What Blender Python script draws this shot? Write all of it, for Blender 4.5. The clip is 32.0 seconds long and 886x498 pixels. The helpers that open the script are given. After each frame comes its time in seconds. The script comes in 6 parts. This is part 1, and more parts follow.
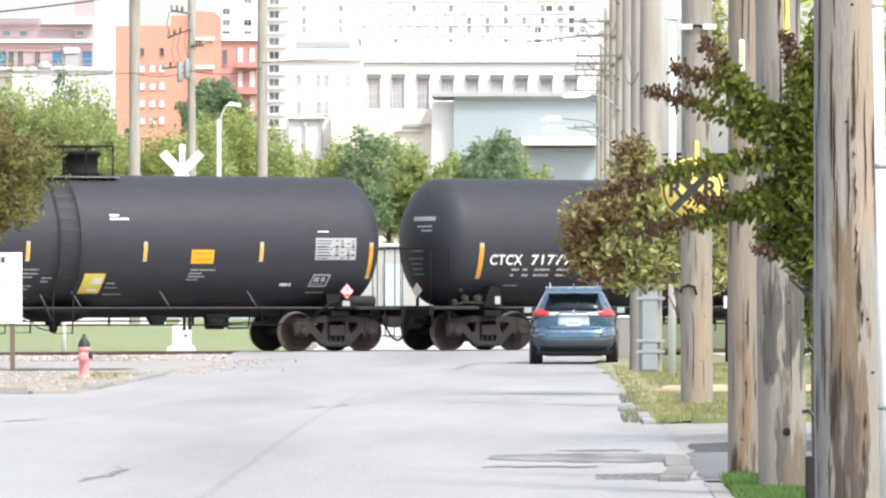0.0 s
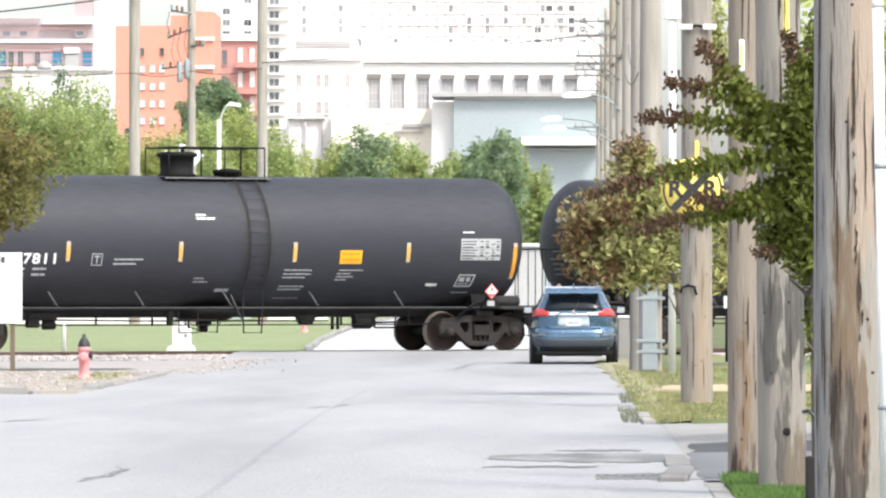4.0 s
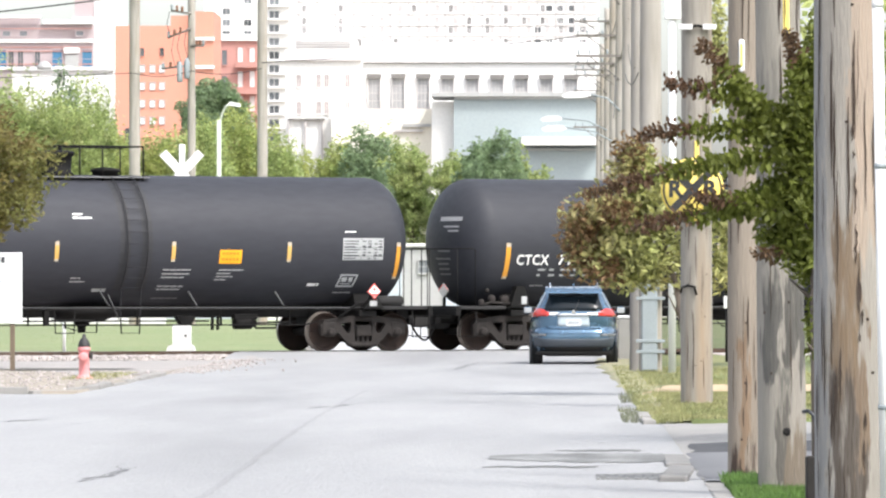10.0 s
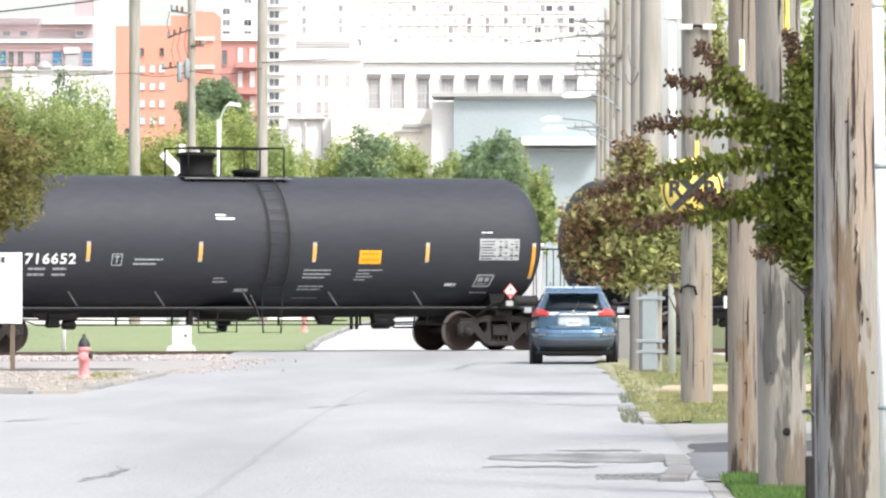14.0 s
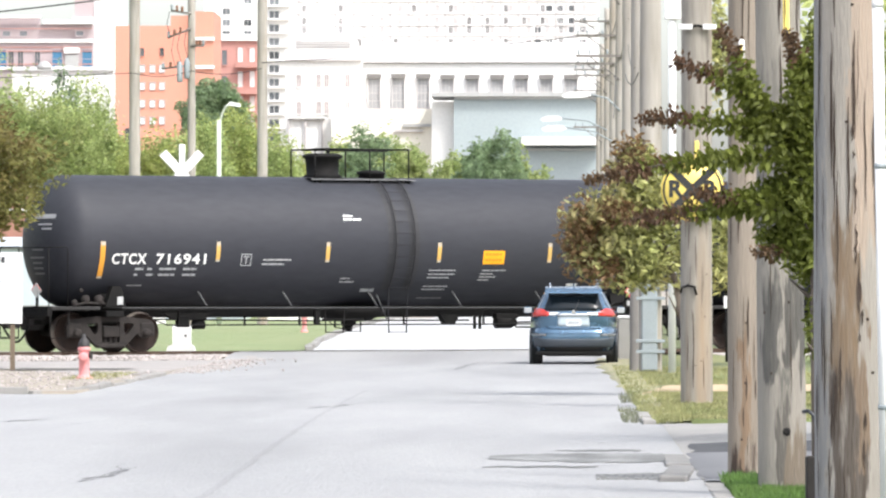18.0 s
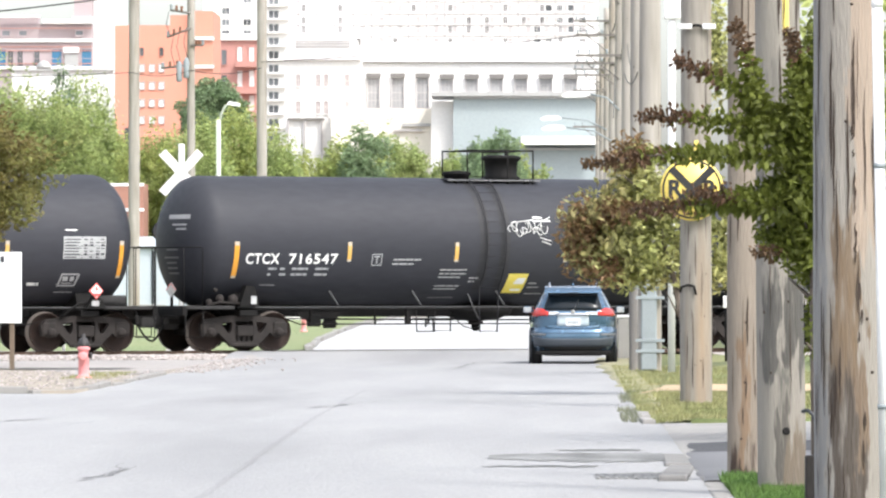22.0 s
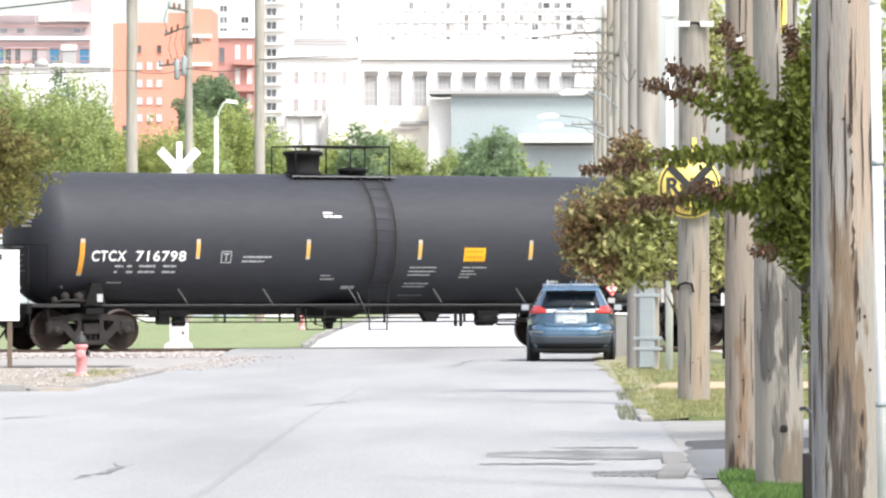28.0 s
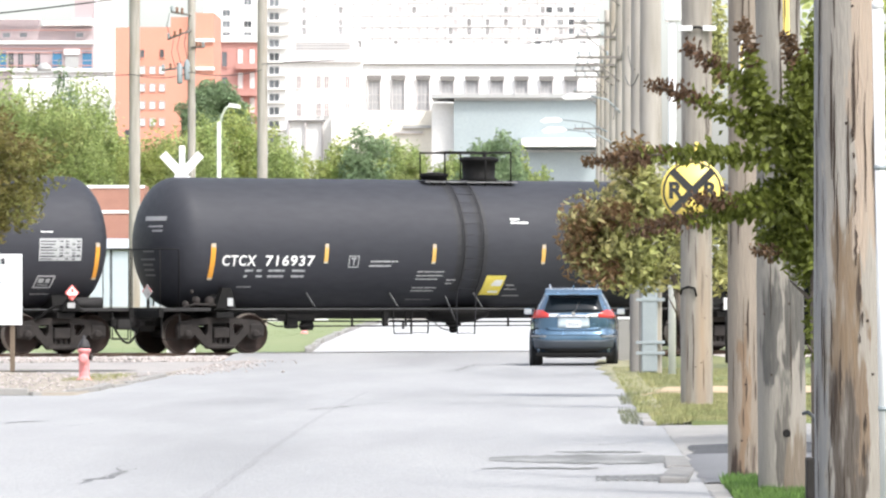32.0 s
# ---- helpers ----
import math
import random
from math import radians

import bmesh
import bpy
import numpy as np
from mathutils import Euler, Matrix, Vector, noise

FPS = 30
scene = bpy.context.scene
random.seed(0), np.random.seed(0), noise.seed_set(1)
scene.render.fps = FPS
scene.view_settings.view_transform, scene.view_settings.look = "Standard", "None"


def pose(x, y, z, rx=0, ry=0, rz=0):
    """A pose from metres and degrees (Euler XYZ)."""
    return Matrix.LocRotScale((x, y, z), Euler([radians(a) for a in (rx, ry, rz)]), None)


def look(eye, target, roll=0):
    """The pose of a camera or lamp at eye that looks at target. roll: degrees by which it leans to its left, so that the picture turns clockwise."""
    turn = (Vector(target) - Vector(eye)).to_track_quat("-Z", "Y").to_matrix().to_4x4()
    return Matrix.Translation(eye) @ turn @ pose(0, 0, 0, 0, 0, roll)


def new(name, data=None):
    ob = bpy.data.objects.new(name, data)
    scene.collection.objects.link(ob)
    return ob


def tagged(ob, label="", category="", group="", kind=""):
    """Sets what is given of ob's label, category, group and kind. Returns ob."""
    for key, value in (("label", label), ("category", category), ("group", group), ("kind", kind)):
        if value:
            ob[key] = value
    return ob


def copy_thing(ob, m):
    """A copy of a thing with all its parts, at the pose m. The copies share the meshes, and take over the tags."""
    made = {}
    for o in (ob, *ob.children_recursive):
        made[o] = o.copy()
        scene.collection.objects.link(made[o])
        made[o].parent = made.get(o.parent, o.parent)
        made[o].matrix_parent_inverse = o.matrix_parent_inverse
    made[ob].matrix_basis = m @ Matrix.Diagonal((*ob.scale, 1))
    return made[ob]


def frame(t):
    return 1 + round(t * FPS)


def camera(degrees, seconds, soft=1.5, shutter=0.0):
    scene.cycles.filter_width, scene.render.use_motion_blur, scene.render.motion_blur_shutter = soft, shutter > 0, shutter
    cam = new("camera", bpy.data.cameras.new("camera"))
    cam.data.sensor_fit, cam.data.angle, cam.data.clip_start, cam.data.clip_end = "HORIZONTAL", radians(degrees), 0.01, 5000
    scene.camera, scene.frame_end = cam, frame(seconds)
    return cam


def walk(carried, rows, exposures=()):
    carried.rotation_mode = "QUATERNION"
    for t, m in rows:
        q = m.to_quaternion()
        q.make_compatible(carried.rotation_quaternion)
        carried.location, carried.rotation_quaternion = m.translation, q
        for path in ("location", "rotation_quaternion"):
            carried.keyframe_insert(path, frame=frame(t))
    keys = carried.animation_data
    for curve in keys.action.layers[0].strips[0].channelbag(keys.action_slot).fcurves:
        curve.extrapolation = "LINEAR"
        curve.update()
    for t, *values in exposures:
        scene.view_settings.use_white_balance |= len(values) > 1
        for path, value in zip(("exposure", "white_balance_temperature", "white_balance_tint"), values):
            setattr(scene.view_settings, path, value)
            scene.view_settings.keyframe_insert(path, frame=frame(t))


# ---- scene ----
# One plan: the road runs along +y, the eye stands over it at x = 0, y = 0.
FOV = 8.46
YAW, PITCH = 1.1673, 90.3838
SWAY = [(0, 0, 0), (21.5, 0, 0), (22.0, -.9, -.8), (22.5, 0, 0), (23.0, -.9, 0), (23.5, -1.4, -2.7), (24.0, -.4, 0), (24.5, -.4, -4.6),
        (25.0, -4.1, -5.9), (25.5, -3.1, -7.3), (27.5, -4.8, -4.6), (28.0, -4.9, -4.9), (28.5, -6.0, -4.8), (29.0, -4.9, -5.4), (29.5, -4.3, -6.1),
        (30.0, -7.5, -6.1), (30.5, -8.5, -6.8), (31.0, -3.4, -4.6), (31.5, -2.4, -3.1), (32.0, 0, 2.6)]
HAND = 0.005405
cam = camera(FOV, 32.0, soft=2.3)
EXPOSURE = 1.5
walk(cam, [(t, pose(0, 0, 1.55, PITCH + b * HAND, 0, YAW + a * HAND)) for t, a, b in SWAY], exposures=[(0, EXPOSURE), (23, EXPOSURE), (25, EXPOSURE + .04), (32, EXPOSURE + .03)])

# ---- light: a bright, thinly clouded sky ----
SUN_EL, SUN_AZ = 52, 140
world = bpy.data.worlds.new("sky")
scene.world = world
world.use_nodes = True
wn = world.node_tree
sky = wn.nodes.new("ShaderNodeTexSky")
sky.sky_type, sky.sun_disc = "NISHITA", False
sky.sun_elevation, sky.sun_rotation = radians(SUN_EL), radians(SUN_AZ)
sky.air_density, sky.dust_density = 1.0, 3.0
pale = wn.nodes.new("ShaderNodeHueSaturation")
pale.inputs["Saturation"].default_value = 0.45
wn.links.new(sky.outputs[0], pale.inputs["Color"])
wn.links.new(pale.outputs[0], wn.nodes["Background"].inputs["Color"])
wn.nodes["Background"].inputs["Strength"].default_value = 0.14
lamp = bpy.data.lights.new("sun", "SUN")
lamp.energy, lamp.angle, lamp.color = 1.25, radians(12), (1, 0.975, 0.94)
sun = new("sun", lamp)
az, el = radians(SUN_AZ), radians(SUN_EL)
sun.matrix_world = look((math.sin(az) * math.cos(el) * 50, math.cos(az) * math.cos(el) * 50, math.sin(el) * 50), (0, 0, 0))


# ---- materials ----
def surface(name, colour, rough=0.8, metal=0.0, second=None, scale=4.0, amount=0.5, grain=60.0, bump=0.15, stretch=(1, 1, 1), third=None,
            stain_scale=0.6, islands=0.0, spec=0.5, objects=0.0):
    m = bpy.data.materials.new(name)
    m.use_nodes = True
    nt = m.node_tree
    N, L = nt.nodes.new, nt.links.new
    b = nt.nodes["Principled BSDF"]
    b.inputs["Roughness"].default_value, b.inputs["Metallic"].default_value = rough, metal
    b.inputs["Specular IOR Level"].default_value = spec
    co = N("ShaderNodeTexCoord")
    mp = N("ShaderNodeMapping")
    mp.inputs["Scale"].default_value = stretch
    L(co.outputs["Object"], mp.inputs["Vector"])
    def noise_at(sc, detail=4):
        n = N("ShaderNodeTexNoise")
        n.inputs["Scale"].default_value, n.inputs["Detail"].default_value = sc, detail
        L(mp.outputs[0], n.inputs["Vector"])
        return n
    def ramp(n, lo, hi):
        r = N("ShaderNodeMapRange")
        r.inputs[1].default_value, r.inputs[2].default_value = lo, hi
        L(n.outputs["Fac"], r.inputs[0])
        return r
    def mix(fac, a, c, f0=1.0):
        x = N("ShaderNodeMix")
        x.data_type = "RGBA"
        if f0 < 1:
            g = N("ShaderNodeMath")
            g.operation = "MULTIPLY"
            g.inputs[1].default_value = f0
            L(fac, g.inputs[0])
            fac = g.outputs[0]
        L(fac, x.inputs["Factor"])
        for sock, v in ((x.inputs["A"], a), (x.inputs["B"], c)):
            if isinstance(v, tuple):
                sock.default_value = (*v, 1)
            else:
                L(v, sock)
        return x.outputs["Result"]
    second = second or tuple(c * 0.7 for c in colour)
    col = mix(ramp(noise_at(scale), 0.35, 0.7).outputs[0], colour, second, amount)
    fine = noise_at(grain, 3)
    col = mix(ramp(fine, 0.3, 0.75).outputs[0], col, tuple(c * 0.75 for c in colour), 0.35)
    if third:
        col = mix(ramp(noise_at(stain_scale, 5), 0.52, 0.68).outputs[0], col, third, 0.75)
    for kind, how in (("ShaderNodeNewGeometry", islands), ("ShaderNodeObjectInfo", objects)):
        if how:
            g = N(kind)
            hv = N("ShaderNodeHueSaturation")
            r = N("ShaderNodeMapRange")
            r.inputs[3].default_value, r.inputs[4].default_value = 1 - how, 1 + how
            L(g.outputs["Random Per Island" if kind.endswith("Geometry") else "Random"], r.inputs[0])
            L(r.outputs[0], hv.inputs["Value"])
            L(col, hv.inputs["Color"])
            col = hv.outputs[0]
    L(col, b.inputs["Base Color"])
    rr = N("ShaderNodeMapRange")
    rr.inputs[3].default_value, rr.inputs[4].default_value = max(rough - 0.12, 0.02), min(rough + 0.12, 1)
    L(fine.outputs["Fac"], rr.inputs[0])
    L(rr.outputs[0], b.inputs["Roughness"])
    if bump:
        bp = N("ShaderNodeBump")
        bp.inputs["Strength"].default_value, bp.inputs["Distance"].default_value = bump, 0.02
        L(fine.outputs["Fac"], bp.inputs["Height"])
        L(bp.outputs[0], b.inputs["Normal"])
    return m


def weathered_wood(name, colour, second, streak, tone_patches, rough=0.92):
    """Wood with long fibres, dark streaks and patches of other tone; a patch is (x from, x to, z from, z to, colour),
    with frayed edges.
    """
    m = surface(name, colour, rough, second=second, scale=3.0, amount=0.6, grain=45, stretch=(2.2, 2.2, 0.22), bump=0.6)
    nt = m.node_tree
    N, L = nt.nodes.new, nt.links.new
    b = nt.nodes["Principled BSDF"]
    col = b.inputs["Base Color"].links[0].from_socket
    co = N("ShaderNodeTexCoord")
    sep = N("ShaderNodeSeparateXYZ")
    L(co.outputs["Object"], sep.inputs[0])

    def noise_at(scale, stretch, detail=5):
        mp, n = N("ShaderNodeMapping"), N("ShaderNodeTexNoise")
        mp.inputs["Scale"].default_value = stretch
        n.inputs["Scale"].default_value, n.inputs["Detail"].default_value = scale, detail
        L(co.outputs["Object"], mp.inputs["Vector"])
        L(mp.outputs[0], n.inputs["Vector"])
        return n.outputs["Fac"]

    def ranged(value, lo, hi):
        r = N("ShaderNodeMapRange")
        r.interpolation_type = "SMOOTHSTEP"
        r.inputs[1].default_value, r.inputs[2].default_value = lo, hi
        L(value, r.inputs[0])
        return r.outputs[0]

    def maths(op, p, q):
        g = N("ShaderNodeMath")
        g.operation = op
        for k, v in enumerate((p, q)):
            if isinstance(v, float):
                g.inputs[k].default_value = v
            else:
                L(v, g.inputs[k])
        return g.outputs[0]

    def over(fac, base, top):
        x = N("ShaderNodeMix")
        x.data_type = "RGBA"
        L(fac, x.inputs["Factor"])
        L(base, x.inputs["A"])
        if isinstance(top, tuple):
            x.inputs["B"].default_value = (*top, 1)
        else:
            L(top, x.inputs["B"])
        return x.outputs["Result"]

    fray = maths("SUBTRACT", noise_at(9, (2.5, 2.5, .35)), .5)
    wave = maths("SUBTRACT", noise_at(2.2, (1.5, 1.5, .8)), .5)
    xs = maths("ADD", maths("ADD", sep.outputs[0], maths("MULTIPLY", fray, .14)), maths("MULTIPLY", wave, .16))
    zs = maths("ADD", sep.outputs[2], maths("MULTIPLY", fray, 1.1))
    for x0, x1, z0, z1, tone in tone_patches:
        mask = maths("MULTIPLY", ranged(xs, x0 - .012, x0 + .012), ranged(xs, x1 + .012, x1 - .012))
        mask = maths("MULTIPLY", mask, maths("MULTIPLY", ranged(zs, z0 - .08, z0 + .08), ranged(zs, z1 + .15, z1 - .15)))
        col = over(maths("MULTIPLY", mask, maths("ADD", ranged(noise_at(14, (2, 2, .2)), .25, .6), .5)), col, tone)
    col = over(maths("MULTIPLY", ranged(noise_at(16, (2.4, 2.4, .16)), .645, .74), .45), col, streak)
    col = over(maths("MULTIPLY", ranged(noise_at(30, (2.4, 2.4, .12)), .35, .62), .22), col, tuple(v * .6 for v in colour))
    L(col, b.inputs["Base Color"])
    return m


def leaf_surface(name, colour, second, third=None, how=0.45):
    m = surface(name, colour, 0.55, second=second, scale=0.9, amount=0.8, grain=9, bump=0, third=third, stain_scale=0.5, islands=how, spec=0.3)
    nt = m.node_tree
    b = nt.nodes["Principled BSDF"]
    tr = nt.nodes.new("ShaderNodeBsdfTranslucent")
    mx = nt.nodes.new("ShaderNodeMixShader")
    mx.inputs[0].default_value = 0.5
    nt.links.new(b.inputs["Base Color"].links[0].from_socket, tr.inputs["Color"])
    nt.links.new(b.outputs[0], mx.inputs[1])
    nt.links.new(tr.outputs[0], mx.inputs[2])
    nt.links.new(mx.outputs[0], nt.nodes["Material Output"].inputs["Surface"])
    return m


def glow(name, colour, strength):
    m = surface(name, colour, 0.3, bump=0)
    b = m.node_tree.nodes["Principled BSDF"]
    b.inputs["Emission Color"].default_value, b.inputs["Emission Strength"].default_value = (*colour, 1), strength
    return m


ASPHALT = surface("old pale asphalt", (0.30, 0.30, 0.30), 0.9, second=(0.225, 0.225, 0.23), scale=0.5, amount=0.8, grain=30, bump=0.4, stretch=(1, 0.12, 1),
                  third=(0.20, 0.20, 0.203), stain_scale=0.35)
CRACK = surface("tar filled crack", (0.17, 0.17, 0.172), 0.8, grain=30)
SOIL = surface("pale dry soil", (0.29, 0.26, 0.22), 0.95, second=(0.18, 0.155, 0.125), scale=1.5, grain=30, bump=0.4)
GRASS_GROUND = surface("mown grass ground", (0.125, 0.165, 0.055), 0.95, second=(0.25, 0.22, 0.105), scale=0.5, amount=0.8, grain=25, bump=0.5)
BLADES = surface("grass blades", (0.15, 0.175, 0.055), 0.7, second=(0.36, 0.315, 0.165), scale=0.7, amount=0.9, grain=9, bump=0, islands=0.35)
BLADES_GREEN = surface("lush grass blades", (0.055, 0.125, 0.015), 0.7, second=(0.09, 0.15, 0.025), scale=0.9, amount=0.8, grain=9, bump=0, islands=0.35)
GREEN_GROUND = surface("lush verge ground", (0.05, 0.09, 0.018), 0.95, second=(0.09, 0.11, 0.03), scale=0.7, amount=0.8, grain=25, bump=0.5)
DRIVEGREY = surface("grey asphalt drive", (0.165, 0.165, 0.172), 0.9, second=(0.12, 0.12, 0.126), scale=0.9, amount=0.8, grain=35, bump=0.35, stretch=(1, .4, 1))
SEAM = surface("faint road seam", (0.272, 0.272, 0.273), 0.9, second=(0.205, 0.205, 0.21), scale=0.5, amount=0.8, grain=30, bump=0.4, stretch=(1, 0.12, 1),
               third=(0.182, 0.182, 0.185), stain_scale=0.35)
CONCRETE = surface("weathered concrete", (0.28, 0.27, 0.255), 0.9, second=(0.20, 0.195, 0.185), scale=1.2, amount=0.6, grain=45, bump=0.3, third=(0.22, 0.21, 0.20), stain_scale=0.9)
BALLAST = surface("grey limestone ballast", (0.385, 0.35, 0.33), 0.95, second=(0.28, 0.25, 0.235), scale=3, grain=25, bump=0.6, islands=0.28)
RAILSTEEL = surface("rusty rail steel", (0.09, 0.06, 0.045), 0.6, 0.5, second=(0.14, 0.075, 0.045), scale=5, grain=40)
RAILTOP = surface("polished rail head", (0.45, 0.44, 0.43), 0.25, 1.0, grain=40, bump=0.02)
SLEEPER = surface("creosoted timber", (0.07, 0.055, 0.045), 0.9, second=(0.13, 0.11, 0.09), scale=3, grain=30, stretch=(1, 8, 1), bump=0.3)
TANK = surface("black tank paint", (0.0305, 0.0320, 0.0395), 0.6, second=(0.0355, 0.0368, 0.044), scale=0.5, amount=0.5, grain=7, bump=0.012, stretch=(0.35, 1, 1),
               third=(0.034, 0.035, 0.0405), stain_scale=0.35, spec=0.3)
FRAMEBLACK = surface("sooty black steel", (0.008, 0.0078, 0.0078), 0.7, second=(0.015, 0.0138, 0.013), scale=3, amount=0.7, grain=30, bump=0.1, spec=0.15)
TRUCKIRON = surface("dusty brown cast iron", (0.021, 0.0185, 0.0175), 0.75, second=(0.043, 0.036, 0.033), scale=4, amount=0.6, grain=35, bump=0.25, spec=0.2)
WHEELIRON = surface("rusty wheel face", (0.034, 0.022, 0.018), 0.7, second=(0.016, 0.0135, 0.0125), scale=5, amount=0.7, grain=30, bump=0.2, spec=0.2)
TREAD = surface("worn wheel tread", (0.32, 0.28, 0.25), 0.4, 0.8, grain=30, bump=0.05)
MARKYELLOW = surface("yellow reflective tape", (0.70, 0.325, 0.035), 0.45, grain=20, bump=0)
MARKWORN = surface("worn yellow tape", (0.62, 0.37, 0.085), 0.45, second=(0.60, 0.42, 0.17), scale=3, amount=0.6, grain=20, bump=0)
STRIPEPALE = surface("silvery reflective tape", (0.46, 0.42, 0.36), 0.45, second=(0.52, 0.40, 0.24), scale=3, amount=0.7, grain=20, bump=0)
MARKLEMON = surface("lemon yellow decal", (0.74, 0.60, 0.06), 0.5, second=(0.78, 0.70, 0.3), scale=2, grain=20, bump=0)
MARKORANGE = surface("orange decal", (0.95, 0.40, 0.01), 0.5, grain=20, bump=0)
MARKWHITE = surface("white stencil paint", (0.80, 0.80, 0.78), 0.6, grain=30, bump=0)
MARKGREY = surface("faded stencil paint", (0.36, 0.36, 0.36), 0.6, grain=30, bump=0)
MARKDIM = surface("dirty stencil paint", (0.16, 0.16, 0.165), 0.6, grain=30, bump=0)
MARKPALE = surface("grey stencil panel", (0.40, 0.41, 0.41), 0.6, grain=30, bump=0)
MARKRED = surface("red placard print", (0.70, 0.12, 0.11), 0.5, grain=20, bump=0)
WHITEPAINT = surface("white sign paint", (0.80, 0.80, 0.80), 0.55, second=(0.72, 0.72, 0.71), scale=2, grain=30, bump=0.03)
BLACKPAINT = surface("black sign paint", (0.02, 0.02, 0.02), 0.5, grain=20, bump=0)
SIGNYELLOW = surface("yellow sign sheeting", (0.85, 0.66, 0.15), 0.45, second=(0.8, 0.6, 0.15), grain=20, bump=0.02)
GALV = surface("galvanised steel", (0.27, 0.305, 0.315), 0.6, 0.15, second=(0.22, 0.245, 0.255), scale=3, grain=30, bump=0.08)
POSTWOOD = surface("brown timber post", (0.16, 0.12, 0.085), 0.9, second=(0.1, 0.08, 0.06), scale=6, grain=30, stretch=(4, 4, 0.4), bump=0.3)
POLEWOOD = surface("silvered utility pole", (0.29, 0.265, 0.23), 0.9, second=(0.185, 0.165, 0.138), scale=9, amount=0.8, grain=55, stretch=(2.4, 2.4, 0.2), bump=0.5,
                   third=(0.30, 0.215, 0.14), stain_scale=1.1)
# the last two patches run full height: greyer left edge, darker right edge
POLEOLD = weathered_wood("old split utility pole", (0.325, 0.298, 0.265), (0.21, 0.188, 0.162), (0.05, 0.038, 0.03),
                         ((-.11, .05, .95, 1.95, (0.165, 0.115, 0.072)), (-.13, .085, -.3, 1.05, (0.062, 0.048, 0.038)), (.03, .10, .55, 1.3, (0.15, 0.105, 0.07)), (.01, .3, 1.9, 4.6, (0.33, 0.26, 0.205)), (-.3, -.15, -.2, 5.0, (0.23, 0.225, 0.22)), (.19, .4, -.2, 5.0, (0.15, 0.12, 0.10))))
POLEMOTTLED = weathered_wood("mottled grey utility pole", (0.305, 0.28, 0.24), (0.175, 0.16, 0.14), (0.08, 0.07, 0.06),
                             ((.02, .3, 1.0, 1.8, (0.06, 0.058, 0.052)), (-.14, -.02, .95, 1.7, (0.08, 0.077, 0.07)), (-.07, .05, .1, .65, (0.09, 0.083, 0.072)), (.03, .3, -.2, .45, (0.14, 0.11, 0.08)),
                              (-.05, .06, .75, .95, (0.12, 0.115, 0.10)), (-.3, .0, 2.0, 3.2, (0.17, 0.16, 0.14))))
POSTGREY = surface("grey weathered timber", (0.19, 0.18, 0.17), 0.9, second=(0.13, 0.12, 0.11), scale=5, grain=50, stretch=(2.4, 2.4, 0.2), bump=0.4)
POLETAN = weathered_wood("tan utility pole", (0.262, 0.222, 0.178), (0.188, 0.155, 0.12), (0.09, 0.065, 0.048),
                         ((-.12, .12, -.3, .22, (0.045, 0.028, 0.02)), (-.05, .03, .15, 1.2, (0.20, 0.135, 0.085))))
LADDERPAD = surface("worn ladder strip", (0.021, 0.0212, 0.0245), 0.65, grain=20, bump=0.05)
POLEFAR = surface("grey far utility pole", (0.37, 0.345, 0.31), 0.9, second=(0.22, 0.20, 0.17), scale=2.2, amount=0.9, grain=12, stretch=(2.2, 2.2, 0.25), bump=0.3, third=(0.28, 0.225, 0.16), stain_scale=0.8)
ARMWOOD = surface("grey crossarm timber", (0.17, 0.155, 0.14), 0.9, second=(0.12, 0.11, 0.10), scale=3, grain=20, bump=.2)
SPLIT = surface("dark split in wood", (0.045, 0.03, 0.022), 0.95, grain=30)
PIPEWHITE = surface("white plastic conduit", (0.80, 0.80, 0.80), 0.5, grain=20, bump=0.02)
CARPAINT = surface("metallic slate blue car paint", (0.072, 0.148, 0.235), 0.24, 0.6, second=(0.078, 0.156, 0.245), scale=2, grain=3, bump=0.0, spec=0.6)
coat = CARPAINT.node_tree.nodes["Principled BSDF"]
coat.inputs["Coat Weight"].default_value, coat.inputs["Coat Roughness"].default_value = 1.0, 0.06
CARTRIM = surface("dark grey plastic", (0.03, 0.033, 0.038), 0.5, second=(0.036, 0.04, 0.045), grain=60, bump=0.05)
CARGLASS = surface("tinted car glass", (0.008, 0.013, 0.018), 0.08, second=(0.01, 0.015, 0.02), grain=5, bump=0, spec=0.25)
TAILRED = surface("red lamp lens", (0.50, 0.035, 0.025), 0.2, second=(0.40, 0.022, 0.02), grain=30, bump=0, spec=0.7)
CHROME = surface("bright chrome", (0.75, 0.76, 0.77), 0.15, 1.0, grain=30, bump=0)
TYRE = surface("tyre rubber", (0.02, 0.02, 0.021), 0.85, grain=40, bump=0.2)
PLATE = surface("pale plate", (0.72, 0.75, 0.78), 0.4, grain=20, bump=0)
HYDRED = surface("faded pink red hydrant paint", (0.66, 0.25, 0.25), 0.6, second=(0.72, 0.36, 0.35), scale=6, grain=30, bump=0.1)
HYDBLACK = surface("black hydrant bonnet", (0.03, 0.028, 0.028), 0.6, grain=30)
BARK = surface("grey brown bark", (0.13, 0.105, 0.085), 0.95, second=(0.07, 0.055, 0.045), scale=8, grain=30, stretch=(2, 2, 0.4), bump=0.5)
WIRE = surface("black cable", (0.03, 0.03, 0.03), 0.7, grain=20, bump=0)
# green lightened so the far trees carry their haze in the leaf colour
LEAF_MID = leaf_surface("haze-lightened green leaves", (0.40, 0.465, 0.19), (0.25, 0.335, 0.12), third=(0.45, 0.47, 0.215), how=0.38)
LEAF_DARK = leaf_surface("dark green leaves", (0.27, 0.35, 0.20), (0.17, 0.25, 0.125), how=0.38)
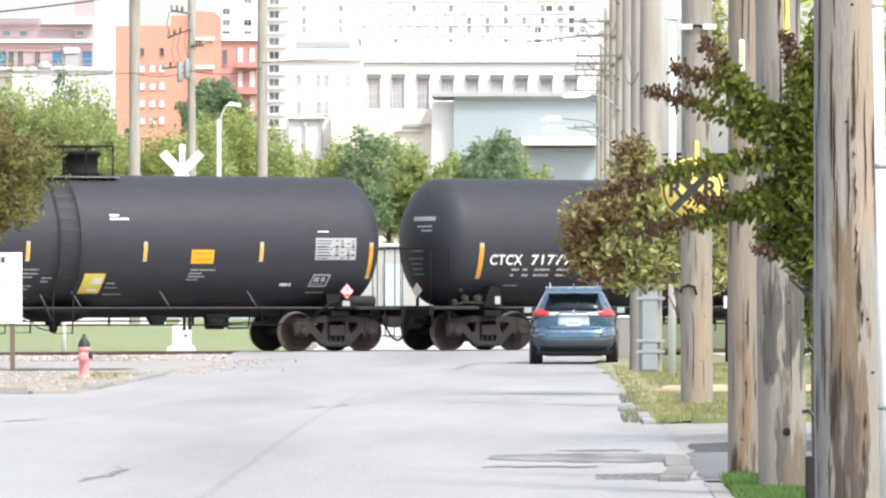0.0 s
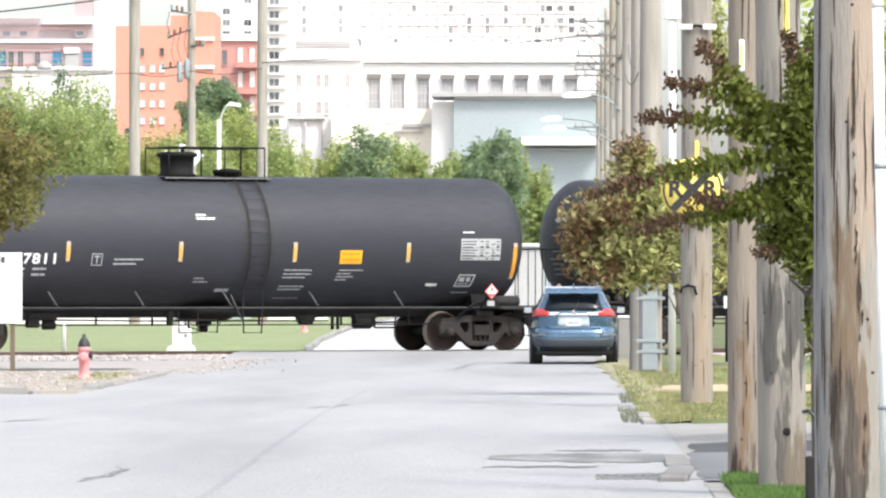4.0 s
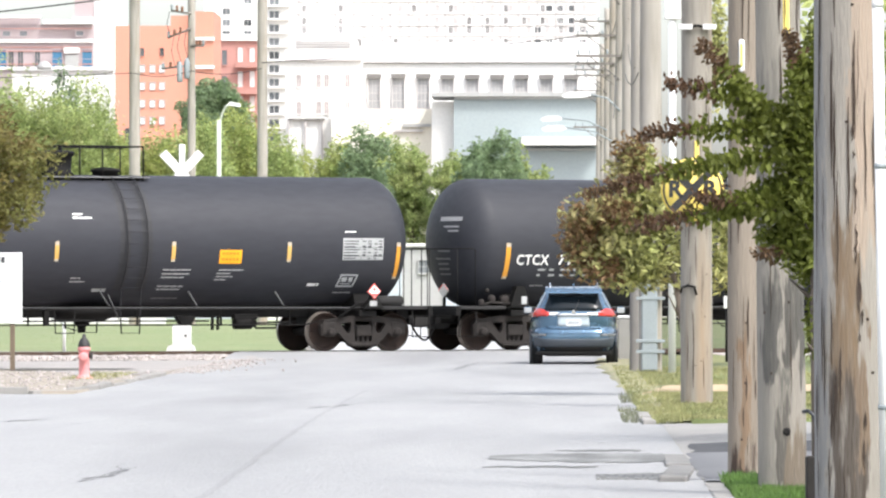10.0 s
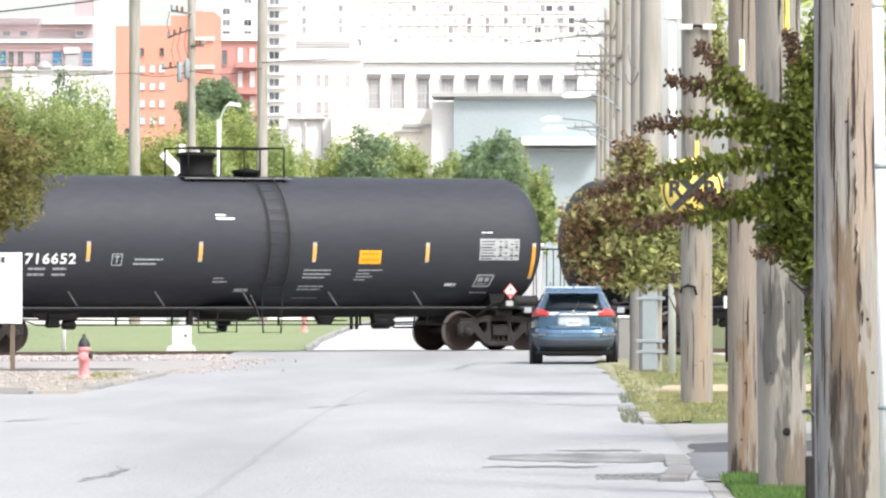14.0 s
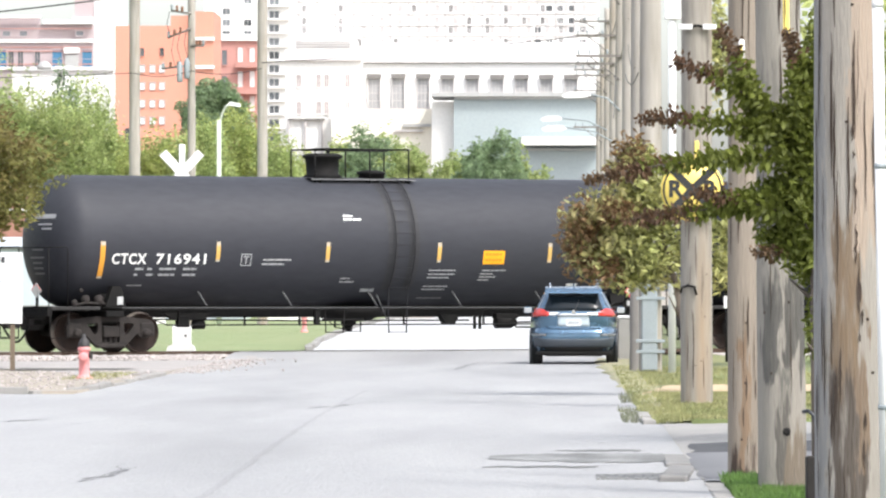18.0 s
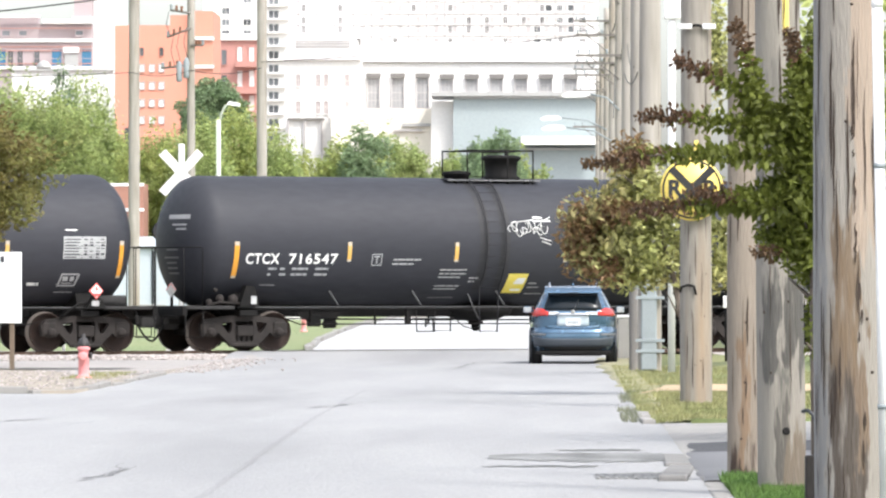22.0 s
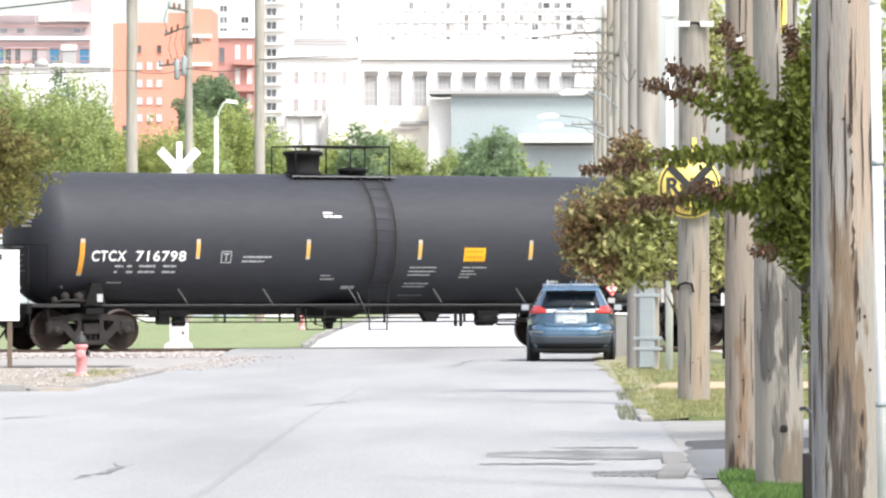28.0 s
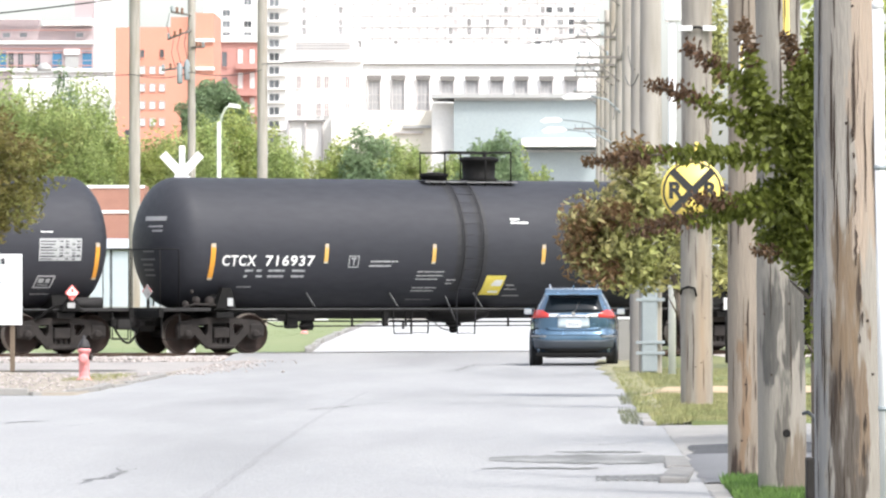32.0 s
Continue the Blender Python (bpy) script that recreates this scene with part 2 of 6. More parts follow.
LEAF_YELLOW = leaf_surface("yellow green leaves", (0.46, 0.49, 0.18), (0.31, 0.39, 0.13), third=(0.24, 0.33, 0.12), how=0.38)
LEAF_TURN = leaf_surface("leaves turning brown", (0.19, 0.20, 0.06), (0.22, 0.155, 0.06), third=(0.14, 0.08, 0.04))
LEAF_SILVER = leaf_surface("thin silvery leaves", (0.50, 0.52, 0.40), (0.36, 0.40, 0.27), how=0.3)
LEAF_NEAR = leaf_surface("olive green leaves", (0.15, 0.175, 0.032), (0.11, 0.13, 0.024), third=(0.19, 0.225, 0.05), how=0.25)
# pale, dark and brown tones also paint highlights and shade onto the leaves
LEAF_PALE = leaf_surface("pale green leaves", (0.46, 0.45, 0.20), (0.25, 0.29, 0.09), third=(0.27, 0.19, 0.10), how=0.6)
LEAF_RUST = leaf_surface("rusty turning leaves", (0.21, 0.125, 0.07), (0.25, 0.175, 0.08), how=0.45)
LEAF_RED = leaf_surface("dark red leaves", (0.12, 0.068, 0.042), (0.155, 0.105, 0.05), how=0.4)


# ---- mesh helpers ----
def box(bm, x0, x1, y0, y1, z0, z1, bevel=0.0):
    vs = [bm.verts.new(p) for p in ((x0, y0, z0), (x1, y0, z0), (x1, y1, z0), (x0, y1, z0), (x0, y0, z1), (x1, y0, z1), (x1, y1, z1), (x0, y1, z1))]
    fs = [bm.faces.new([vs[i] for i in q]) for q in ((3, 2, 1, 0), (4, 5, 6, 7), (0, 1, 5, 4), (1, 2, 6, 5), (2, 3, 7, 6), (3, 0, 4, 7))]
    if bevel:
        bmesh.ops.bevel(bm, geom=list({e for f in fs for e in f.edges}), offset=bevel, segments=2, affect="EDGES", profile=0.5)
    return bm


def tube(bm, a, b, r0, r1=None, n=10, caps=True):
    """A tapered round bar from a to b."""
    a, b = Vector(a), Vector(b)
    r1 = r0 if r1 is None else r1
    q = (b - a).to_track_quat("Z", "Y")
    rings = []
    for p, r in ((a, r0), (b, r1)):
        rings.append([bm.verts.new(p + q @ Vector((math.cos(k * math.tau / n) * r, math.sin(k * math.tau / n) * r, 0))) for k in range(n)])
    for k in range(n):
        f = bm.faces.new((rings[0][k], rings[0][(k + 1) % n], rings[1][(k + 1) % n], rings[1][k]))
        f.smooth = True
    if caps:
        bm.faces.new(rings[0][::-1])
        bm.faces.new(rings[1])
    return bm


def path_tube(bm, pts, r, n=6):
    """One round bar bent along pts."""
    pts = [Vector(p) for p in pts]
    rings = []
    for k, p in enumerate(pts):
        way = (pts[min(k + 1, len(pts) - 1)] - pts[max(k - 1, 0)]).normalized()
        side = way.cross(Vector((0, 1, 0)) if abs(way.y) < .9 else Vector((1, 0, 0))).normalized()
        up = way.cross(side)
        rings.append([bm.verts.new(p + (side * math.cos(j * math.tau / n) + up * math.sin(j * math.tau / n)) * r) for j in range(n)])
    for a, b in zip(rings, rings[1:]):
        for j in range(n):
            bm.faces.new((a[j], a[(j + 1) % n], b[(j + 1) % n], b[j])).smooth = True
    bm.faces.new(rings[0][::-1])
    bm.faces.new(rings[-1])
    return bm


def lathe(bm, profile, n=24, axis="Z", smooth=True, caps=True):
    """Turns (along, radius) pairs round an axis."""
    rings = []
    for h, r in profile:
        ring = []
        for k in range(n):
            c, s = math.cos(k * math.tau / n) * r, math.sin(k * math.tau / n) * r
            ring.append(bm.verts.new((c, s, h) if axis == "Z" else (h, c, s) if axis == "X" else (s, h, c)))
        rings.append(ring)
    for i in range(len(rings) - 1):
        for k in range(n):
            f = bm.faces.new((rings[i][k], rings[i][(k + 1) % n], rings[i + 1][(k + 1) % n], rings[i + 1][k]))
            f.smooth = smooth
    if caps:
        bm.faces.new(rings[0][::-1])
        bm.faces.new(rings[-1])
    return bm


def prism(bm, outline, y0, y1, axes="xz"):
    """A flat outline pushed from y0 to y1 (outline in x and z, or y and z pushed along x)."""
    put = (lambda u, v, w: (u, w, v)) if axes == "xz" else (lambda u, v, w: (w, u, v))
    a = [bm.verts.new(put(u, v, y0)) for u, v in outline]
    b = [bm.verts.new(put(u, v, y1)) for u, v in outline]
    n = len(outline)
    bm.faces.new(a)
    bm.faces.new(b[::-1])
    for k in range(n):
        bm.faces.new((a[k], b[k], b[(k + 1) % n], a[(k + 1) % n]))
    return bm


def mesh_of(name, bm, material, clean=True):
    if clean:
        bmesh.ops.recalc_face_normals(bm, faces=bm.faces)
    me = bpy.data.meshes.new(name)
    bm.to_mesh(me)
    bm.free()
    me.materials.append(material)
    return me


def part(name, bm, material, parent=None, label="", m=None, clean=True):
    ob = new(name, bm if isinstance(bm, bpy.types.Mesh) else mesh_of(name, bm, material, clean))
    if parent is not None:
        ob.parent = parent
    if m is not None:
        ob.matrix_basis = m
    if label:
        tagged(ob, label)
    return ob


def thing(name, label, category, m=None, group="", kind=""):
    ob = new(name)
    ob.empty_display_size = 0.3
    if m is not None:
        ob.matrix_basis = m
    return tagged(ob, label, category, group, kind)


def setting(name, bm, material, label, category=""):
    return tagged(part(name, bm, material), label, category or name, kind="structure")


def BM():
    return bmesh.new()


def sheet(bm, rows):
    """A quilt of quads over rows of points."""
    vs = [[bm.verts.new(p) for p in r] for r in rows]
    for a, b in zip(vs, vs[1:]):
        for k in range(len(a) - 1):
            bm.faces.new((a[k], a[k + 1], b[k + 1], b[k])).smooth = True
    return bm


def smooth(x):
    x = max(0.0, min(1.0, x))
    return x * x * (3 - 2 * x)


# ---- the track's line ----
TRACK = radians(29.17)
UX, UY = math.cos(TRACK), math.sin(TRACK)
OX, OY = -6.61, 138.10
RAIL_Z = 0.125


def on_track(p, side=0.0, z=0.0):
    """A point p metres along the track and side metres beyond its centre line."""
    return (OX + UX * p - UY * side, OY + UY * p + UX * side, z)


def off_track(x, y):
    return -(x - OX) * UY + (y - OY) * UX


def road_z(x, y):
    return -0.05 + 0.168 * (1 - smooth((abs(off_track(x, y)) - 1.2) / 7.0))


# ---- ground, road, kerbs ----
KERB_R, KERB_L = 1.15, -7.5
bm = BM()
sheet(bm, [[(x, y, -0.1) for x in (-2500, -400, -60, -20, 20, 60, 400, 2500)] for y in (-300, 0, 60, 100, 160, 300, 800, 4500)])
setting("ground", bm, SOIL, "pale dry soil ground reaching to the town")
xs = [KERB_L + (KERB_R - KERB_L) * k / 14 for k in range(15)]
sheet_y = [-40, 0, 30, 50, 70, 90, 100, 106, 110, 114] + [116 + 1.0 * k for k in range(36)]
bm = sheet(BM(), [[(x, y, road_z(x, y)) for x in xs] for y in sheet_y])
setting("road", bm, ASPHALT, "worn pale grey asphalt street with dark cracks")
# glare beyond the crossing is put into this road's paler colour
PALEROAD = surface("pale concrete road whitened for glare", (0.41, 0.41, 0.405), 0.9, second=(0.35, 0.35, 0.345), scale=.3, grain=30, bump=.2, stretch=(1, .25, 1))
bm = sheet(BM(), [[(x, y, road_z(x, y)) for x in xs] for y in [151 + k for k in range(16)] + [168, 175, 185, 200, 240, 320, 450, 700]])
setting("road_far", bm, PALEROAD, "pale concrete street past the crossing, whitened for glare")
bm = BM()
sheet(bm, [[(x, y, -0.05 if x > -7.4 else -0.054) for x in (-45, -25, -12, KERB_L)] for y in (50, 62, 74, 84, 91.4)])
setting("side_street", bm, ASPHALT, "pale asphalt side street opening off the road")
bm = sheet(BM(), [[(KERB_L - (y - 165) * w * 0.019, y, -0.046) for w in (0, 1)] for y in (165, 180, 220, 261, 330)])
setting("road_widening", bm, PALEROAD, "pale road edge beyond the crossing, whitened for glare")
rows = []
ragged = random.Random(83)
for k in range(44):
    y = 108.5 + k * .58
    x0 = -9.0 - 4.5 * smooth((y - 108.5) / 18)
    x1 = -7.35 + 1.0 * smooth((y - 112) / 14) * ragged.uniform(.55, 1.15) + ragged.uniform(-.12, .12)
    rows.append([(x0, y, -.004), (-7.6, y, -.004), (x1 - .35, y, road_z(x1, y) + .012), (x1, y, road_z(x1, y) - .004)])
setting("crossing_apron", sheet(BM(), rows), surface("gravelly pale asphalt", (0.33, 0.31, 0.295), .95, second=(0.24, 0.225, 0.215), scale=.8, amount=.8, grain=25, bump=.5), "pale gravelly apron beside the crossing")


KERBOLD = surface("stained old concrete", (0.20, 0.195, 0.187), 0.9, second=(0.13, 0.125, 0.12), scale=1.6, amount=0.8, grain=45, bump=0.35)


def kerb_run(pts, label, z=0.05, w=0.16, mat=None):
    """A kerb of separate stones along a bent line."""
    root = thing("kerb", label, "kerb", kind="structure")
    for (xa, ya), (xb, yb) in zip(pts, pts[1:]):
        n = max(1, round(math.hypot(xb - xa, yb - ya) / 3.0))
        turn = math.degrees(math.atan2(yb - ya, xb - xa))
        size = math.hypot(xb - xa, yb - ya) / n
        bm = box(BM(), 0.01, size - 0.01, -w / 2, w / 2, -0.1, z, 0.02)
        me = mesh_of("kerb_stone", bm, mat or CONCRETE)
        for k in range(n):
            f = k / n
            part("kerb_stone", me, None, root, m=pose(xa + (xb - xa) * f, ya + (yb - ya) * f, random.uniform(-0.03, 0.012), random.uniform(-4, 4), random.uniform(-.6, .6), turn + random.uniform(-1, 1)))
    return root


kerb_run([(1.22, 2), (1.22, 48)], "worn concrete kerb beside the verge", -.005)
kerb_run([(1.0, 70.9), (.98, 76.4)], "pale broken concrete kerb beside the grass", .0)
kerb_run([(-40, 91.5), (-8.2, 91.5), (-7.62, 92.2), (-7.5, 95.5), (-7.5, 111)], "low concrete kerb round the street corner", 0.03)
kerb_run([(-6.55, 153), (-7.35, 178), (-8.15, 217), (-8.95, 261), (-9.3, 340)], "pale kerb along the lawn past the crossing", 0.09)
kerb_run([(.90, 49.8), (1.02, 54.0), (1.06, 58.0)], "sunken broken concrete kerb by the gutter", -.012, .24, KERBOLD)
bm = BM()
sheet(bm, [[(x, y, -0.045 + 0.05 * smooth((x - 1.2) / 2)) for x in (1.15, 2, 4, 9)] for y in (44, 49, 53, 58, 61, 66, 71)])
setting("driveway", bm, CONCRETE, "pale concrete driveway apron")
DRIVEDARK = surface("dark asphalt strip", (0.042, 0.042, 0.046), .9, second=(0.065, 0.065, 0.07), scale=1.5, amount=.8, grain=40, bump=.3)
edge_rnd = random.Random(61)
rows = []
for k in range(15):
    y = 49.4 + k * .61
    x0 = 1.17 + edge_rnd.uniform(-.05, .05)
    rows.append([(x0 - .03, y, -.06), (x0, y, -.03), (2, y, -.012), (4, y, .012), (9, y, .017)])
setting("driveway_near", sheet(BM(), rows), DRIVEGREY, "worn grey asphalt drive in front of the dark strip")
bm = sheet(BM(), [[(1.25 + .04 * math.sin(y * 3), y, -.036), (2, y, -.006), (4, y, .018), (9, y, .022)] for y in (57.6, 58.3, 59, 59.8, 60.6, 61.5)])
setting("driveway_patch", bm, DRIVEDARK, "strip of dark new asphalt on the driveway")


def verge(name, x0, x1, y0, y1, z, label, mat=None):
    bm = BM()
    nx, ny = 8, max(6, int((y1 - y0) / 1.5))
    rows = []
    for j in range(-1, ny + 2):
        row = []
        for i in range(-1, nx + 2):
            edge = not (0 <= i <= nx and 0 <= j <= ny)
            u, v = min(max(i, 0), nx) / nx, min(max(j, 0), ny) / ny
            row.append((x0 + (x1 - x0) * u, y0 + (y1 - y0) * v, z - .3 if edge else z + random.uniform(-0.02, 0.02) * (0 < i < nx) * (x0 > 0)))
        rows.append(row)
    sheet(bm, rows)
    return setting(name, bm, mat or GRASS_GROUND, label)


verge("verge_near", 1.3, 14, -20, 49.5, -0.03, "green grass verge under the poles", GREEN_GROUND)
verge("verge_middle", 1.5, 14, 70.6, 152, 0.0, "dry yellowing grass verge")
rows = []
edge_rnd = random.Random(31)
for k in range(110):
    y = 71 + k * .6
    x = 1.12 - (y - 75) * .008 + edge_rnd.uniform(-.07, .07) + .06 * math.sin(k * .5)
    rows.append([(x - .02, y, -.08), (x, y, -.043), (x + .12, y, -.02 + edge_rnd.uniform(-.012, .012)), (1.52, y, .0)])
setting("verge_edge", sheet(BM(), rows), surface("dusty verge edge", (0.30, 0.27, 0.18), .95, second=(0.20, 0.22, 0.09), scale=1.6, amount=.9, grain=25, bump=.4), "dusty broken edge of the grass verge")
verge("verge_left", -60, -7.48, 91.6, 150, -0.01, "pale gravelly soil by the street corner", SOIL)
bm = sheet(BM(), [[(-260, y, -.012), (-60, y, -.012), (-20, y, -.012), (x, y, -.012), (x + .05, y, -.2)] for x, y in ((-6.68, 150.5), (-6.85, 158), (-7.45, 178), (-8.25, 217), (-9.05, 261), (-9.4, 340), (-9.6, 424))])
LAWN = surface("pale mown lawn", (0.155, 0.20, 0.085), 0.95, second=(0.21, 0.22, 0.115), scale=0.3, amount=0.8, grain=15, bump=0.4)
setting("lawn_far", bm, LAWN, "mown green lawn past the railway")
verge("lawn_far_right", 1.4, 200, 152.5, 330, -0.01, "green lawn past the railway")
rows = []
for k in range(11):
    y = 89.2 + .64 * k
    x0 = 1.02 + .034 * k + edge_rnd.uniform(-.05, .05)
    rows.append([(x0, y, -.035), (x0 + .28, y, .012), (2.2, y, .03 + edge_rnd.uniform(-.006, .006)), (4, y, .035), (9, y, .035)])
bm = sheet(BM(), rows)
setting("footpath", bm, surface("tan worn earth", (0.42, 0.31, 0.19), 0.95, second=(0.5, 0.42, 0.3), grain=30), "tan trodden path across the verge")


def grass(name, areas, label, tall=0.09, seed=5, mat=None):
    rnd = random.Random(seed)
    verts, faces = [], []
    for x0, x1, y0, y1, z, n in areas:
        for _ in range(n):
            x, y, a, h = rnd.uniform(x0, x1), rnd.uniform(y0, y1), rnd.uniform(0, 6.3), tall * rnd.uniform(0.4, 1.3)
            w = 0.004 + h * 0.10
            i = len(verts)
            verts += [(x - math.cos(a) * w, y - math.sin(a) * w, z - 0.03), (x + math.cos(a) * w, y + math.sin(a) * w, z - 0.03),
                      (x + rnd.uniform(-0.04, 0.04), y + rnd.uniform(-0.04, 0.04), z + h)]
            faces.append((i, i + 1, i + 2))
    me = bpy.data.meshes.new(name)
    me.from_pydata(verts, [], faces)
    me.materials.append(mat or BLADES)
    return tagged(new(name, me), label, "grass", kind="stuff")


grass("grass", [(1.30, 4.0, 71, 89.5, 0.0, 26000), (1.35, 4.5, 96, 118, 0.0, 14000), (-8.7, -7.9, 103, 111, -.01, 1500), (.95, 1.5, 76, 122, -.03, 7000), (1.06, 1.5, 71, 77, -.02, 1500)],
      "short dry grass with green patches on the verge", .05)
grass("gutter_weeds", [(.70, .93, 71.5, 79, -.05, 380), (.8, 1.0, 84, 90, -.05, 200)], "grey-green weeds in the broken gutter", .07, 11, surface("dusty weeds", (0.16, 0.17, 0.11), 0.8, second=(0.11, 0.115, 0.085), scale=2, grain=9, bump=0, islands=0.3))
grass("lush_grass", [(1.30, 2.6, 40, 49.6, -.03, 34000)], "lush green grass at the foot of the poles", .075, 7, BLADES_GREEN)
grass("lawn_grass", [(-24, -9.2, 152, 239, -.012, 12000)], "mown green grass past the railway", 0.03, 6, surface("pale lawn blades", (0.15, 0.195, 0.08), 0.7, second=(0.205, 0.22, 0.11), scale=0.3, amount=0.9, grain=9, bump=0, islands=0.2))

# flat dark strip, painted in place of a shadow lying over the gravel
rows = [[(-10.8 + .3 * math.sin(k * 1.9), 114.2 + k * .5, .006), (-8.5 + .25 * math.cos(k * 1.7), 114.2 + k * .5, .006)] for k in range(6)]
setting("rut", sheet(BM(), rows), surface("soil darkened as shadow", (0.085, 0.08, 0.075), .95, second=(0.17, 0.16, 0.145), scale=2, grain=25, bump=.4), "dark strip painted as a shadow on the gravel")
# tar cracks, patches and the gutter drain
rnd = random.Random(3)
for k, (xa, ya, xb, yb, w) in enumerate(((-3.99, 49.5, -3.89, 53.7, .035), (-7.0, 71.4, -6.4, 73.4, .045), (-3.5, 80, -2.9, 83, .05), (-6.9, 99, -6.1, 99.25, .03),
                                         (-2.2, 118, -1.9, 131, .04), (-5.2, 84, -4.6, 86, .03))):
    bm = BM()
    n = 14
    rows = []
    for j in range(n + 1):
        f = j / n
        x, y = xa + (xb - xa) * f + rnd.uniform(-.09, .09), ya + (yb - ya) * f
        ww = w * rnd.uniform(.3, 1.2) * (0.2 + math.sin(math.pi * min(max(f, 0.03), 0.97)))
        rows.append([(x - ww, y + ww, road_z(x, y) + 0.006), (x + ww, y - ww, road_z(x, y) + 0.006)])
    sheet(bm, rows)
    setting("road_crack", bm, CRACK, "dark tar-filled crack in the asphalt")
rows = []
for k in range(60):
    y = 44 + k * .85
    x = -2.76 - .38 * math.sin(math.pi * (y - 44) / 90) + rnd.uniform(-.012, .012)
    w = .032 * rnd.uniform(.8, 1.2)
    rows.append([(x - w, y, road_z(x, y) + .004), (x + w, y, road_z(x, y) + .004)])
setting("road_seam", sheet(BM(), rows), SEAM, "faint grey seam along the asphalt")
for x, y, reach in ((-3.95, 51, 1.0), (-3.1, 82, 1.8), (-5.95, 70.3, .7), (.35, 62, .8)):
    rows = []
    a = rnd.uniform(.6, 1.3)
    for k in range(10):
        w = .016 * rnd.uniform(.5, 1.5) * (1 - k / 11)
        rows.append([(x - w, y, road_z(x, y) + .007), (x + w, y, road_z(x, y) + .007)])
        a += rnd.uniform(-.7, .7)
        x, y = x + math.sin(a) * .07 * reach, y + abs(math.cos(a)) * .45 * reach
    setting("road_crack", sheet(BM(), rows), CRACK, "thin branching crack in the asphalt")
GUTTER = surface("damp dark gutter", (0.10, 0.10, 0.097), 0.8, second=(0.25, 0.25, 0.245), amount=1.0, stretch=(1, .35, 1), scale=1.6, grain=30)
for x0, x1, y0, y1 in ((-0.72, .95, 55.0, 58.6), (.28, .92, 50.2, 52.2), (-.1, .75, 59.0, 59.6), (-.75, .3, 53.6, 54.1)):
    rows = []
    for j in range(25):
        f = j / 24
        x = x0 + (x1 - x0) * f
        mid, half = (y0 + y1) / 2 + rnd.uniform(-.15, .15), (y1 - y0) / 2 * (0.2 + 0.8 * math.sin(math.pi * (.06 + .6 * f))) * rnd.uniform(.7, 1)
        rows.append([(x, mid - half, -.044), (x, mid + half, -.044)])
    setting("road_patch", sheet(BM(), rows), GUTTER, "dark worn gutter patch in the road")
drain = thing("storm_drain", "iron storm drain grate set in the gutter", "drain", pose(.60, 50.9, -.05), kind="structure")
part("drain_pit", box(BM(), -.3, .3, -.55, .55, -.02, .003), GUTTER, drain)
me = mesh_of("drain_bar", box(BM(), -.014, .014, -.55, .55, .0, .012), GUTTER)
for k in range(8):
    part("drain_bar", me, None, drain, m=pose(-.32 + k * .08, 0, 0))

# ---- railway ----
bm = BM()
for side in (-0.753, 0.753):
    for p0, p1 in ((-60, 70),):
        a, b = on_track(p0, side), on_track(p1, side)
        n = Vector((-UY, UX, 0))
        prof = ((-.07, -.05), (.07, -.05), (.07, -.03), (.012, -.01), (.012, .08), (.036, .09), (.036, .122), (-.036, .122), (-.036, .09), (-.012, .08), (-.012, -.01), (-.07, -.03))
        ra = [bm.verts.new(Vector(a) + n * u + Vector((0, 0, v))) for u, v in prof]
        rb = [bm.verts.new(Vector(b) + n * u + Vector((0, 0, v))) for u, v in prof]
        for k in range(len(prof)):
            bm.faces.new((ra[k], ra[(k + 1) % len(prof)], rb[(k + 1) % len(prof)], rb[k]))
railway = thing("railway_track", "rusty steel railway track on gravel ballast", "railway", kind="structure")
part("rail", bm, RAILSTEEL, railway, "rusty steel rails")
me = mesh_of("sleeper", box(BM(), -.115, .115, -1.3, 1.3, -0.2, -0.052, 0.01), SLEEPER)
for k in range(-80, 96):
    x, y, _ = on_track(k * 0.55)
    if not KERB_L - 0.2 < x < KERB_R + 0.2:
        part("sleeper", me, None, railway, m=pose(x, y, random.uniform(-.005, .005), 0, 0, math.degrees(TRACK)))
bm = BM()
for p0, p1 in ((-60, -2.0), (9.7, 70)):
    rows = []
    for j in range(60):
        p = p0 + (p1 - p0) * j / 59
        rows.append([on_track(p, s, z + random.uniform(-.02, .02)) for s, z in ((-4.6, -.05), (-3.2, .03), (-1.7, .05), (-.9, .02), (0, .01), (.9, .02), (1.7, .05), (3.2, -.05))])
    sheet(bm, rows)
part("ballast_bed", bm, BALLAST, railway, "pale grey gravel bed")


def stones(name, n, place, label, size=(0.02, 0.055), seed=8):
    rnd = random.Random(seed)
    verts, faces = [], []
    for _ in range(n):
        x, y, z = place(rnd)
        r, i = rnd.uniform(*size), len(verts)
        for q in ((1, 0, 0), (0, 1, 0), (-1, 0, 0), (0, -1, 0), (0, 0, .8), (0, 0, -.8)):
            verts.append((x + q[0] * r * rnd.uniform(.6, 1.2), y + q[1] * r * rnd.uniform(.6, 1.2), z + q[2] * r * rnd.uniform(.6, 1.1)))
        faces += [(i + a, i + b, i + 4) for a, b in ((0, 1), (1, 2), (2, 3), (3, 0))] + [(i + b, i + a, i + 5) for a, b in ((0, 1), (1, 2), (2, 3), (3, 0))]
    me = bpy.data.meshes.new(name)
    me.from_pydata(verts, [], faces)
    me.materials.append(BALLAST)
    return tagged(new(name, me), label, "gravel", kind="stuff")


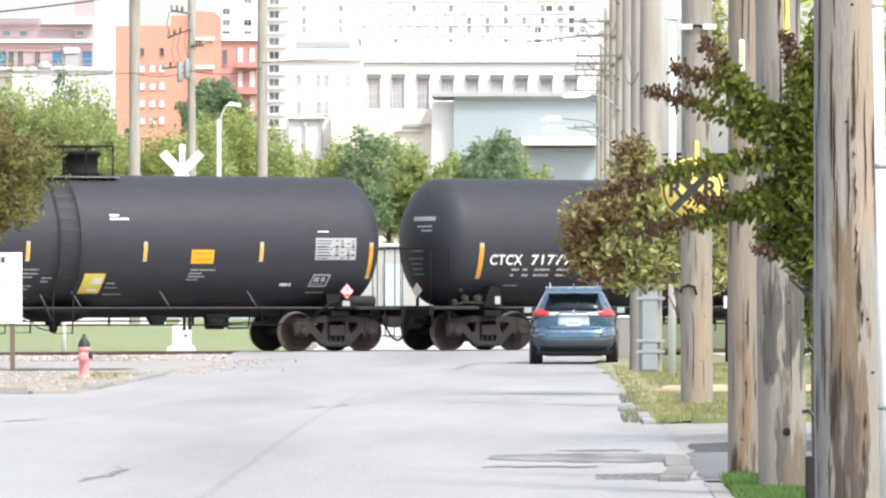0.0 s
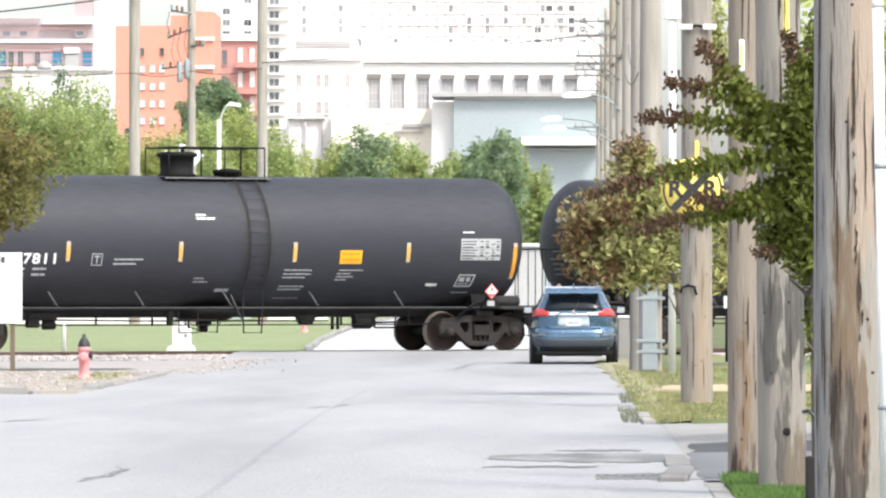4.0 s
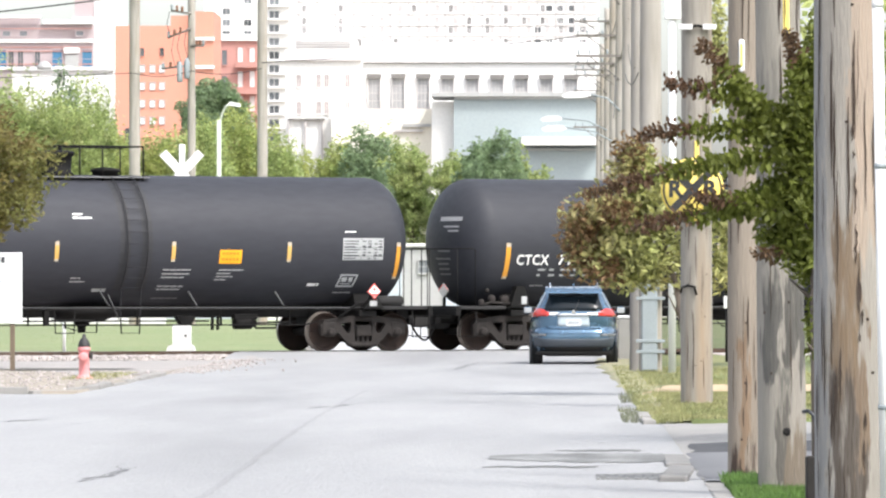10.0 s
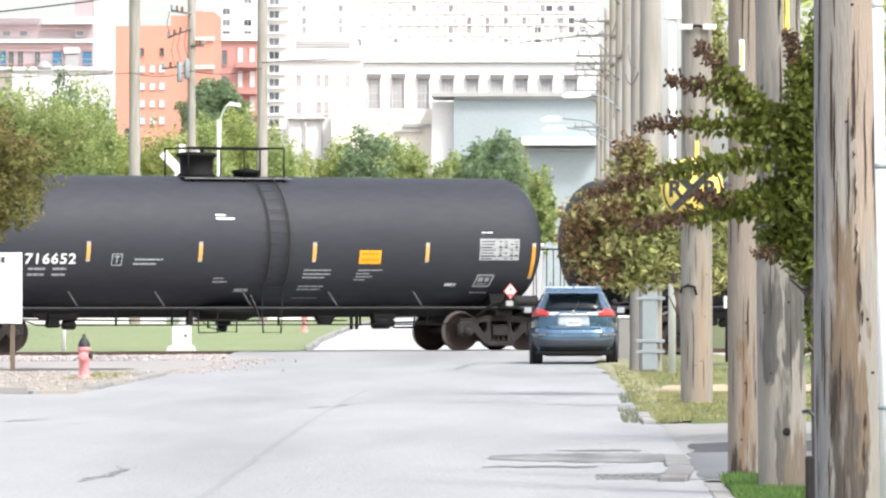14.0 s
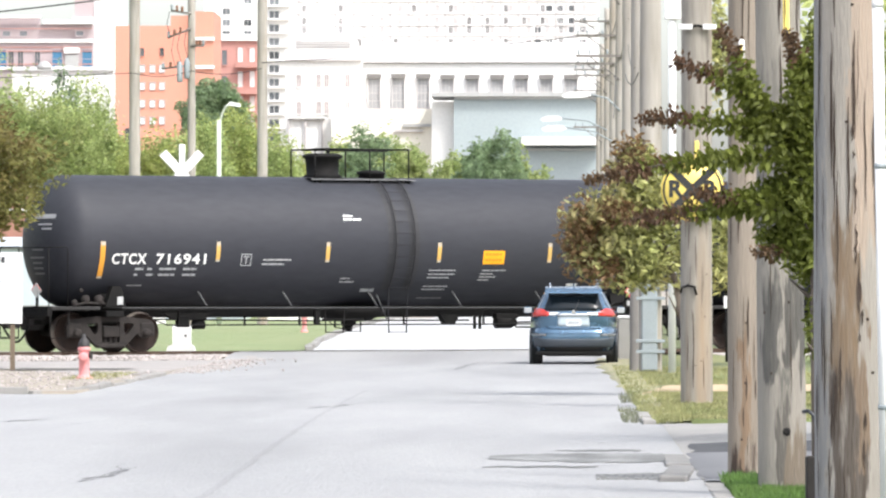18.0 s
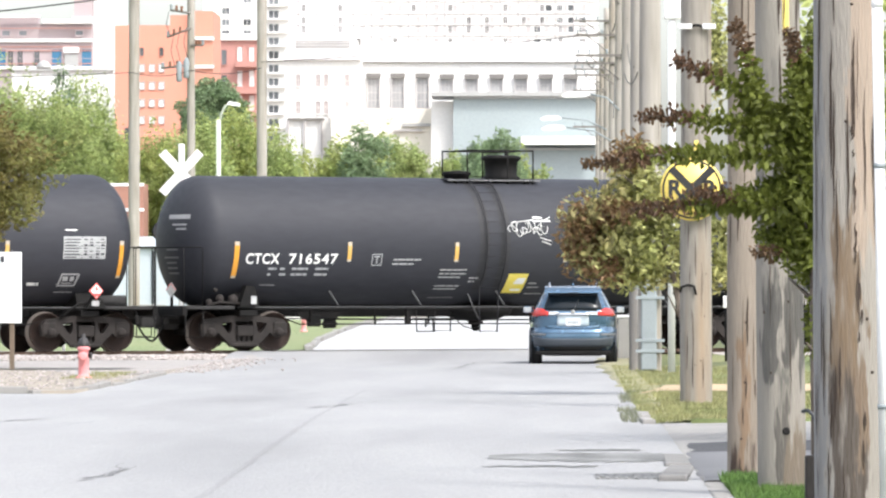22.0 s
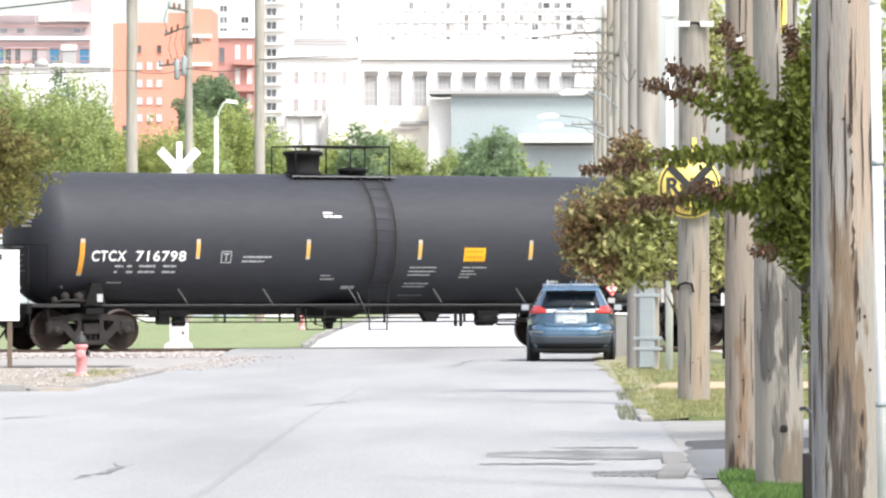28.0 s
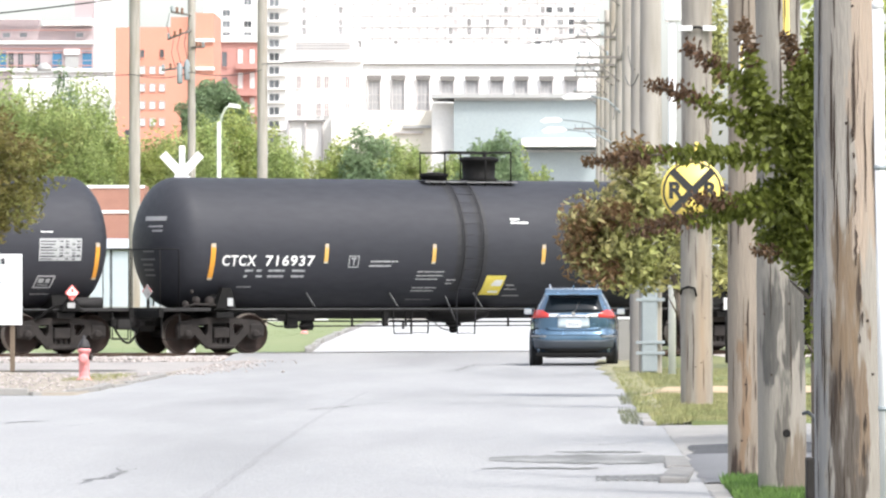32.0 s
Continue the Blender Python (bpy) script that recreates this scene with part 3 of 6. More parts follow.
def ballast_at(rnd):
    s = rnd.choice((rnd.uniform(-4.6, 2.0), rnd.uniform(-4.6, 2.0), rnd.uniform(-5.6, -3)))
    p = rnd.uniform(-16, -1.2)
    while OX + UX * p - UY * s > -7.6:
        p -= 1.0
    return on_track(p, s, (0.0 if s < -4.4 else 0.04 if s < -1.5 else 0.02) + rnd.uniform(-.01, .02))


stones("ballast_stones", 15000, ballast_at, "loose pale limestone ballast beside the rails", (0.02, 0.06))
stones("corner_gravel", 1500, lambda r: (r.uniform(-14, -7.5), r.uniform(92, 113), 0.0), "gravel strewn over the corner soil", (0.012, 0.04), 9)
stones("road_gravel", 380, lambda r: (-7.4 + abs(r.gauss(0, .55)), r.uniform(110, 133), .01), "loose gravel spilt over the road edge", (0.012, 0.035), 10)
bm = BM()
for side in (-0.753, 0.753):
    rows = [[on_track(p, side + w, 0.1262) for w in (-.034, .034)] for p in np.linspace(-40, 50, 20)]
    sheet(bm, rows)
part("rail_head", bm, RAILTOP, railway, "polished bright rail heads")

# ---- tank cars ----
R, ZC, HALF, HEAD = 1.50, 2.64, 7.22, 0.78
MID = -0.22  # the tank's middle


def skin(x, z, lift=0.005):
    """The near side of the tank at x and height z."""
    k = max(0.0, (abs(x - MID) - HALF) / HEAD)
    r = R * math.sqrt(max(0.0, 1 - min(k, 1.0) ** 2)) + lift
    return (x, -math.sqrt(max(r * r - (z - ZC) ** 2, 0.0)), z)


def decal(bm, x0, x1, z0, z1, lean=0.0):
    nx, nz = max(1, int((x1 - x0) / 0.25)), max(2, int((z1 - z0) / 0.06))
    return sheet(bm, [[skin(x0 + (x1 - x0) * i / nx + lean * j / nz, z0 + (z1 - z0) * j / nz) for i in range(nx + 1)] for j in range(nz + 1)])


def end_decal(y0, y1, z0, z1):
    n = 4
    def on(y, z):
        return (MID - (HALF + HEAD * math.sqrt(max(0.0, 1 - (y * y + (z - ZC) ** 2) / R ** 2))) - .006, y, z)
    return sheet(BM(), [[on(y0 + (y1 - y0) * i / n, z) for i in range(n + 1)] for z in (z0, z1)])


def stencil(car, words, x, z, size, width, material, name="car_number", label=""):
    """Letters wrapped on the tank's side."""
    cu = bpy.data.curves.new("letters", "FONT")
    cu.body, cu.size, cu.offset, cu.resolution_u = words, 1.0, 0.022, 3
    cu.space_character = 1.12
    tmp = bpy.data.objects.new("letters", cu)
    scene.collection.objects.link(tmp)
    me = bpy.data.meshes.new_from_object(tmp.evaluated_get(bpy.context.evaluated_depsgraph_get()))
    bpy.data.objects.remove(tmp)
    bm = BM()
    bm.from_mesh(me)
    xs, ys = [v.co.x for v in bm.verts], [v.co.y for v in bm.verts]
    for cut in range(1, 6):
        bmesh.ops.bisect_plane(bm, geom=list(bm.verts) + list(bm.edges) + list(bm.faces), plane_co=(0, min(ys) + (max(ys) - min(ys)) * cut / 6, 0), plane_no=(0, 1, 0))
    for v in bm.verts:
        v.co = skin(x + (v.co.x - min(xs)) / (max(xs) - min(xs)) * width, z + (v.co.y - min(ys)) / (max(ys) - min(ys)) * size)
    return part(name, bm, material, car, label, clean=False)


WHEELBASE, BOGIES, WHEEL = 1.72, (-6.76, 6.44), 0.445


def wheel_mesh():
    bm = BM()
    prof = [(-.07, .0), (-.07, .09), (-.03, .12), (.0, .2), (-.01, .36), (-.055, .40), (-.07, .41), (-.07, WHEEL - .004), (-.06, WHEEL), (.06, WHEEL + .002), (.065, .470), (.085, .470), (.085, .3), (.05, .12), (.05, 0.02)]
    lathe(bm, prof, 28, "Y")
    bmesh.ops.recalc_face_normals(bm, faces=bm.faces)
    me = bpy.data.meshes.new("wheel")
    for f in bm.faces:
        c = f.calc_center_median()
        f.material_index = 1 if math.hypot(c.x, c.z) > .42 and -.069 < c.y < .07 else 0
    bm.to_mesh(me)
    bm.free()
    me.materials.append(WHEELIRON)
    me.materials.append(TREAD)
    return me


WHEEL_ME = wheel_mesh()
TZ = RAIL_Z


def cast_plate(bm, outline, holes, y0, y1):
    """A flat casting with openings, in x and z, from y0 to y1."""
    edges = []
    for loop in (outline, *holes):
        vs = [bm.verts.new((x, y0, z)) for x, z in loop]
        edges += [bm.edges.new((vs[k], vs[(k + 1) % len(vs)])) for k in range(len(vs))]
    made = bmesh.ops.triangle_fill(bm, edges=edges, use_beauty=True, use_dissolve=False)
    faces = [g for g in made["geom"] if isinstance(g, bmesh.types.BMFace)]
    out = bmesh.ops.extrude_face_region(bm, geom=faces)
    bmesh.ops.translate(bm, vec=(0, y1 - y0, 0), verts=[g for g in out["geom"] if isinstance(g, bmesh.types.BMVert)])
    return bm


def side_frame(y):
    """A cast truck side frame with its window openings."""
    zz = TZ + WHEEL
    half = [(1.08, -.08), (1.10, .16), (1.0, .28), (.66, .33), (.30, .37)]
    outline = [(x, z + zz) for x, z in half] + [(-x, z + zz) for x, z in reversed(half)]
    low = [(-.74, -.11), (-.66, -.02), (-.36, -.31), (-.30, -.35), (.30, -.35), (.36, -.31), (.66, -.02), (.74, -.11)]
    outline += [(x, z + zz) for x, z in low]
    holes = []
    for s in (-1, 1):
        holes.append([(s * x, z + zz) for x, z in ((.55, .20), (.33, .22), (.31, .18), (.33, .02), (.38, -.04), (.43, -.02), (.57, .16))])
    holes.append([(x, z + zz) for x, z in ((-.21, .24), (.21, .24), (.22, .20), (.22, -.18), (.20, -.22), (-.20, -.22), (-.22, -.18), (-.22, .20))])
    bm = cast_plate(BM(), outline, holes, y - .07, y + .07)
    for s in (-1, 1):
        box(bm, s * .9 - .17, s * .9 + .17, y - .10, y + .10, zz - .06, zz + .22, .03)
    box(bm, -.34, .34, y - .11, y + .11, zz - .34, zz - .26, .02)
    return bm


LADDERGREY = surface("dusty grey steel bar", (0.06, 0.06, 0.062), 0.7, grain=30, bump=0.05)
LADDERDARK = surface("black painted ladder steel", (0.021, 0.021, 0.024), 0.65, grain=30, bump=0.05, spec=0.25)
ENDGREY = surface("dusty grey end steel", (0.034, 0.033, 0.033), 0.75, second=(0.022, 0.021, 0.021), scale=4, amount=0.7, grain=30, bump=0.15, spec=0.2)


def build_tank_car(flip, placard):
    car = thing("tank_car", "black railway tank car with yellow side stripes and white stencils", "tank car", group="train of tank cars")
    bm = BM()
    prof = [(-HALF - HEAD * math.sin(a), R * math.cos(a)) for a in np.linspace(math.pi / 2 - .02, 0, 12)]
    prof += [(x, R) for x in np.linspace(-HALF + .05, HALF - .05, 8)] + [(HALF + HEAD * math.sin(a), R * math.cos(a)) for a in np.linspace(0, math.pi / 2 - .02, 12)]
    lathe(bm, [(h, r) for h, r in prof], 56, "X")
    bmesh.ops.translate(bm, vec=(MID, 0, ZC), verts=bm.verts)
    tank = part("tank", bm, TANK, car)
    # sills, side rails and saddles
    f = -1 if flip else 1
    part("centre_sill", box(BM(), -6.0, 5.7, -.30, .30, .90, 1.2, .02), FRAMEBLACK, car)
    for y in (-1, 1):
        part("side_rail", box(BM(), -7.0, 6.6, y * 1.12 - .05, y * 1.12 + .05, 1.075, 1.13, .012), FRAMEBLACK, car)
        part("rail_edge", box(BM(), -7.0, 6.6, y * 1.175 - .004, y * 1.175 + .004, 1.118, 1.142), LADDERGREY, car, "dusty grey rail edge")
        for x in (-4.45, -2.3, -.1, 2.1, 4.3):
            top = skin(x - .12, 1.50, .03)
            part("rail_bracket", path_tube(BM(), [(top[0], -y * top[1], 1.50), (x + .08, y * 1.15, 1.12)], .026), LADDERGREY, car)
    for s in (-1, 1):
        bx = BOGIES[s > 0]
        def span(a, b):
            return (min(s * a, s * b) - .2, max(s * a, s * b) - .2)
        def at(a):
            return s * a - .2
        part("stub_sill", box(BM(), *span(5.6, 8.15), -.34, .34, .74, 1.16, .03), FRAMEBLACK, car)
        part("saddle", prism(BM(), [(-1.05, .96), (1.05, .96), (1.02, 1.2), (.92, 1.5), (.7, 1.38), (0, 1.3), (-.7, 1.38), (-.92, 1.5), (-1.02, 1.2)], bx - .2, bx + .2, "yz"), FRAMEBLACK, car)
        part("end_deck", box(BM(), *span(6.95, 8.28), -1.36, 1.36, 1.08, 1.16, .01), ENDGREY, car, "dusty grey end platform")
        part("end_beam", box(BM(), *span(8.16, 8.28), -1.4, 1.4, .94, 1.16, .01), FRAMEBLACK, car)
        part("handrail", path_tube(BM(), [(at(7.75), -1.34, 1.15), (at(7.75), -1.34, 2.45), (at(7.79), -1.34, 2.49), (at(8.22), -1.34, 2.49), (at(8.22), 1.34, 2.49), (at(7.75), 1.34, 2.49), (at(7.75), 1.34, 1.15)], .014), FRAMEBLACK, car)
        for y in (-1.34, .15, 1.34):
            part("railing_post", tube(BM(), (at(8.22), y, 1.15), (at(8.22), y, 2.48), .013, n=6), FRAMEBLACK, car)
        # coupler with its knuckle, cut lever, hose and steps
        bm = box(BM(), *span(8.1, 8.45), -.16, .16, .72, 1.0, .04)
        box(bm, *span(8.4, 8.64), -.24, -.02, .66, 1.06, .05)
        box(bm, *span(8.45, 8.62), .02, .2, .70, 1.02, .06)
        part("coupler", bm, ENDGREY, car, "dusty cast coupler")
        part("draft_casting", prism(BM(), [(-.42, 1.1), (.42, 1.1), (.3, .74), (.2, .62), (-.2, .62), (-.3, .74)], *span(7.85, 8.2), "yz"), ENDGREY, car)
        part("cut_lever", path_tube(BM(), [(at(8.3), -1.25, .80), (at(8.3), -1.1, .92), (at(8.34), -.4, .92), (at(8.42), -.2, 1.06)], .016), FRAMEBLACK, car)
        hose = [(at(8.22 + .38 * q), -.35 - .05 * q, .80 - .44 * math.sin(q * 1.6)) for q in np.linspace(0, 1, 7)]
        part("air_hose", path_tube(BM(), hose, .026), FRAMEBLACK, car)
        part("angle_cock", box(BM(), *span(8.15, 8.3), -.42, -.3, .74, .88, .03), ENDGREY, car)
        for y in (-1.38, 1.38):
            part("stirrup_step", path_tube(BM(), [(at(8.2), y, .96), (at(8.2), y, .45), (at(7.75), y, .45), (at(7.75), y, 1.05)], .016), FRAMEBLACK, car)
        part("body_bolster", box(BM(), bx - .22, bx + .22, -1.3, 1.3, .92, 1.06, .02), FRAMEBLACK, car)
    part("bolster_gusset", prism(BM(), [(-7.02, 1.15), (-6.52, 1.15), (-6.60, 1.50), (-6.66, 1.62), (-6.86, 1.62)], -1.36, -1.18), FRAMEBLACK, car)
    part("gusset_plate", box(BM(), -6.74, -6.60, -1.375, -1.362, 1.2, 1.38), MARKPALE, car, "small white plate")
    for x, r, z in ((-7.45, .10, 1.32), (-7.12, .12, 1.30), (-7.72, .08, 1.24), (-7.56, .05, 1.52)):
        part("brake_valve", lathe(BM(), [(z - r, r * .5), (z - r * .6, r * .9), (z, r), (z + r * .6, r * .85), (z + r, r * .3)], 14), TRUCKIRON, car, m=pose(x, -1.2, 0))
    part("valve_pipe", path_tube(BM(), [(-7.8, -1.25, 1.17), (-7.5, -1.28, 1.24), (-7.0, -1.28, 1.22), (-6.8, -1.25, 1.17)], .03), TRUCKIRON, car)
    part("air_reservoir", lathe(BM(), [(-.35, .02), (-.33, .13), (.33, .13), (.35, .02)], 16, "X"), ENDGREY, car, m=pose(7.05, -1.12, 1.27))
    # train line, brake rigging and outlet below the tank
    part("train_line", path_tube(BM(), [(-5.6, -.95, .84), (-5.3, -.95, .735), (5.0, -.95, .735), (5.4, -.95, .82)], .015), FRAMEBLACK, car)
    part("brake_rod", path_tube(BM(), [(-5.2, .42, .86), (-1.2, .42, .82), (3.2, .42, .82)], .018), FRAMEBLACK, car)
    for x in (-5.0, -3.35, -1.95, .75, 2.85, 4.6):
        part("pipe_hanger", box(BM(), x - .02, x + .02, -.97, -.93, .715, 1.1), FRAMEBLACK, car)
    part("brake_cylinder", lathe(BM(), [(-.26, .06), (-.25, .14), (.16, .14), (.18, .10), (.28, .09), (.29, .03)], 16, "X"), FRAMEBLACK, car, m=pose(3.6, -.62, .77))
    part("cylinder_bracket", box(BM(), 3.32, 3.9, -.72, -.5, .86, .98, .02), FRAMEBLACK, car)
    part("brake_lever", path_tube(BM(), [(3.86, -.6, .92), (3.9, -.6, .66), (4.42, -.6, .66), (4.46, -.6, .95)], .024), FRAMEBLACK, car)
    part("push_rod", path_tube(BM(), [(3.8, -.6, .77), (5.0, -.55, .80)], .02), FRAMEBLACK, car)
    part("lever_bracket", prism(BM(), [(1.85, .95), (2.35, .95), (2.22, .74), (1.98, .74)], -.72, -.5), FRAMEBLACK, car)
    for x in (2.78, 2.92):
        part("rod_guide", box(BM(), x - .025, x + .025, -.68, -.6, .62, .95, .006), FRAMEBLACK, car)
    part("control_valve", box(BM(), -5.0, -4.72, -.95, -.7, .68, .95, .04), FRAMEBLACK, car)
    part("valve_body", lathe(BM(), [(-.16, .05), (-.14, .10), (.14, .10), (.16, .05)], 12, "X"), FRAMEBLACK, car, m=pose(-4.45, -.8, .74))
    part("valve_bracket", prism(BM(), [(-5.35, 1.0), (-4.2, 1.0), (-4.3, .86), (-5.1, .84)], -.9, -.75), FRAMEBLACK, car)
    part("sump", lathe(BM(), [(.80, .25), (.83, .5), (.95, .82), (1.1, .9)], 20), FRAMEBLACK, car, "rounded outlet sump under the tank", m=pose(-.2, 0, 0))
    part("outlet_valve", lathe(BM(), [(.56, .05), (.60, .09), (.70, .10), (.72, .17), (.82, .19)], 14), FRAMEBLACK, car, m=pose(-.2, 0, 0))
    part("valve_chain", path_tube(BM(), [(-.95, -.5, .8), (-.8, -.5, .68), (-.55, -.45, .62), (-.3, -.3, .64), (-.2, -.15, .68)], .012), FRAMEBLACK, car)
    sx0 = -2.12 if flip else -1.13
    part("outlet_step", path_tube(BM(), [(sx0 - .25, -1.12, 1.08), (sx0 - .23, -1.13, .56), (sx0 + .23, -1.13, .56), (sx0 + .25, -1.12, 1.08)], .018), FRAMEBLACK, car)
    part("step_bar", box(BM(), sx0 - .32, sx0 + .75, -1.14, -1.08, .83, .87), FRAMEBLACK, car)
    part("step_pin", tube(BM(), (sx0 + .02, -1.1, .66), (sx0 + .02, -1.1, .86), .025, n=8), FRAMEBLACK, car)
    part("step_hanger", box(BM(), sx0 - .5, sx0 - .38, -1.14, -1.02, .74, 1.08, .01), FRAMEBLACK, car)
    # manway, valve box, platform and ladder
    top = ZC + R
    w0, w1, r0, r1 = (-1.5, 1.2, -1.38, 1.05) if f > 0 else (-1.3, 1.15, -.75, 1.0)
    part("walkway", box(BM(), w0, w1, -.66, .66, top - .07, top - .03, .01), FRAMEBLACK, car, "black steel walkway grating")
    part("walkway_edge", box(BM(), w0, w1, -.69, -.66, top - .075, top - .045, .004), MARKDIM, car, "worn pale walkway edge")
    part("valve_box", lathe(BM(), [(-.02, .40), (.04, .46), (.10, .38), (.44, .40), (.48, .47), (.54, .47), (.58, .34)], 20), FRAMEBLACK, car, "round black protective housing", m=pose(-.68 * f - .2, 0, top - .03))
    part("valve_stem", tube(BM(), (-.68 * f - .1, -.1, top + .5), (-.68 * f - .1, -.1, top + .68), .05, .05, 8), FRAMEBLACK, car)
    part("manway", lathe(BM(), [(-.05, .3), (.08, .3), (.1, .34), (.16, .34), (.2, .1)], 18), FRAMEBLACK, car, "bolted manway cover", m=pose(.55 * f - .16, 0, top - .02))
    part("platform_railing", path_tube(BM(), [(r0, -.62, top + .64), (r1, -.62, top + .64), (r1, .62, top + .64), (r0, .62, top + .64), (r0, -.62, top + .64)], .02), FRAMEBLACK, car)
    for x in (r0, r1, (r0 + r1) / 2 + .2):
        for y in (-.62, .62):
            part("railing_post", path_tube(BM(), [(x, y, top - .2), (x, y, top + .64)], .02), FRAMEBLACK, car)
    for x in (w0 + .25, w1 - .3):
        part("walkway_bracket", prism(BM(), [(-.64, top - .07), (-.4, top - .07), (-.56, top - .28), (-.62, top - .24)], x - .04, x + .04, "yz"), FRAMEBLACK, car)
    lx = .48 * f
    for side in (-1, 1):
        arcs = []
        for dx in (-.25, .25):
            arc = [(lx + dx, side * (R + .09) * math.sin(a), ZC + (R + .09) * math.cos(a)) for a in np.linspace(.42, 2.3, 12)]
            arcs.append(arc)
            part("ladder_stile", path_tube(BM(), arc + [(lx + dx, side * 1.16, 1.1), (lx + dx * .9, side * 1.16, .54)], .018, 6), LADDERDARK, car)
        for a, b in list(zip(*arcs)) + [((lx - .22, side * 1.16, .56), (lx + .22, side * 1.16, .56))]:
            part("ladder_rung", tube(BM(), a, b, .008, n=6), LADDERDARK, car)
        part("ladder_foot_brace", path_tube(BM(), [(lx - .60, side * 1.26, 1.42), (lx - .28, side * 1.16, .86)], .018), LADDERGREY, car)
        for dx in (-.27, .27):
            bm = BM()
            for a0, a1 in zip(np.linspace(.3, 2.4, 14)[:-1], np.linspace(.3, 2.4, 14)[1:]):
                q = [(lx + dx + w, side * (R + .008) * math.sin(a), ZC + (R + .008) * math.cos(a)) for a, w in ((a0, -.13), (a0, .13), (a1, .13), (a1, -.13))]
                bm.faces.new([bm.verts.new(p) for p in q])
            part("ladder_pad", bm, LADDERPAD, car)
    # trucks and wheels
    for x in BOGIES:
        truck = part("truck", box(BM(), -.2, .2, -1.12, 1.12, TZ + .34, TZ + .6, .03), TRUCKIRON, car, "dusty brown cast truck", m=pose(x, 0, 0))
        for y in (-1, 1):
            part("side_frame", side_frame(y * 1.0), TRUCKIRON, truck)
            for k in (-.13, 0, .13):
                prof = [(TZ + .2 + .02 * j, .055 if j % 2 else .045) for j in range(12)]
                part("spring", lathe(BM(), prof, 8), TRUCKIRON, truck, m=pose(k, y * 1.0, 0))
            for k in (-WHEELBASE / 2, WHEELBASE / 2):
                part("bearing_cap", lathe(BM(), [(-.14, .04), (-.13, .085), (-.03, .10), (.0, .13), (.1, .13)], 14, "Y") if y < 0 else lathe(BM(), [(.14, .04), (.13, .085), (.03, .10), (.0, .13), (-.1, .13)], 14, "Y"),
                     TRUCKIRON, truck, m=pose(k, y * 1.05, TZ + WHEEL))
            part("brake_beam", box(BM(), -.52, .52, y * .55 - .04, y * .55 + .04, TZ + .2, TZ + .3, .01), TRUCKIRON, truck)
        for k in (-WHEELBASE / 2, WHEELBASE / 2):
            ws = part("wheelset", lathe(BM(), [(-1.1, .07), (-.8, .08), (-.6, .09), (.6, .09), (.8, .08), (1.1, .07)], 12, "Y"), TRUCKIRON, car, "rusty steel wheelset", m=pose(x + k, 0, TZ + WHEEL))
            part("wheel", WHEEL_ME, None, ws, m=pose(0, -.765, 0))
            part("wheel", WHEEL_ME, None, ws, m=pose(0, .765, 0, 0, 0, 180))
    # stripes and stencils
    for k, x in enumerate((-7.15, -4.27, -1.48, 1.41, 4.33, 7.15)):
        z1 = 2.62
        z0 = 1.79 if k in (0, 5) else 2.17
        stripe = part("reflective_stripe", decal(BM(), x - (.06 if k in (0, 5) else .048), x + (.06 if k in (0, 5) else .048), z0, z1), MARKYELLOW if k in (0, 5) else MARKWORN, car, "yellow reflective stripe")
        for za, zb in ((z1 - .09, z1), (z0, z0 + .05)):
            half = .058 if k in (0, 5) else .046
            part("stripe_end", sheet(BM(), [[(xx, skin(xx, zz, .009)[1], zz) for xx in (x - half, x + half)] for zz in (za, zb)]), STRIPEPALE, stripe, "pale silvery stripe end")
    bars = []
    mx, mz = (.56, 3.11) if placard else (-1.06, 3.13)
    for x0, x1, z in ((-6.3, -6.05, 2.0), (-6.0, -5.85, 2.0), (-5.7, -5.2, 2.0), (-5.1, -4.7, 2.0), (-6.3, -6.2, 1.87), (-6.0, -5.8, 1.87), (-5.7, -5.2, 1.87), (-5.1, -4.7, 1.87)):
        bars.append((x0, x1, z - .02, .062, MARKPALE))
    bars += [(-6.4, -5.95, 1.62, .03, MARKGREY), (-3.12, -2.25, 2.20, .045, MARKPALE), (-3.14, -2.45, 2.10, .045, MARKPALE), (mx, mx + .3, mz + .08, .05, MARKWHITE), (mx, mx + .56, mz, .05, MARKWHITE),
             (-1.05, -.75, 1.78, .04, MARKGREY), (-1.05, -.6, 1.7, .04, MARKGREY), (2.60, 3.35, 1.97, .035, MARKPALE), (2.56, 2.98, 1.89, .035, MARKGREY), (2.56, 3.08, 1.82, .035, MARKGREY), (2.54, 2.92, 1.75, .035, MARKGREY),
             (4.95, 5.30, 1.62, .08, MARKWHITE), (5.7, 6.25, 1.46, .03, MARKGREY), (5.75, 6.1, 2.85, .035, MARKWHITE)]
    for z in (1.97, 1.88, 1.80, 1.6, 1.53, 1.33):
        x = -1.86 if placard else 1.19
        bars.append((x + (z < 1.8) * -.02, x + .7 + (int(z * 100) % 3) * .08, z, .036, MARKPALE if z > 1.4 else MARKDIM))
    if not placard:
        bars += [(-.42, .0, 1.49, .09, MARKPALE)]
    if placard:
        bars += [(.58, .85, 1.66, .04, MARKGREY), (.58, .95, 1.57, .03, MARKGREY), (.6, 1.15, 1.42, .03, MARKGREY)]
    words = random.Random(17)
    for x0, x1, z, h, mat in bars:
        bm, x = BM(), x0
        x1 = x0 + (x1 - x0) * .82
        while x < x1 - .02:
            step = min(words.uniform(.08, .22), x1 - x)
            decal(bm, x, x + step, z, z + h * .8)
            x += step + .016
        part("stencil_line", bm, mat, car, "unreadable stencilled lines")
    # the T in its square
    bm = BM()
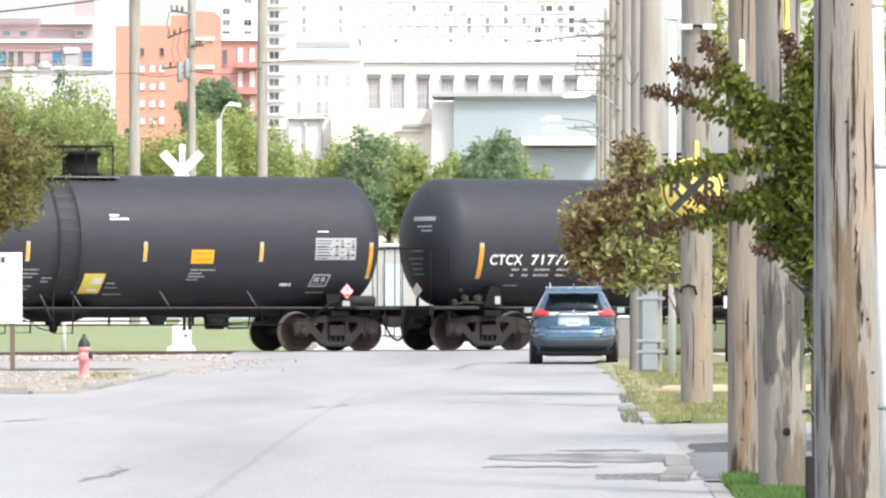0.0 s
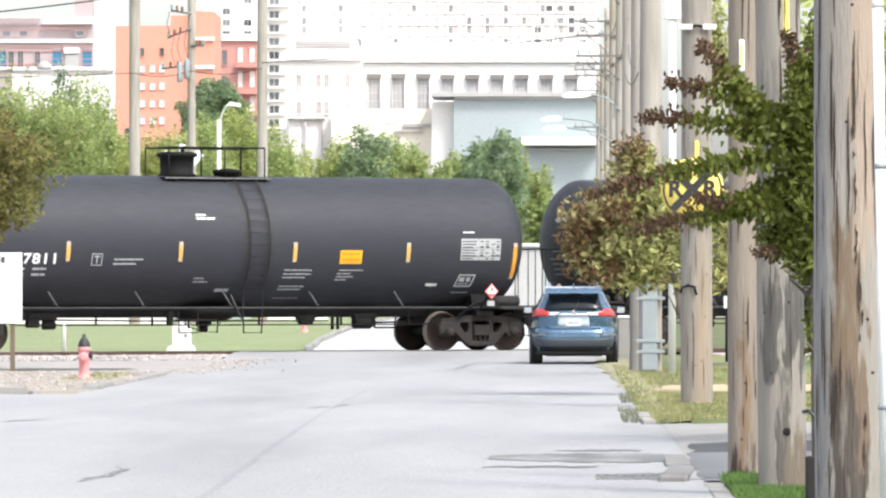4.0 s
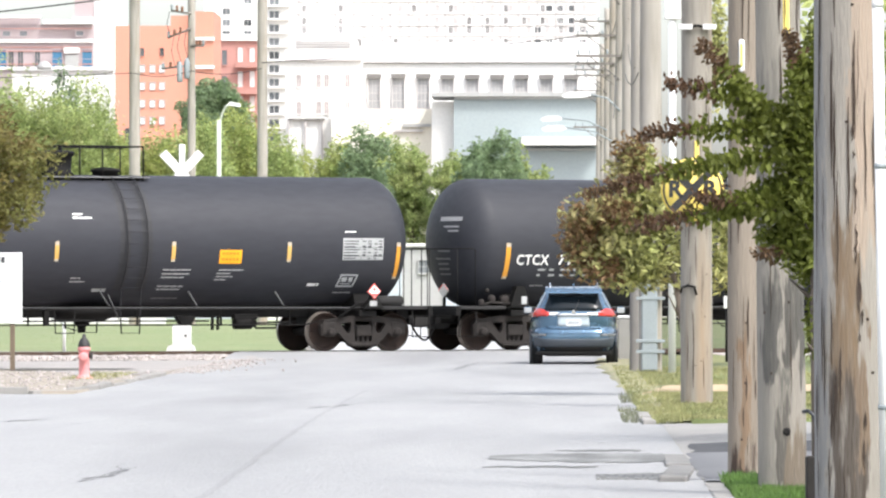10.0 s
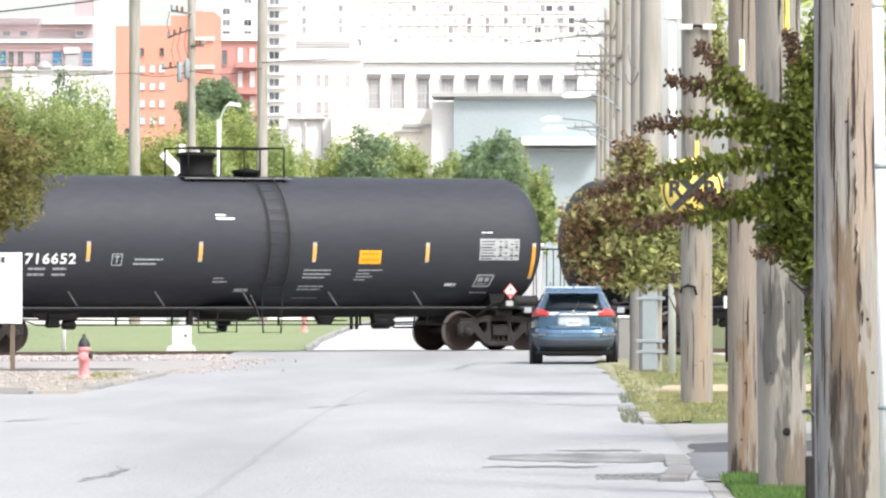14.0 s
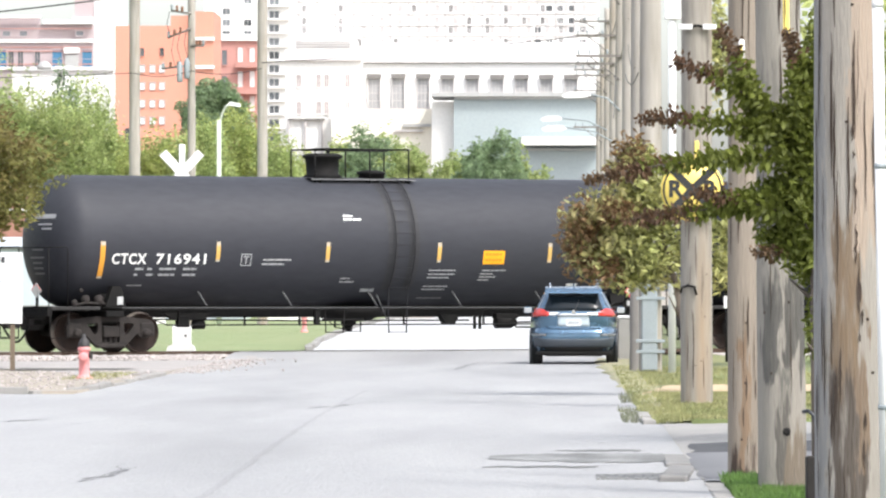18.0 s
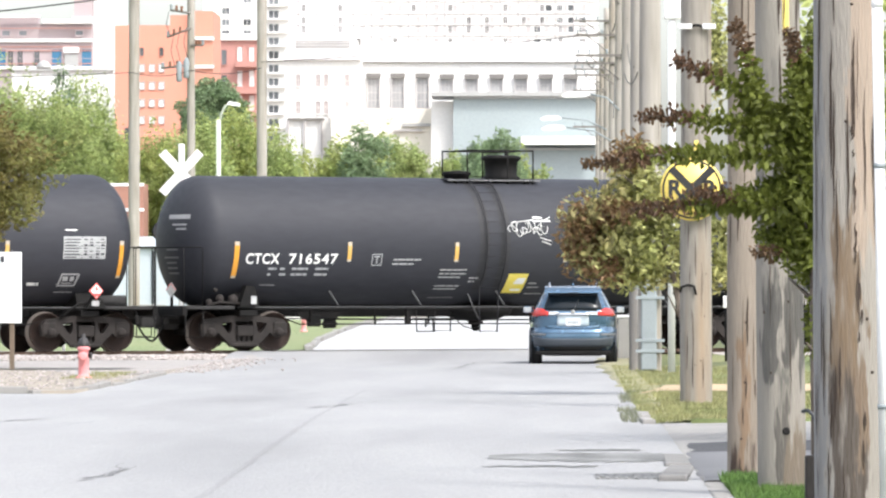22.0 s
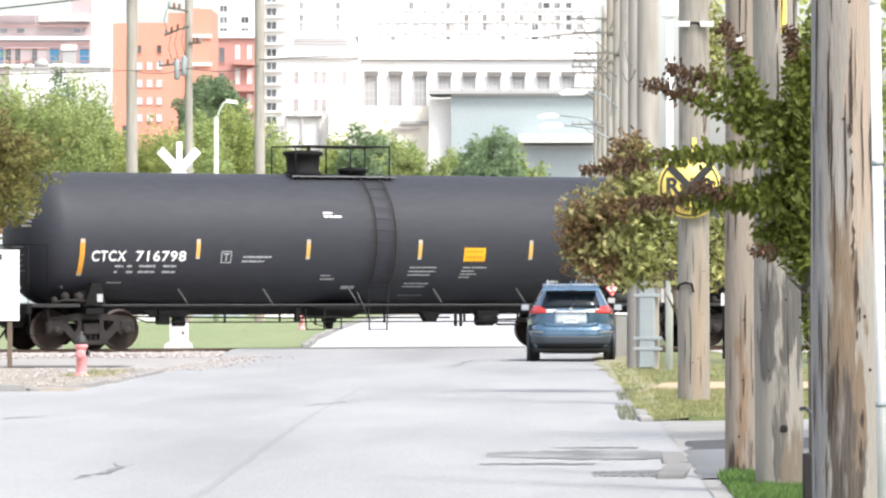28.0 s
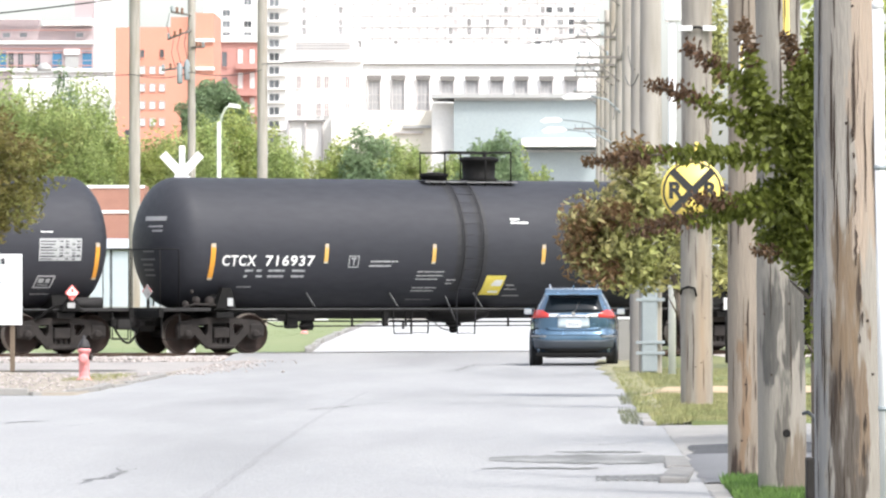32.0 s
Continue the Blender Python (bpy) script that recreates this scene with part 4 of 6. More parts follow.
    for q in ((-3.68, -3.42, 2.33, 2.35), (-3.68, -3.42, 2.08, 2.10), (-3.68, -3.66, 2.08, 2.35), (-3.44, -3.42, 2.08, 2.35)):
        decal(bm, *q)
    part("stencil_square", bm, MARKPALE, car)
    bm = decal(BM(), -3.62, -3.48, 2.27, 2.3)
    decal(bm, -3.565, -3.535, 2.13, 2.27)
    part("stencil_letter", bm, MARKPALE, car)
    # test date panel
    panel = part("test_panel", decal(BM(), 5.70, 6.74, 2.22, 2.72), MARKPALE, car, "grey stencilled inspection panel")
    bm = BM()
    def ink(x0, x1, z0, z1):
        n = max(1, int((x1 - x0) / .12))
        sheet(bm, [[(xx, skin(xx, zz, .009)[1], zz) for xx in [x0 + (x1 - x0) * i / n for i in range(n + 1)]] for zz in (z0, z1)])
    for j in range(7):
        z = 2.245 + j * .066
        ink(5.73, 5.73 + (.30, .38, .34, .40, .28, .36, .38)[j], z, z + .022)
        for k, x in enumerate((6.20, 6.34, 6.50, 6.62)):
            if (j * 3 + k * 5) % 7 > 1:
                ink(x, x + .085, z, z + (.036 if j in (1, 4) else .024))
    for z in (2.30, 2.50):
        ink(5.72, 6.72, z, z + .009)
    ink(6.15, 6.165, 2.23, 2.71)
    tagged(part("panel_print", bm, TANK, panel), kind="stuff")
    bm = BM()
    for q in ((5.74, 6.17, 1.855, 1.89), (5.69, 6.12, 1.60, 1.635)):
        decal(bm, *q)
    for q in ((5.69, 5.73), (6.10, 6.14)):
        decal(bm, q[0], q[1], 1.61, 1.88, .05)
    decal(bm, 5.79, 5.92, 1.72, 1.82)
    decal(bm, 5.97, 6.07, 1.72, 1.82)
    decal(bm, 5.78, 6.05, 1.665, 1.685)
    part("boxed_stencil", bm, MARKPALE, car)
    orange = part("orange_decal", decal(BM(), 2.57, 3.13, 2.13, 2.44), MARKORANGE, car, "bright orange warning decal")
    bm = BM()
    for z in (2.20, 2.33):
        for k in range(5):
            x = 2.63 + k * .09
            sheet(bm, [[(xx, skin(xx, zz, .009)[1], zz) for xx in (x, x + .065)] for zz in (z, z + .05)])
    tagged(part("decal_print", bm, surface("brown print", (0.5, 0.2, 0.01), 0.5, bump=0), orange), kind="stuff")
    if placard:
        bm = decal(BM(), -.04, .48, 1.45, 1.90, .03)
        y = part("yellow_placard", bm, MARKLEMON, car, "yellow and white square decal")
        bm = sheet(BM(), [[(xx, skin(xx, zz, .009)[1], zz) for xx in (a, b)] for a, b, zz in ((.16, .42, 1.50), (.18, .45, 1.70), (.26, .46, 1.80))])
        part("placard_print", bm, MARKWHITE, y)
    # diamond placards on their stands, and marks on the end
    for x, y0, mat in ((6.52, -1.44, MARKRED),):
        d = part("diamond_placard", prism(BM(), [(x - .175, 1.50), (x, 1.315), (x + .175, 1.50), (x, 1.685)], y0, y0 - .02), mat, car, "white diamond hazard placard with red edge")
        part("placard_face", prism(BM(), [(x - .14, 1.50), (x, 1.352), (x + .14, 1.50), (x, 1.648)], y0 - .021, y0 - .026), MARKWHITE, d, "white placard face")
        part("placard_symbol", prism(BM(), [(x - .03, 1.50), (x + .05, 1.52), (x + .01, 1.60), (x - .03, 1.58)], y0 - .027, y0 - .032), MARKRED, d)
        part("placard_mark", prism(BM(), [(x - .09, 1.445), (x + .09, 1.445), (x + .03, 1.38), (x - .03, 1.38)], y0 - .027, y0 - .032), MARKRED, d)
        part("placard_stand", prism(BM(), [(x - .24, 1.1), (x + .28, 1.1), (x + .1, 1.36), (x - .06, 1.36)], y0 + .02, y0 + .14), FRAMEBLACK, car)
        part("placard_brace", path_tube(BM(), [(x - .75, -1.14, .9), (x - .3, -1.2, 1.22), (x + .3, -1.2, 1.22)], .035), FRAMEBLACK, car)
        part("placard_tag", box(BM(), x - .1, x + .08, y0 - .004, y0 + .018, 1.16, 1.28), MARKGREY, car)
    for y0, y1, z, h in ((-.85, -.05, 3.14, .10), (-.78, -.25, 2.99, .04), (-.78, -.42, 2.89, .04), (-.5, 0, 2.42, .04), (-.5, .15, 2.24, .04), (-.4, .05, 2.12, .04), (-.4, .05, 2.0, .04), (-.4, .05, 1.88, .04)):
        part("end_stencil", end_decal(y0, y1, z, z + h), MARKDIM if z < 2.6 else MARKGREY, car, "unreadable end stencil")
    d = part("end_placard", prism(BM(), [(-.14, 0), (0, -.17), (.14, 0), (0, .17)], -.01, .01), MARKPALE, car, "pale diamond hazard placard", m=pose(-8.4, -.62, 1.52, 0, 0, -58))
    for s in (-1, 1):
        part("placard_edge", prism(BM(), [(s * .14, 0), (s * .015, .15), (s * .015, .13), (s * .118, 0)], -.016, -.0115), MARKRED, d)
    part("placard_holder", box(BM(), -8.39, -8.36, -.66, -.56, 1.0, 1.5), FRAMEBLACK, car)
    return car


PITCH_CAR = 17.1707
CAR0 = 11.679
TRAIN = [(0, 0), (1.5, 7.834), (3, 15.694), (5, 26.197), (7, 36.643), (9, 47.024), (11, 57.421), (13, 67.813), (15, 78.056), (17, 88.23), (19, 98.5), (21, 108.758),
         (23, 119.016), (25, 129.212), (27, 139.367), (29, 149.514), (31, 159.697), (32, 164.795)]
NUMBERS = ("CTCX 717797", "CTCX 716528", "CTCX 717811", "CTCX 717108", "CTCX 717004", "CTCX 716652", "CTCX 716941", "CTCX 716547", "CTCX 716907", "CTCX 716798", "CTCX 716937", "")
PLACARDED = (1, 3, 7, 8, 10)
TRACK_DEG = math.degrees(TRACK)


def car_pose(n, run):
    return pose(*on_track(CAR0 - PITCH_CAR * n + run), 0, 0, TRACK_DEG)


plain_car, marked_car = build_tank_car(False, False), build_tank_car(True, True)
cars = []
for n in range(12):
    base = marked_car if n in PLACARDED else plain_car
    car = base if n in (0, 1) else copy_thing(base, car_pose(n, 0))
    car.matrix_basis = car_pose(n, 0)
    cars.append(car)
for n, car in enumerate(cars):
    if NUMBERS[n]:
        stencil(car, NUMBERS[n][:4], -6.91, 2.11, .245, .86, MARKWHITE, label="white stencilled letters")
        stencil(car, NUMBERS[n][5:], -5.81, 2.11, .245, 1.25, MARKWHITE, label="white stencilled car number")


# a white scrawl on one car
bm = BM()
rnd = random.Random(21)
for k in range(9):
    x, z = -.05 + .11 * k, 2.95 + .05 * math.sin(k * 1.7)
    loop = [skin(x + .09 * math.cos(q), z + (.07 + .05 * (k % 3)) * math.sin(q), .012) for q in np.linspace(k, k + 4.6, 9)]
    path_tube(bm, loop, .010, 5)
for x0, z0, x1, z1 in ((-.05, 3.08, .55, 3.15), (.7, 2.74, 1.0, 2.66), (.8, 3.12, 1.02, 3.22), (.75, 2.65, 1.0, 2.58)):
    path_tube(bm, [skin(x0, z0, .012), skin((x0 + x1) / 2, (z0 + z1) / 2, .012), skin(x1, z1, .012)], .011, 5)
tagged(part("scrawl", bm, MARKWHITE, cars[7], "white sprayed scrawl"), kind="stuff")


def run_at(t):
    for (a, p), (b, q) in zip(TRAIN, TRAIN[1:]):
        if t <= b:
            return p + (q - p) * (t - a) / (b - a)
    return TRAIN[-1][1]


def motions():
    for n, car in enumerate(cars):
        walk(car, [(t, car_pose(n, run)) for t, run in TRAIN])
        for ws in [o for o in car.children if o.name.startswith("wheelset")]:
            x = ws.matrix_basis.translation.x
            rows = []
            for k in range(0, 961, 3):
                t = k / 30
                rows.append((t, pose(x, 0, TZ + WHEEL, 0, math.degrees(run_at(t) / WHEEL) % 360, 0)))
            walk(ws, rows)
    sway_rows()


# ---- parked car ----
# the body's outline at each height: height, half width, rear end, front end
CAR_RINGS = ((.23, .80, .20, 4.30), (.33, .87, .07, 4.46), (.44, .905, .005, 4.54), (.56, .92, -.02, 4.57), (.68, .925, -.012, 4.57), (.735, .922, .0, 4.56), (.77, .915, .06, 4.54), (.81, .916, .075, 4.50),
             (.88, .918, .055, 4.42), (.97, .908, .065, 4.10), (1.05, .885, .05, 3.55), (1.12, .855, .06, 3.22), (1.18, .82, .085, 3.06), (1.30, .755, .15, 2.86), (1.42, .69, .225, 2.66), (1.50, .645, .275, 2.50),
             (1.56, .60, .20, 2.38), (1.60, .54, .26, 2.25), (1.635, .46, .42, 2.1), (1.655, .33, .70, 1.85))
CAR_ROUND = 5.0


def car_ring(z):
    for a, b in zip(CAR_RINGS, CAR_RINGS[1:]):
        if z <= b[0]:
            k = max(0.0, (z - a[0]) / (b[0] - a[0]))
            return [p + (q - p) * k for p, q in zip(a[1:], b[1:])]
    return CAR_RINGS[-1][1:]


def car_tail(u, z, lift=0.0):
    """A point of the rear face: u across from -1 to 1, at height z, lifted off the paint."""
    w, y0, y1 = car_ring(z)
    half = (y1 - y0) / 2
    return (u * (w + lift * .5), y0 + half - (half + lift) * (1 - min(abs(u), .999) ** CAR_ROUND) ** (1 / CAR_ROUND), z)


def tail_patch(left, right, bottom, top, lift, nu=10, nz=5, thick=.012):
    """A panel lying on the rear face; its borders are numbers or functions of the height (sides) and of u (edges)."""
    bm = BM()
    lo = bottom if callable(bottom) else (lambda u: bottom)
    hi = top if callable(top) else (lambda u: top)
    a = left if callable(left) else (lambda k: left)
    b = right if callable(right) else (lambda k: right)
    grid = {}
    for j in range(nz + 1):
        for i in range(nu + 1):
            k = j / nz
            u = a(k) + (b(k) - a(k)) * i / nu
            z = lo(u) + (hi(u) - lo(u)) * k
            grid[i, j] = [bm.verts.new(car_tail(u, z, q)) for q in (lift, lift - thick)]
    for j in range(nz):
        for i in range(nu):
            for q in (0, 1):
                bm.faces.new([grid[p][q] for p in ((i, j), (i + 1, j), (i + 1, j + 1), (i, j + 1))]).smooth = q == 0
    rim = [(i, 0) for i in range(nu)] + [(nu, j) for j in range(nz)] + [(i, nz) for i in range(nu, 0, -1)] + [(0, j) for j in range(nz, 0, -1)]
    for p, q in zip(rim, rim[1:] + rim[:1]):
        bm.faces.new((grid[p][0], grid[q][0], grid[q][1], grid[p][1]))
    return bm


def build_suv(m):
    car = thing("parked_car", "metallic slate blue compact sport utility car parked at the kerb", "car", m)
    bm = BM()
    n = 56
    rings = []
    for z, w, y0, y1 in CAR_RINGS:
        ring = []
        for k in range(n):
            a = k * math.tau / n
            c, s = math.cos(a), math.sin(a)
            ring.append(bm.verts.new((math.copysign(abs(c) ** (2 / CAR_ROUND), c) * w, (y0 + y1) / 2 + math.copysign(abs(s) ** (2 / CAR_ROUND), s) * (y1 - y0) / 2, z)))
        rings.append(ring)
    for a, b in zip(rings, rings[1:]):
        for k in range(n):
            bm.faces.new((a[k], a[(k + 1) % n], b[(k + 1) % n], b[k])).smooth = True
    bm.faces.new(rings[0][::-1])
    bm.faces.new(rings[-1])
    part("body", bm, CARPAINT, car)
    part("underbody", box(BM(), -.60, .60, .3, 4.2, .2, .3, .03), FRAMEBLACK, car)
    # rear glass with its rubber edge, spoiler, lamps, bumper, plate
    part("window_seal", tail_patch(lambda k: -.93 - .02 * k, lambda k: .93 + .02 * k, lambda u: 1.145 - .03 * u * u, 1.515, .004), CARTRIM, car)
    part("rear_window", tail_patch(lambda k: -.89 - .01 * k, lambda k: .89 + .01 * k, lambda u: 1.165 - .025 * u * u, 1.50, .009), CARGLASS, car, "dark tinted rear window")
    part("spoiler", prism(BM(), [(.03, 1.515), (.04, 1.55), (.20, 1.625), (.60, 1.66), (.60, 1.55), (.3, 1.515)], -.585, .585, "yz"), CARPAINT, car)
    part("brake_light", box(BM(), -.10, .10, .026, .05, 1.52, 1.528), CARTRIM, car, "dark unlit high brake lamp")
    for s in (-1, 1):
        ends = sorted((s * .58, s * .995))
        part("tail_light", tail_patch(*ends, lambda u: 1.045 - .06 * max(0, abs(u) - .6), lambda u: 1.10 + .10 * min(1, max(0, (abs(u) - .55) / .25)), .016, 10, 4, .03), TAILRED, car, "red wrap-round tail lamp")
        ends = sorted((s * .34, s * .575))
        part("lamp_insert", tail_patch(*ends, 1.055, lambda u: 1.11 + .02 * abs(u), .014, 5, 3, .02), LAMPCLEAR, car, "clear reversing lamp")
        ends = sorted((s * .62, s * .97))
        part("bumper_reflector", tail_patch(*ends, lambda u: .615 + .02 * abs(u), lambda u: .645 + .03 * abs(u), .016, 5, 2, .02), ENDSILVER, car, "silver bumper corner trim")
        part("side_window", sheet(BM(), [[(s * .83, .75, 1.18), (s * .83, 2.95, 1.18)], [(s * .668, .85, 1.48), (s * .665, 2.45, 1.48)]]), CARGLASS, car, "dark side window")
        part("roof_rail", path_tube(BM(), [(s * .485, .42, 1.60), (s * .49, .55, 1.70), (s * .50, 2.0, 1.725), (s * .50, 2.2, 1.64)], .024), CHROME, car, "silver roof rail")
        mir = box(BM(), min(s * .89, s * 1.08), max(s * .89, s * 1.08), 3.0, 3.13, 1.08, 1.23, .06)
        box(mir, min(s * .80, s * .91), max(s * .80, s * .91), 3.05, 3.11, 1.09, 1.14)
        part("door_mirror", mir, CARPAINT, car)
        part("mirror_glass", box(BM(), min(s * .91, s * 1.06), max(s * .91, s * 1.06), 2.982, 2.996, 1.10, 1.21, .006), MARKPALE, car)
        part("wheel_arch", lathe(BM(), [(-.03, .40), (.03, .42)], 20, "X"), CARTRIM, car, m=pose(s * .89, .88, .36))
    part("rear_bumper", tail_patch(-.985, .985, .40, lambda u: .565 + .06 * max(0, abs(u) - .62) / .38, .012, 22, 5, .03), BUMPERGREY, car, "dark grey plastic bumper")
    part("bumper_groove", tail_patch(-.90, .90, .47, .478, .014, 18, 1, .02), CARTRIM, car)
    part("bumper_valance", tail_patch(-.995, .995, .235, .398, .008, 18, 2, .03), FRAMEBLACK, car)
    part("bumper_lip", box(BM(), -.78, .78, .06, .3, .22, .31, .03), FRAMEBLACK, car)
    part("tailgate_recess", tail_patch(-.36, .36, .825, 1.04, .006), surface("light plate recess", (0.52, 0.60, 0.65), 0.35, 0.3, bump=0), car)
    part("tailgate_crease", tail_patch(-.62, .62, lambda u: .775 + .05 * u * u, lambda u: .815 + .03 * u * u, .018, 14, 3, .03), CARPAINT, car)
    part("tailgate_bar", tail_patch(-.40, .40, 1.045, 1.10, .03, 8, 2, .03), CHROME, car, "chrome tailgate bar")
    plate = part("number_plate", box(BM(), -.155, .155, .026, .045, .83, .985, .004), PLATE, car, "pale plate with blurred marks")
    for k in range(5):
        part("plate_mark", box(BM(), -.11 + k * .046, -.08 + k * .046, .0225, .025, .87, .935), PLATEMARK, plate)
    part("badge", lathe(BM(), [(-.01, .04), (.01, .045)], 14, "Y"), CHROME, car, m=pose(0, .012, 1.125))
    part("rear_wiper", path_tube(BM(), [car_tail(-.02, 1.16, .02), car_tail(.06, 1.2, .03), car_tail(.16, 1.38, .03)], .010), CARTRIM, car)
    part("tailgate_seam", tail_patch(-.84, .84, .667, .677, .004, 16, 1, .02), FRAMEBLACK, car)
    part("roof_aerial", prism(BM(), [(.50, 1.655), (.62, 1.655), (.60, 1.72)], -.015, .015, "yz"), CARPAINT, car)
    part("exhaust", tube(BM(), (.5, .16, .27), (.5, .5, .27), .035, n=10), FRAMEBLACK, car)
    for s in (-1, 1):
        for y in (.88, 3.54):
            w = part("wheel", lathe(BM(), [(-.11, .20), (-.115, .30), (-.09, .345), (-.03, .355), (.03, .355), (.09, .345), (.115, .30), (.11, .20)], 26, "X"), TYRE, car, "black tyre", m=pose(s * .79, y, .355))
            part("rim", lathe(BM(), [(s * .09, .02), (s * .10, .08), (s * .085, .2), (s * .1, .215)], 18, "X"), CHROME, w)
    return car


LAMPCLEAR = surface("clear lamp lens", (0.72, 0.73, 0.74), 0.2, second=(0.6, 0.61, 0.63), scale=20, grain=40, bump=0)
BUMPERGREY = surface("grey bumper plastic", (0.048, 0.058, 0.072), 0.5, second=(0.054, 0.065, 0.08), grain=60, bump=0.04)
ENDSILVER = surface("grey bumper trim", (0.20, 0.20, 0.205), 0.4, grain=40, bump=0)
PLATEMARK = surface("faded plate marks", (0.30, 0.33, 0.36), 0.5, grain=20, bump=0)
suv = build_suv(pose(0.18, 127.3, -0.085, 0, 0, -0.4))
suv.scale = (1.025, 1.0, 1.02)


# ---- utility poles ----
def pole(x, y, r, height, material, label, z=0.08, lean=(0, 0), taper=0.78, splits=0, group="utility poles", seed=0):
    ob = thing("utility_pole", label, "utility pole", pose(x, y, z, lean[0], lean[1], 0), group)
    rnd = random.Random(seed)
    bm = BM()
    n, m = 22, 26
    rows = []
    for j in range(m + 1):
        f = j / m
        rr = r * (1 - (1 - taper) * f)
        rows.append([(math.cos(k * math.tau / n) * rr * (1 + .018 * math.sin(5 * k + j * .7) + rnd.uniform(-.008, .008)),
                      math.sin(k * math.tau / n) * rr, -.2 + f * (height + .2)) for k in range(n)])
    vs = [[bm.verts.new(p) for p in row] for row in rows]
    for a, b in zip(vs, vs[1:]):
        for k in range(n):
            bm.faces.new((a[k], a[(k + 1) % n], b[(k + 1) % n], b[k])).smooth = True
    bm.faces.new(vs[-1])
    shaft = part("shaft", bm, material, ob)
    for _ in range(splits):
        a, z0, ln, w = rnd.uniform(3.5, 5.9), rnd.uniform(.2, 4.5), rnd.uniform(.15, .9), rnd.uniform(.002, .008)
        bm = BM()
        pts = []
        for j in range(7):
            f = j / 6
            ww = w * math.sin(math.pi * (.06 + .88 * f)) / r
            zz = z0 + ln * f
            rr = r * (1 - (1 - taper) * zz / height) + .006
            aa = a + rnd.uniform(-.02, .02)
            pts.append([(math.cos(aa + q) * rr, math.sin(aa + q) * rr, zz) for q in (-ww, ww)])
        part("split", sheet(bm, pts), SPLIT, shaft, "dark weathered split")
    return ob


def ring(ob, z, r, h=.06, material=None, name="band"):
    return part(name, lathe(BM(), [(-h / 2, r - .03), (-h / 2, r + .012), (h / 2, r + .012), (h / 2, r - .03)], 20), material or GALV, ob, "steel band", m=pose(0, 0, z))


HOLE = surface("black hollow", (0.008, 0.007, 0.006), .95, grain=30, bump=.1)
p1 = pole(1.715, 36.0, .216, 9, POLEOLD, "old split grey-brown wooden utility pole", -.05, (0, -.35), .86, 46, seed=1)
p2 = pole(1.685, 46.5, .188, 9.5, POLEMOTTLED, "mottled grey wooden utility pole with a bolt hole", -.05, (0, -.55), .80, 26, seed=2)
part("bolt_hole", lathe(BM(), [(-.02, .024), (.0, .034), (.02, .034)], 12, "Y"), HOLE, p2, m=pose(.03, -.176, .50))
p3 = pole(1.49, 50.0, .135, 9.5, POLETAN, "slim brown-grey wooden utility pole beside another", -.05, (0, -.05), .85, 16, seed=3)
p4 = pole(1.775, 81.0, .218, 11, POLEWOOD, "thick silvery wooden utility pole on the verge", 0, (0, .03), .86, 26, seed=4)
p5 = pole(1.60, 112.5, .22, 11, POLEFAR, "grey wooden utility pole with steel cable guards", 0, (0, .05), .85, 3, seed=5)
for k, (x, y, r) in enumerate(((1.62, 131.5, .20), (1.70, 163, .17), (1.74, 190, .17), (1.78, 222, .17), (1.80, 255, .17), (1.82, 292, .16), (1.86, 335, .16))):
    q = pole(x, y, r, 13.5, POLEFAR, "far grey wooden utility pole with crossarms", .0, (0, 0), .75, 0, seed=10 + k)
    for z in {2: (11.3, 8.9), 3: (10.9, 9.86), 4: (12.9, 10.6), 5: (12.2, 9.4), 6: (12.6,)}.get(k, ()):
        arm = part("crossarm", box(BM(), -1.4, .5, -.2, -.12, z, z + .08), ARMWOOD, q, "grey timber crossarm")
        part("arm_brace", path_tube(BM(), [(-.95, -.16, z + .02), (0, -.16, z - .72)], .022, 5), ARMWOOD, q)
        for xx in (-1.3, -.95, -.4):
            part("insulator", lathe(BM(), [(0, .02), (.05, .045), (.08, .03), (.12, .045), (.16, .02)], 8), GALV, arm, m=pose(xx, -.16, z + .09))
# things fixed to the poles
for dx in (-.15, .17):
    part("pole_clip", box(BM(), dx - .09, dx + .09, -.26, -.17, 5.05, 5.12, .01), WHITEPAINT, p4, "white steel clip")
part("clip_link", path_tube(BM(), [(-.07, -.23, 5.08), (-.03, -.25, 5.10), (.03, -.25, 5.10), (.09, -.23, 5.08)], .018), FRAMEBLACK, p4, "dark curved link")
# splits and knots on the nearest pole
wear = random.Random(41)
z = 1.75
while z < 4.4:
    ln, a0 = wear.choice((.05, .08, .12, .26, .34)) * wear.uniform(.8, 1.2), 4.79 + wear.uniform(-.07, .07)
    rows = []
    for j in range(9):
        f = j / 8
        w, zz = .042 * math.sin(math.pi * (.05 + .9 * f)) * wear.uniform(.35, 1.2), z + ln * f
        r = .216 * (1 - .14 * zz / 9) + .008
        mid = a0 + wear.uniform(-.025, .025)
        rows.append([(math.cos(mid + q * w) * r * 1.006, math.sin(mid + q * w) * r, zz) for q in (-1, 1)])
    part("knot", sheet(BM(), rows), SPLIT, p1, "dark knot in the wood")
    z += ln + wear.uniform(.02, .3)
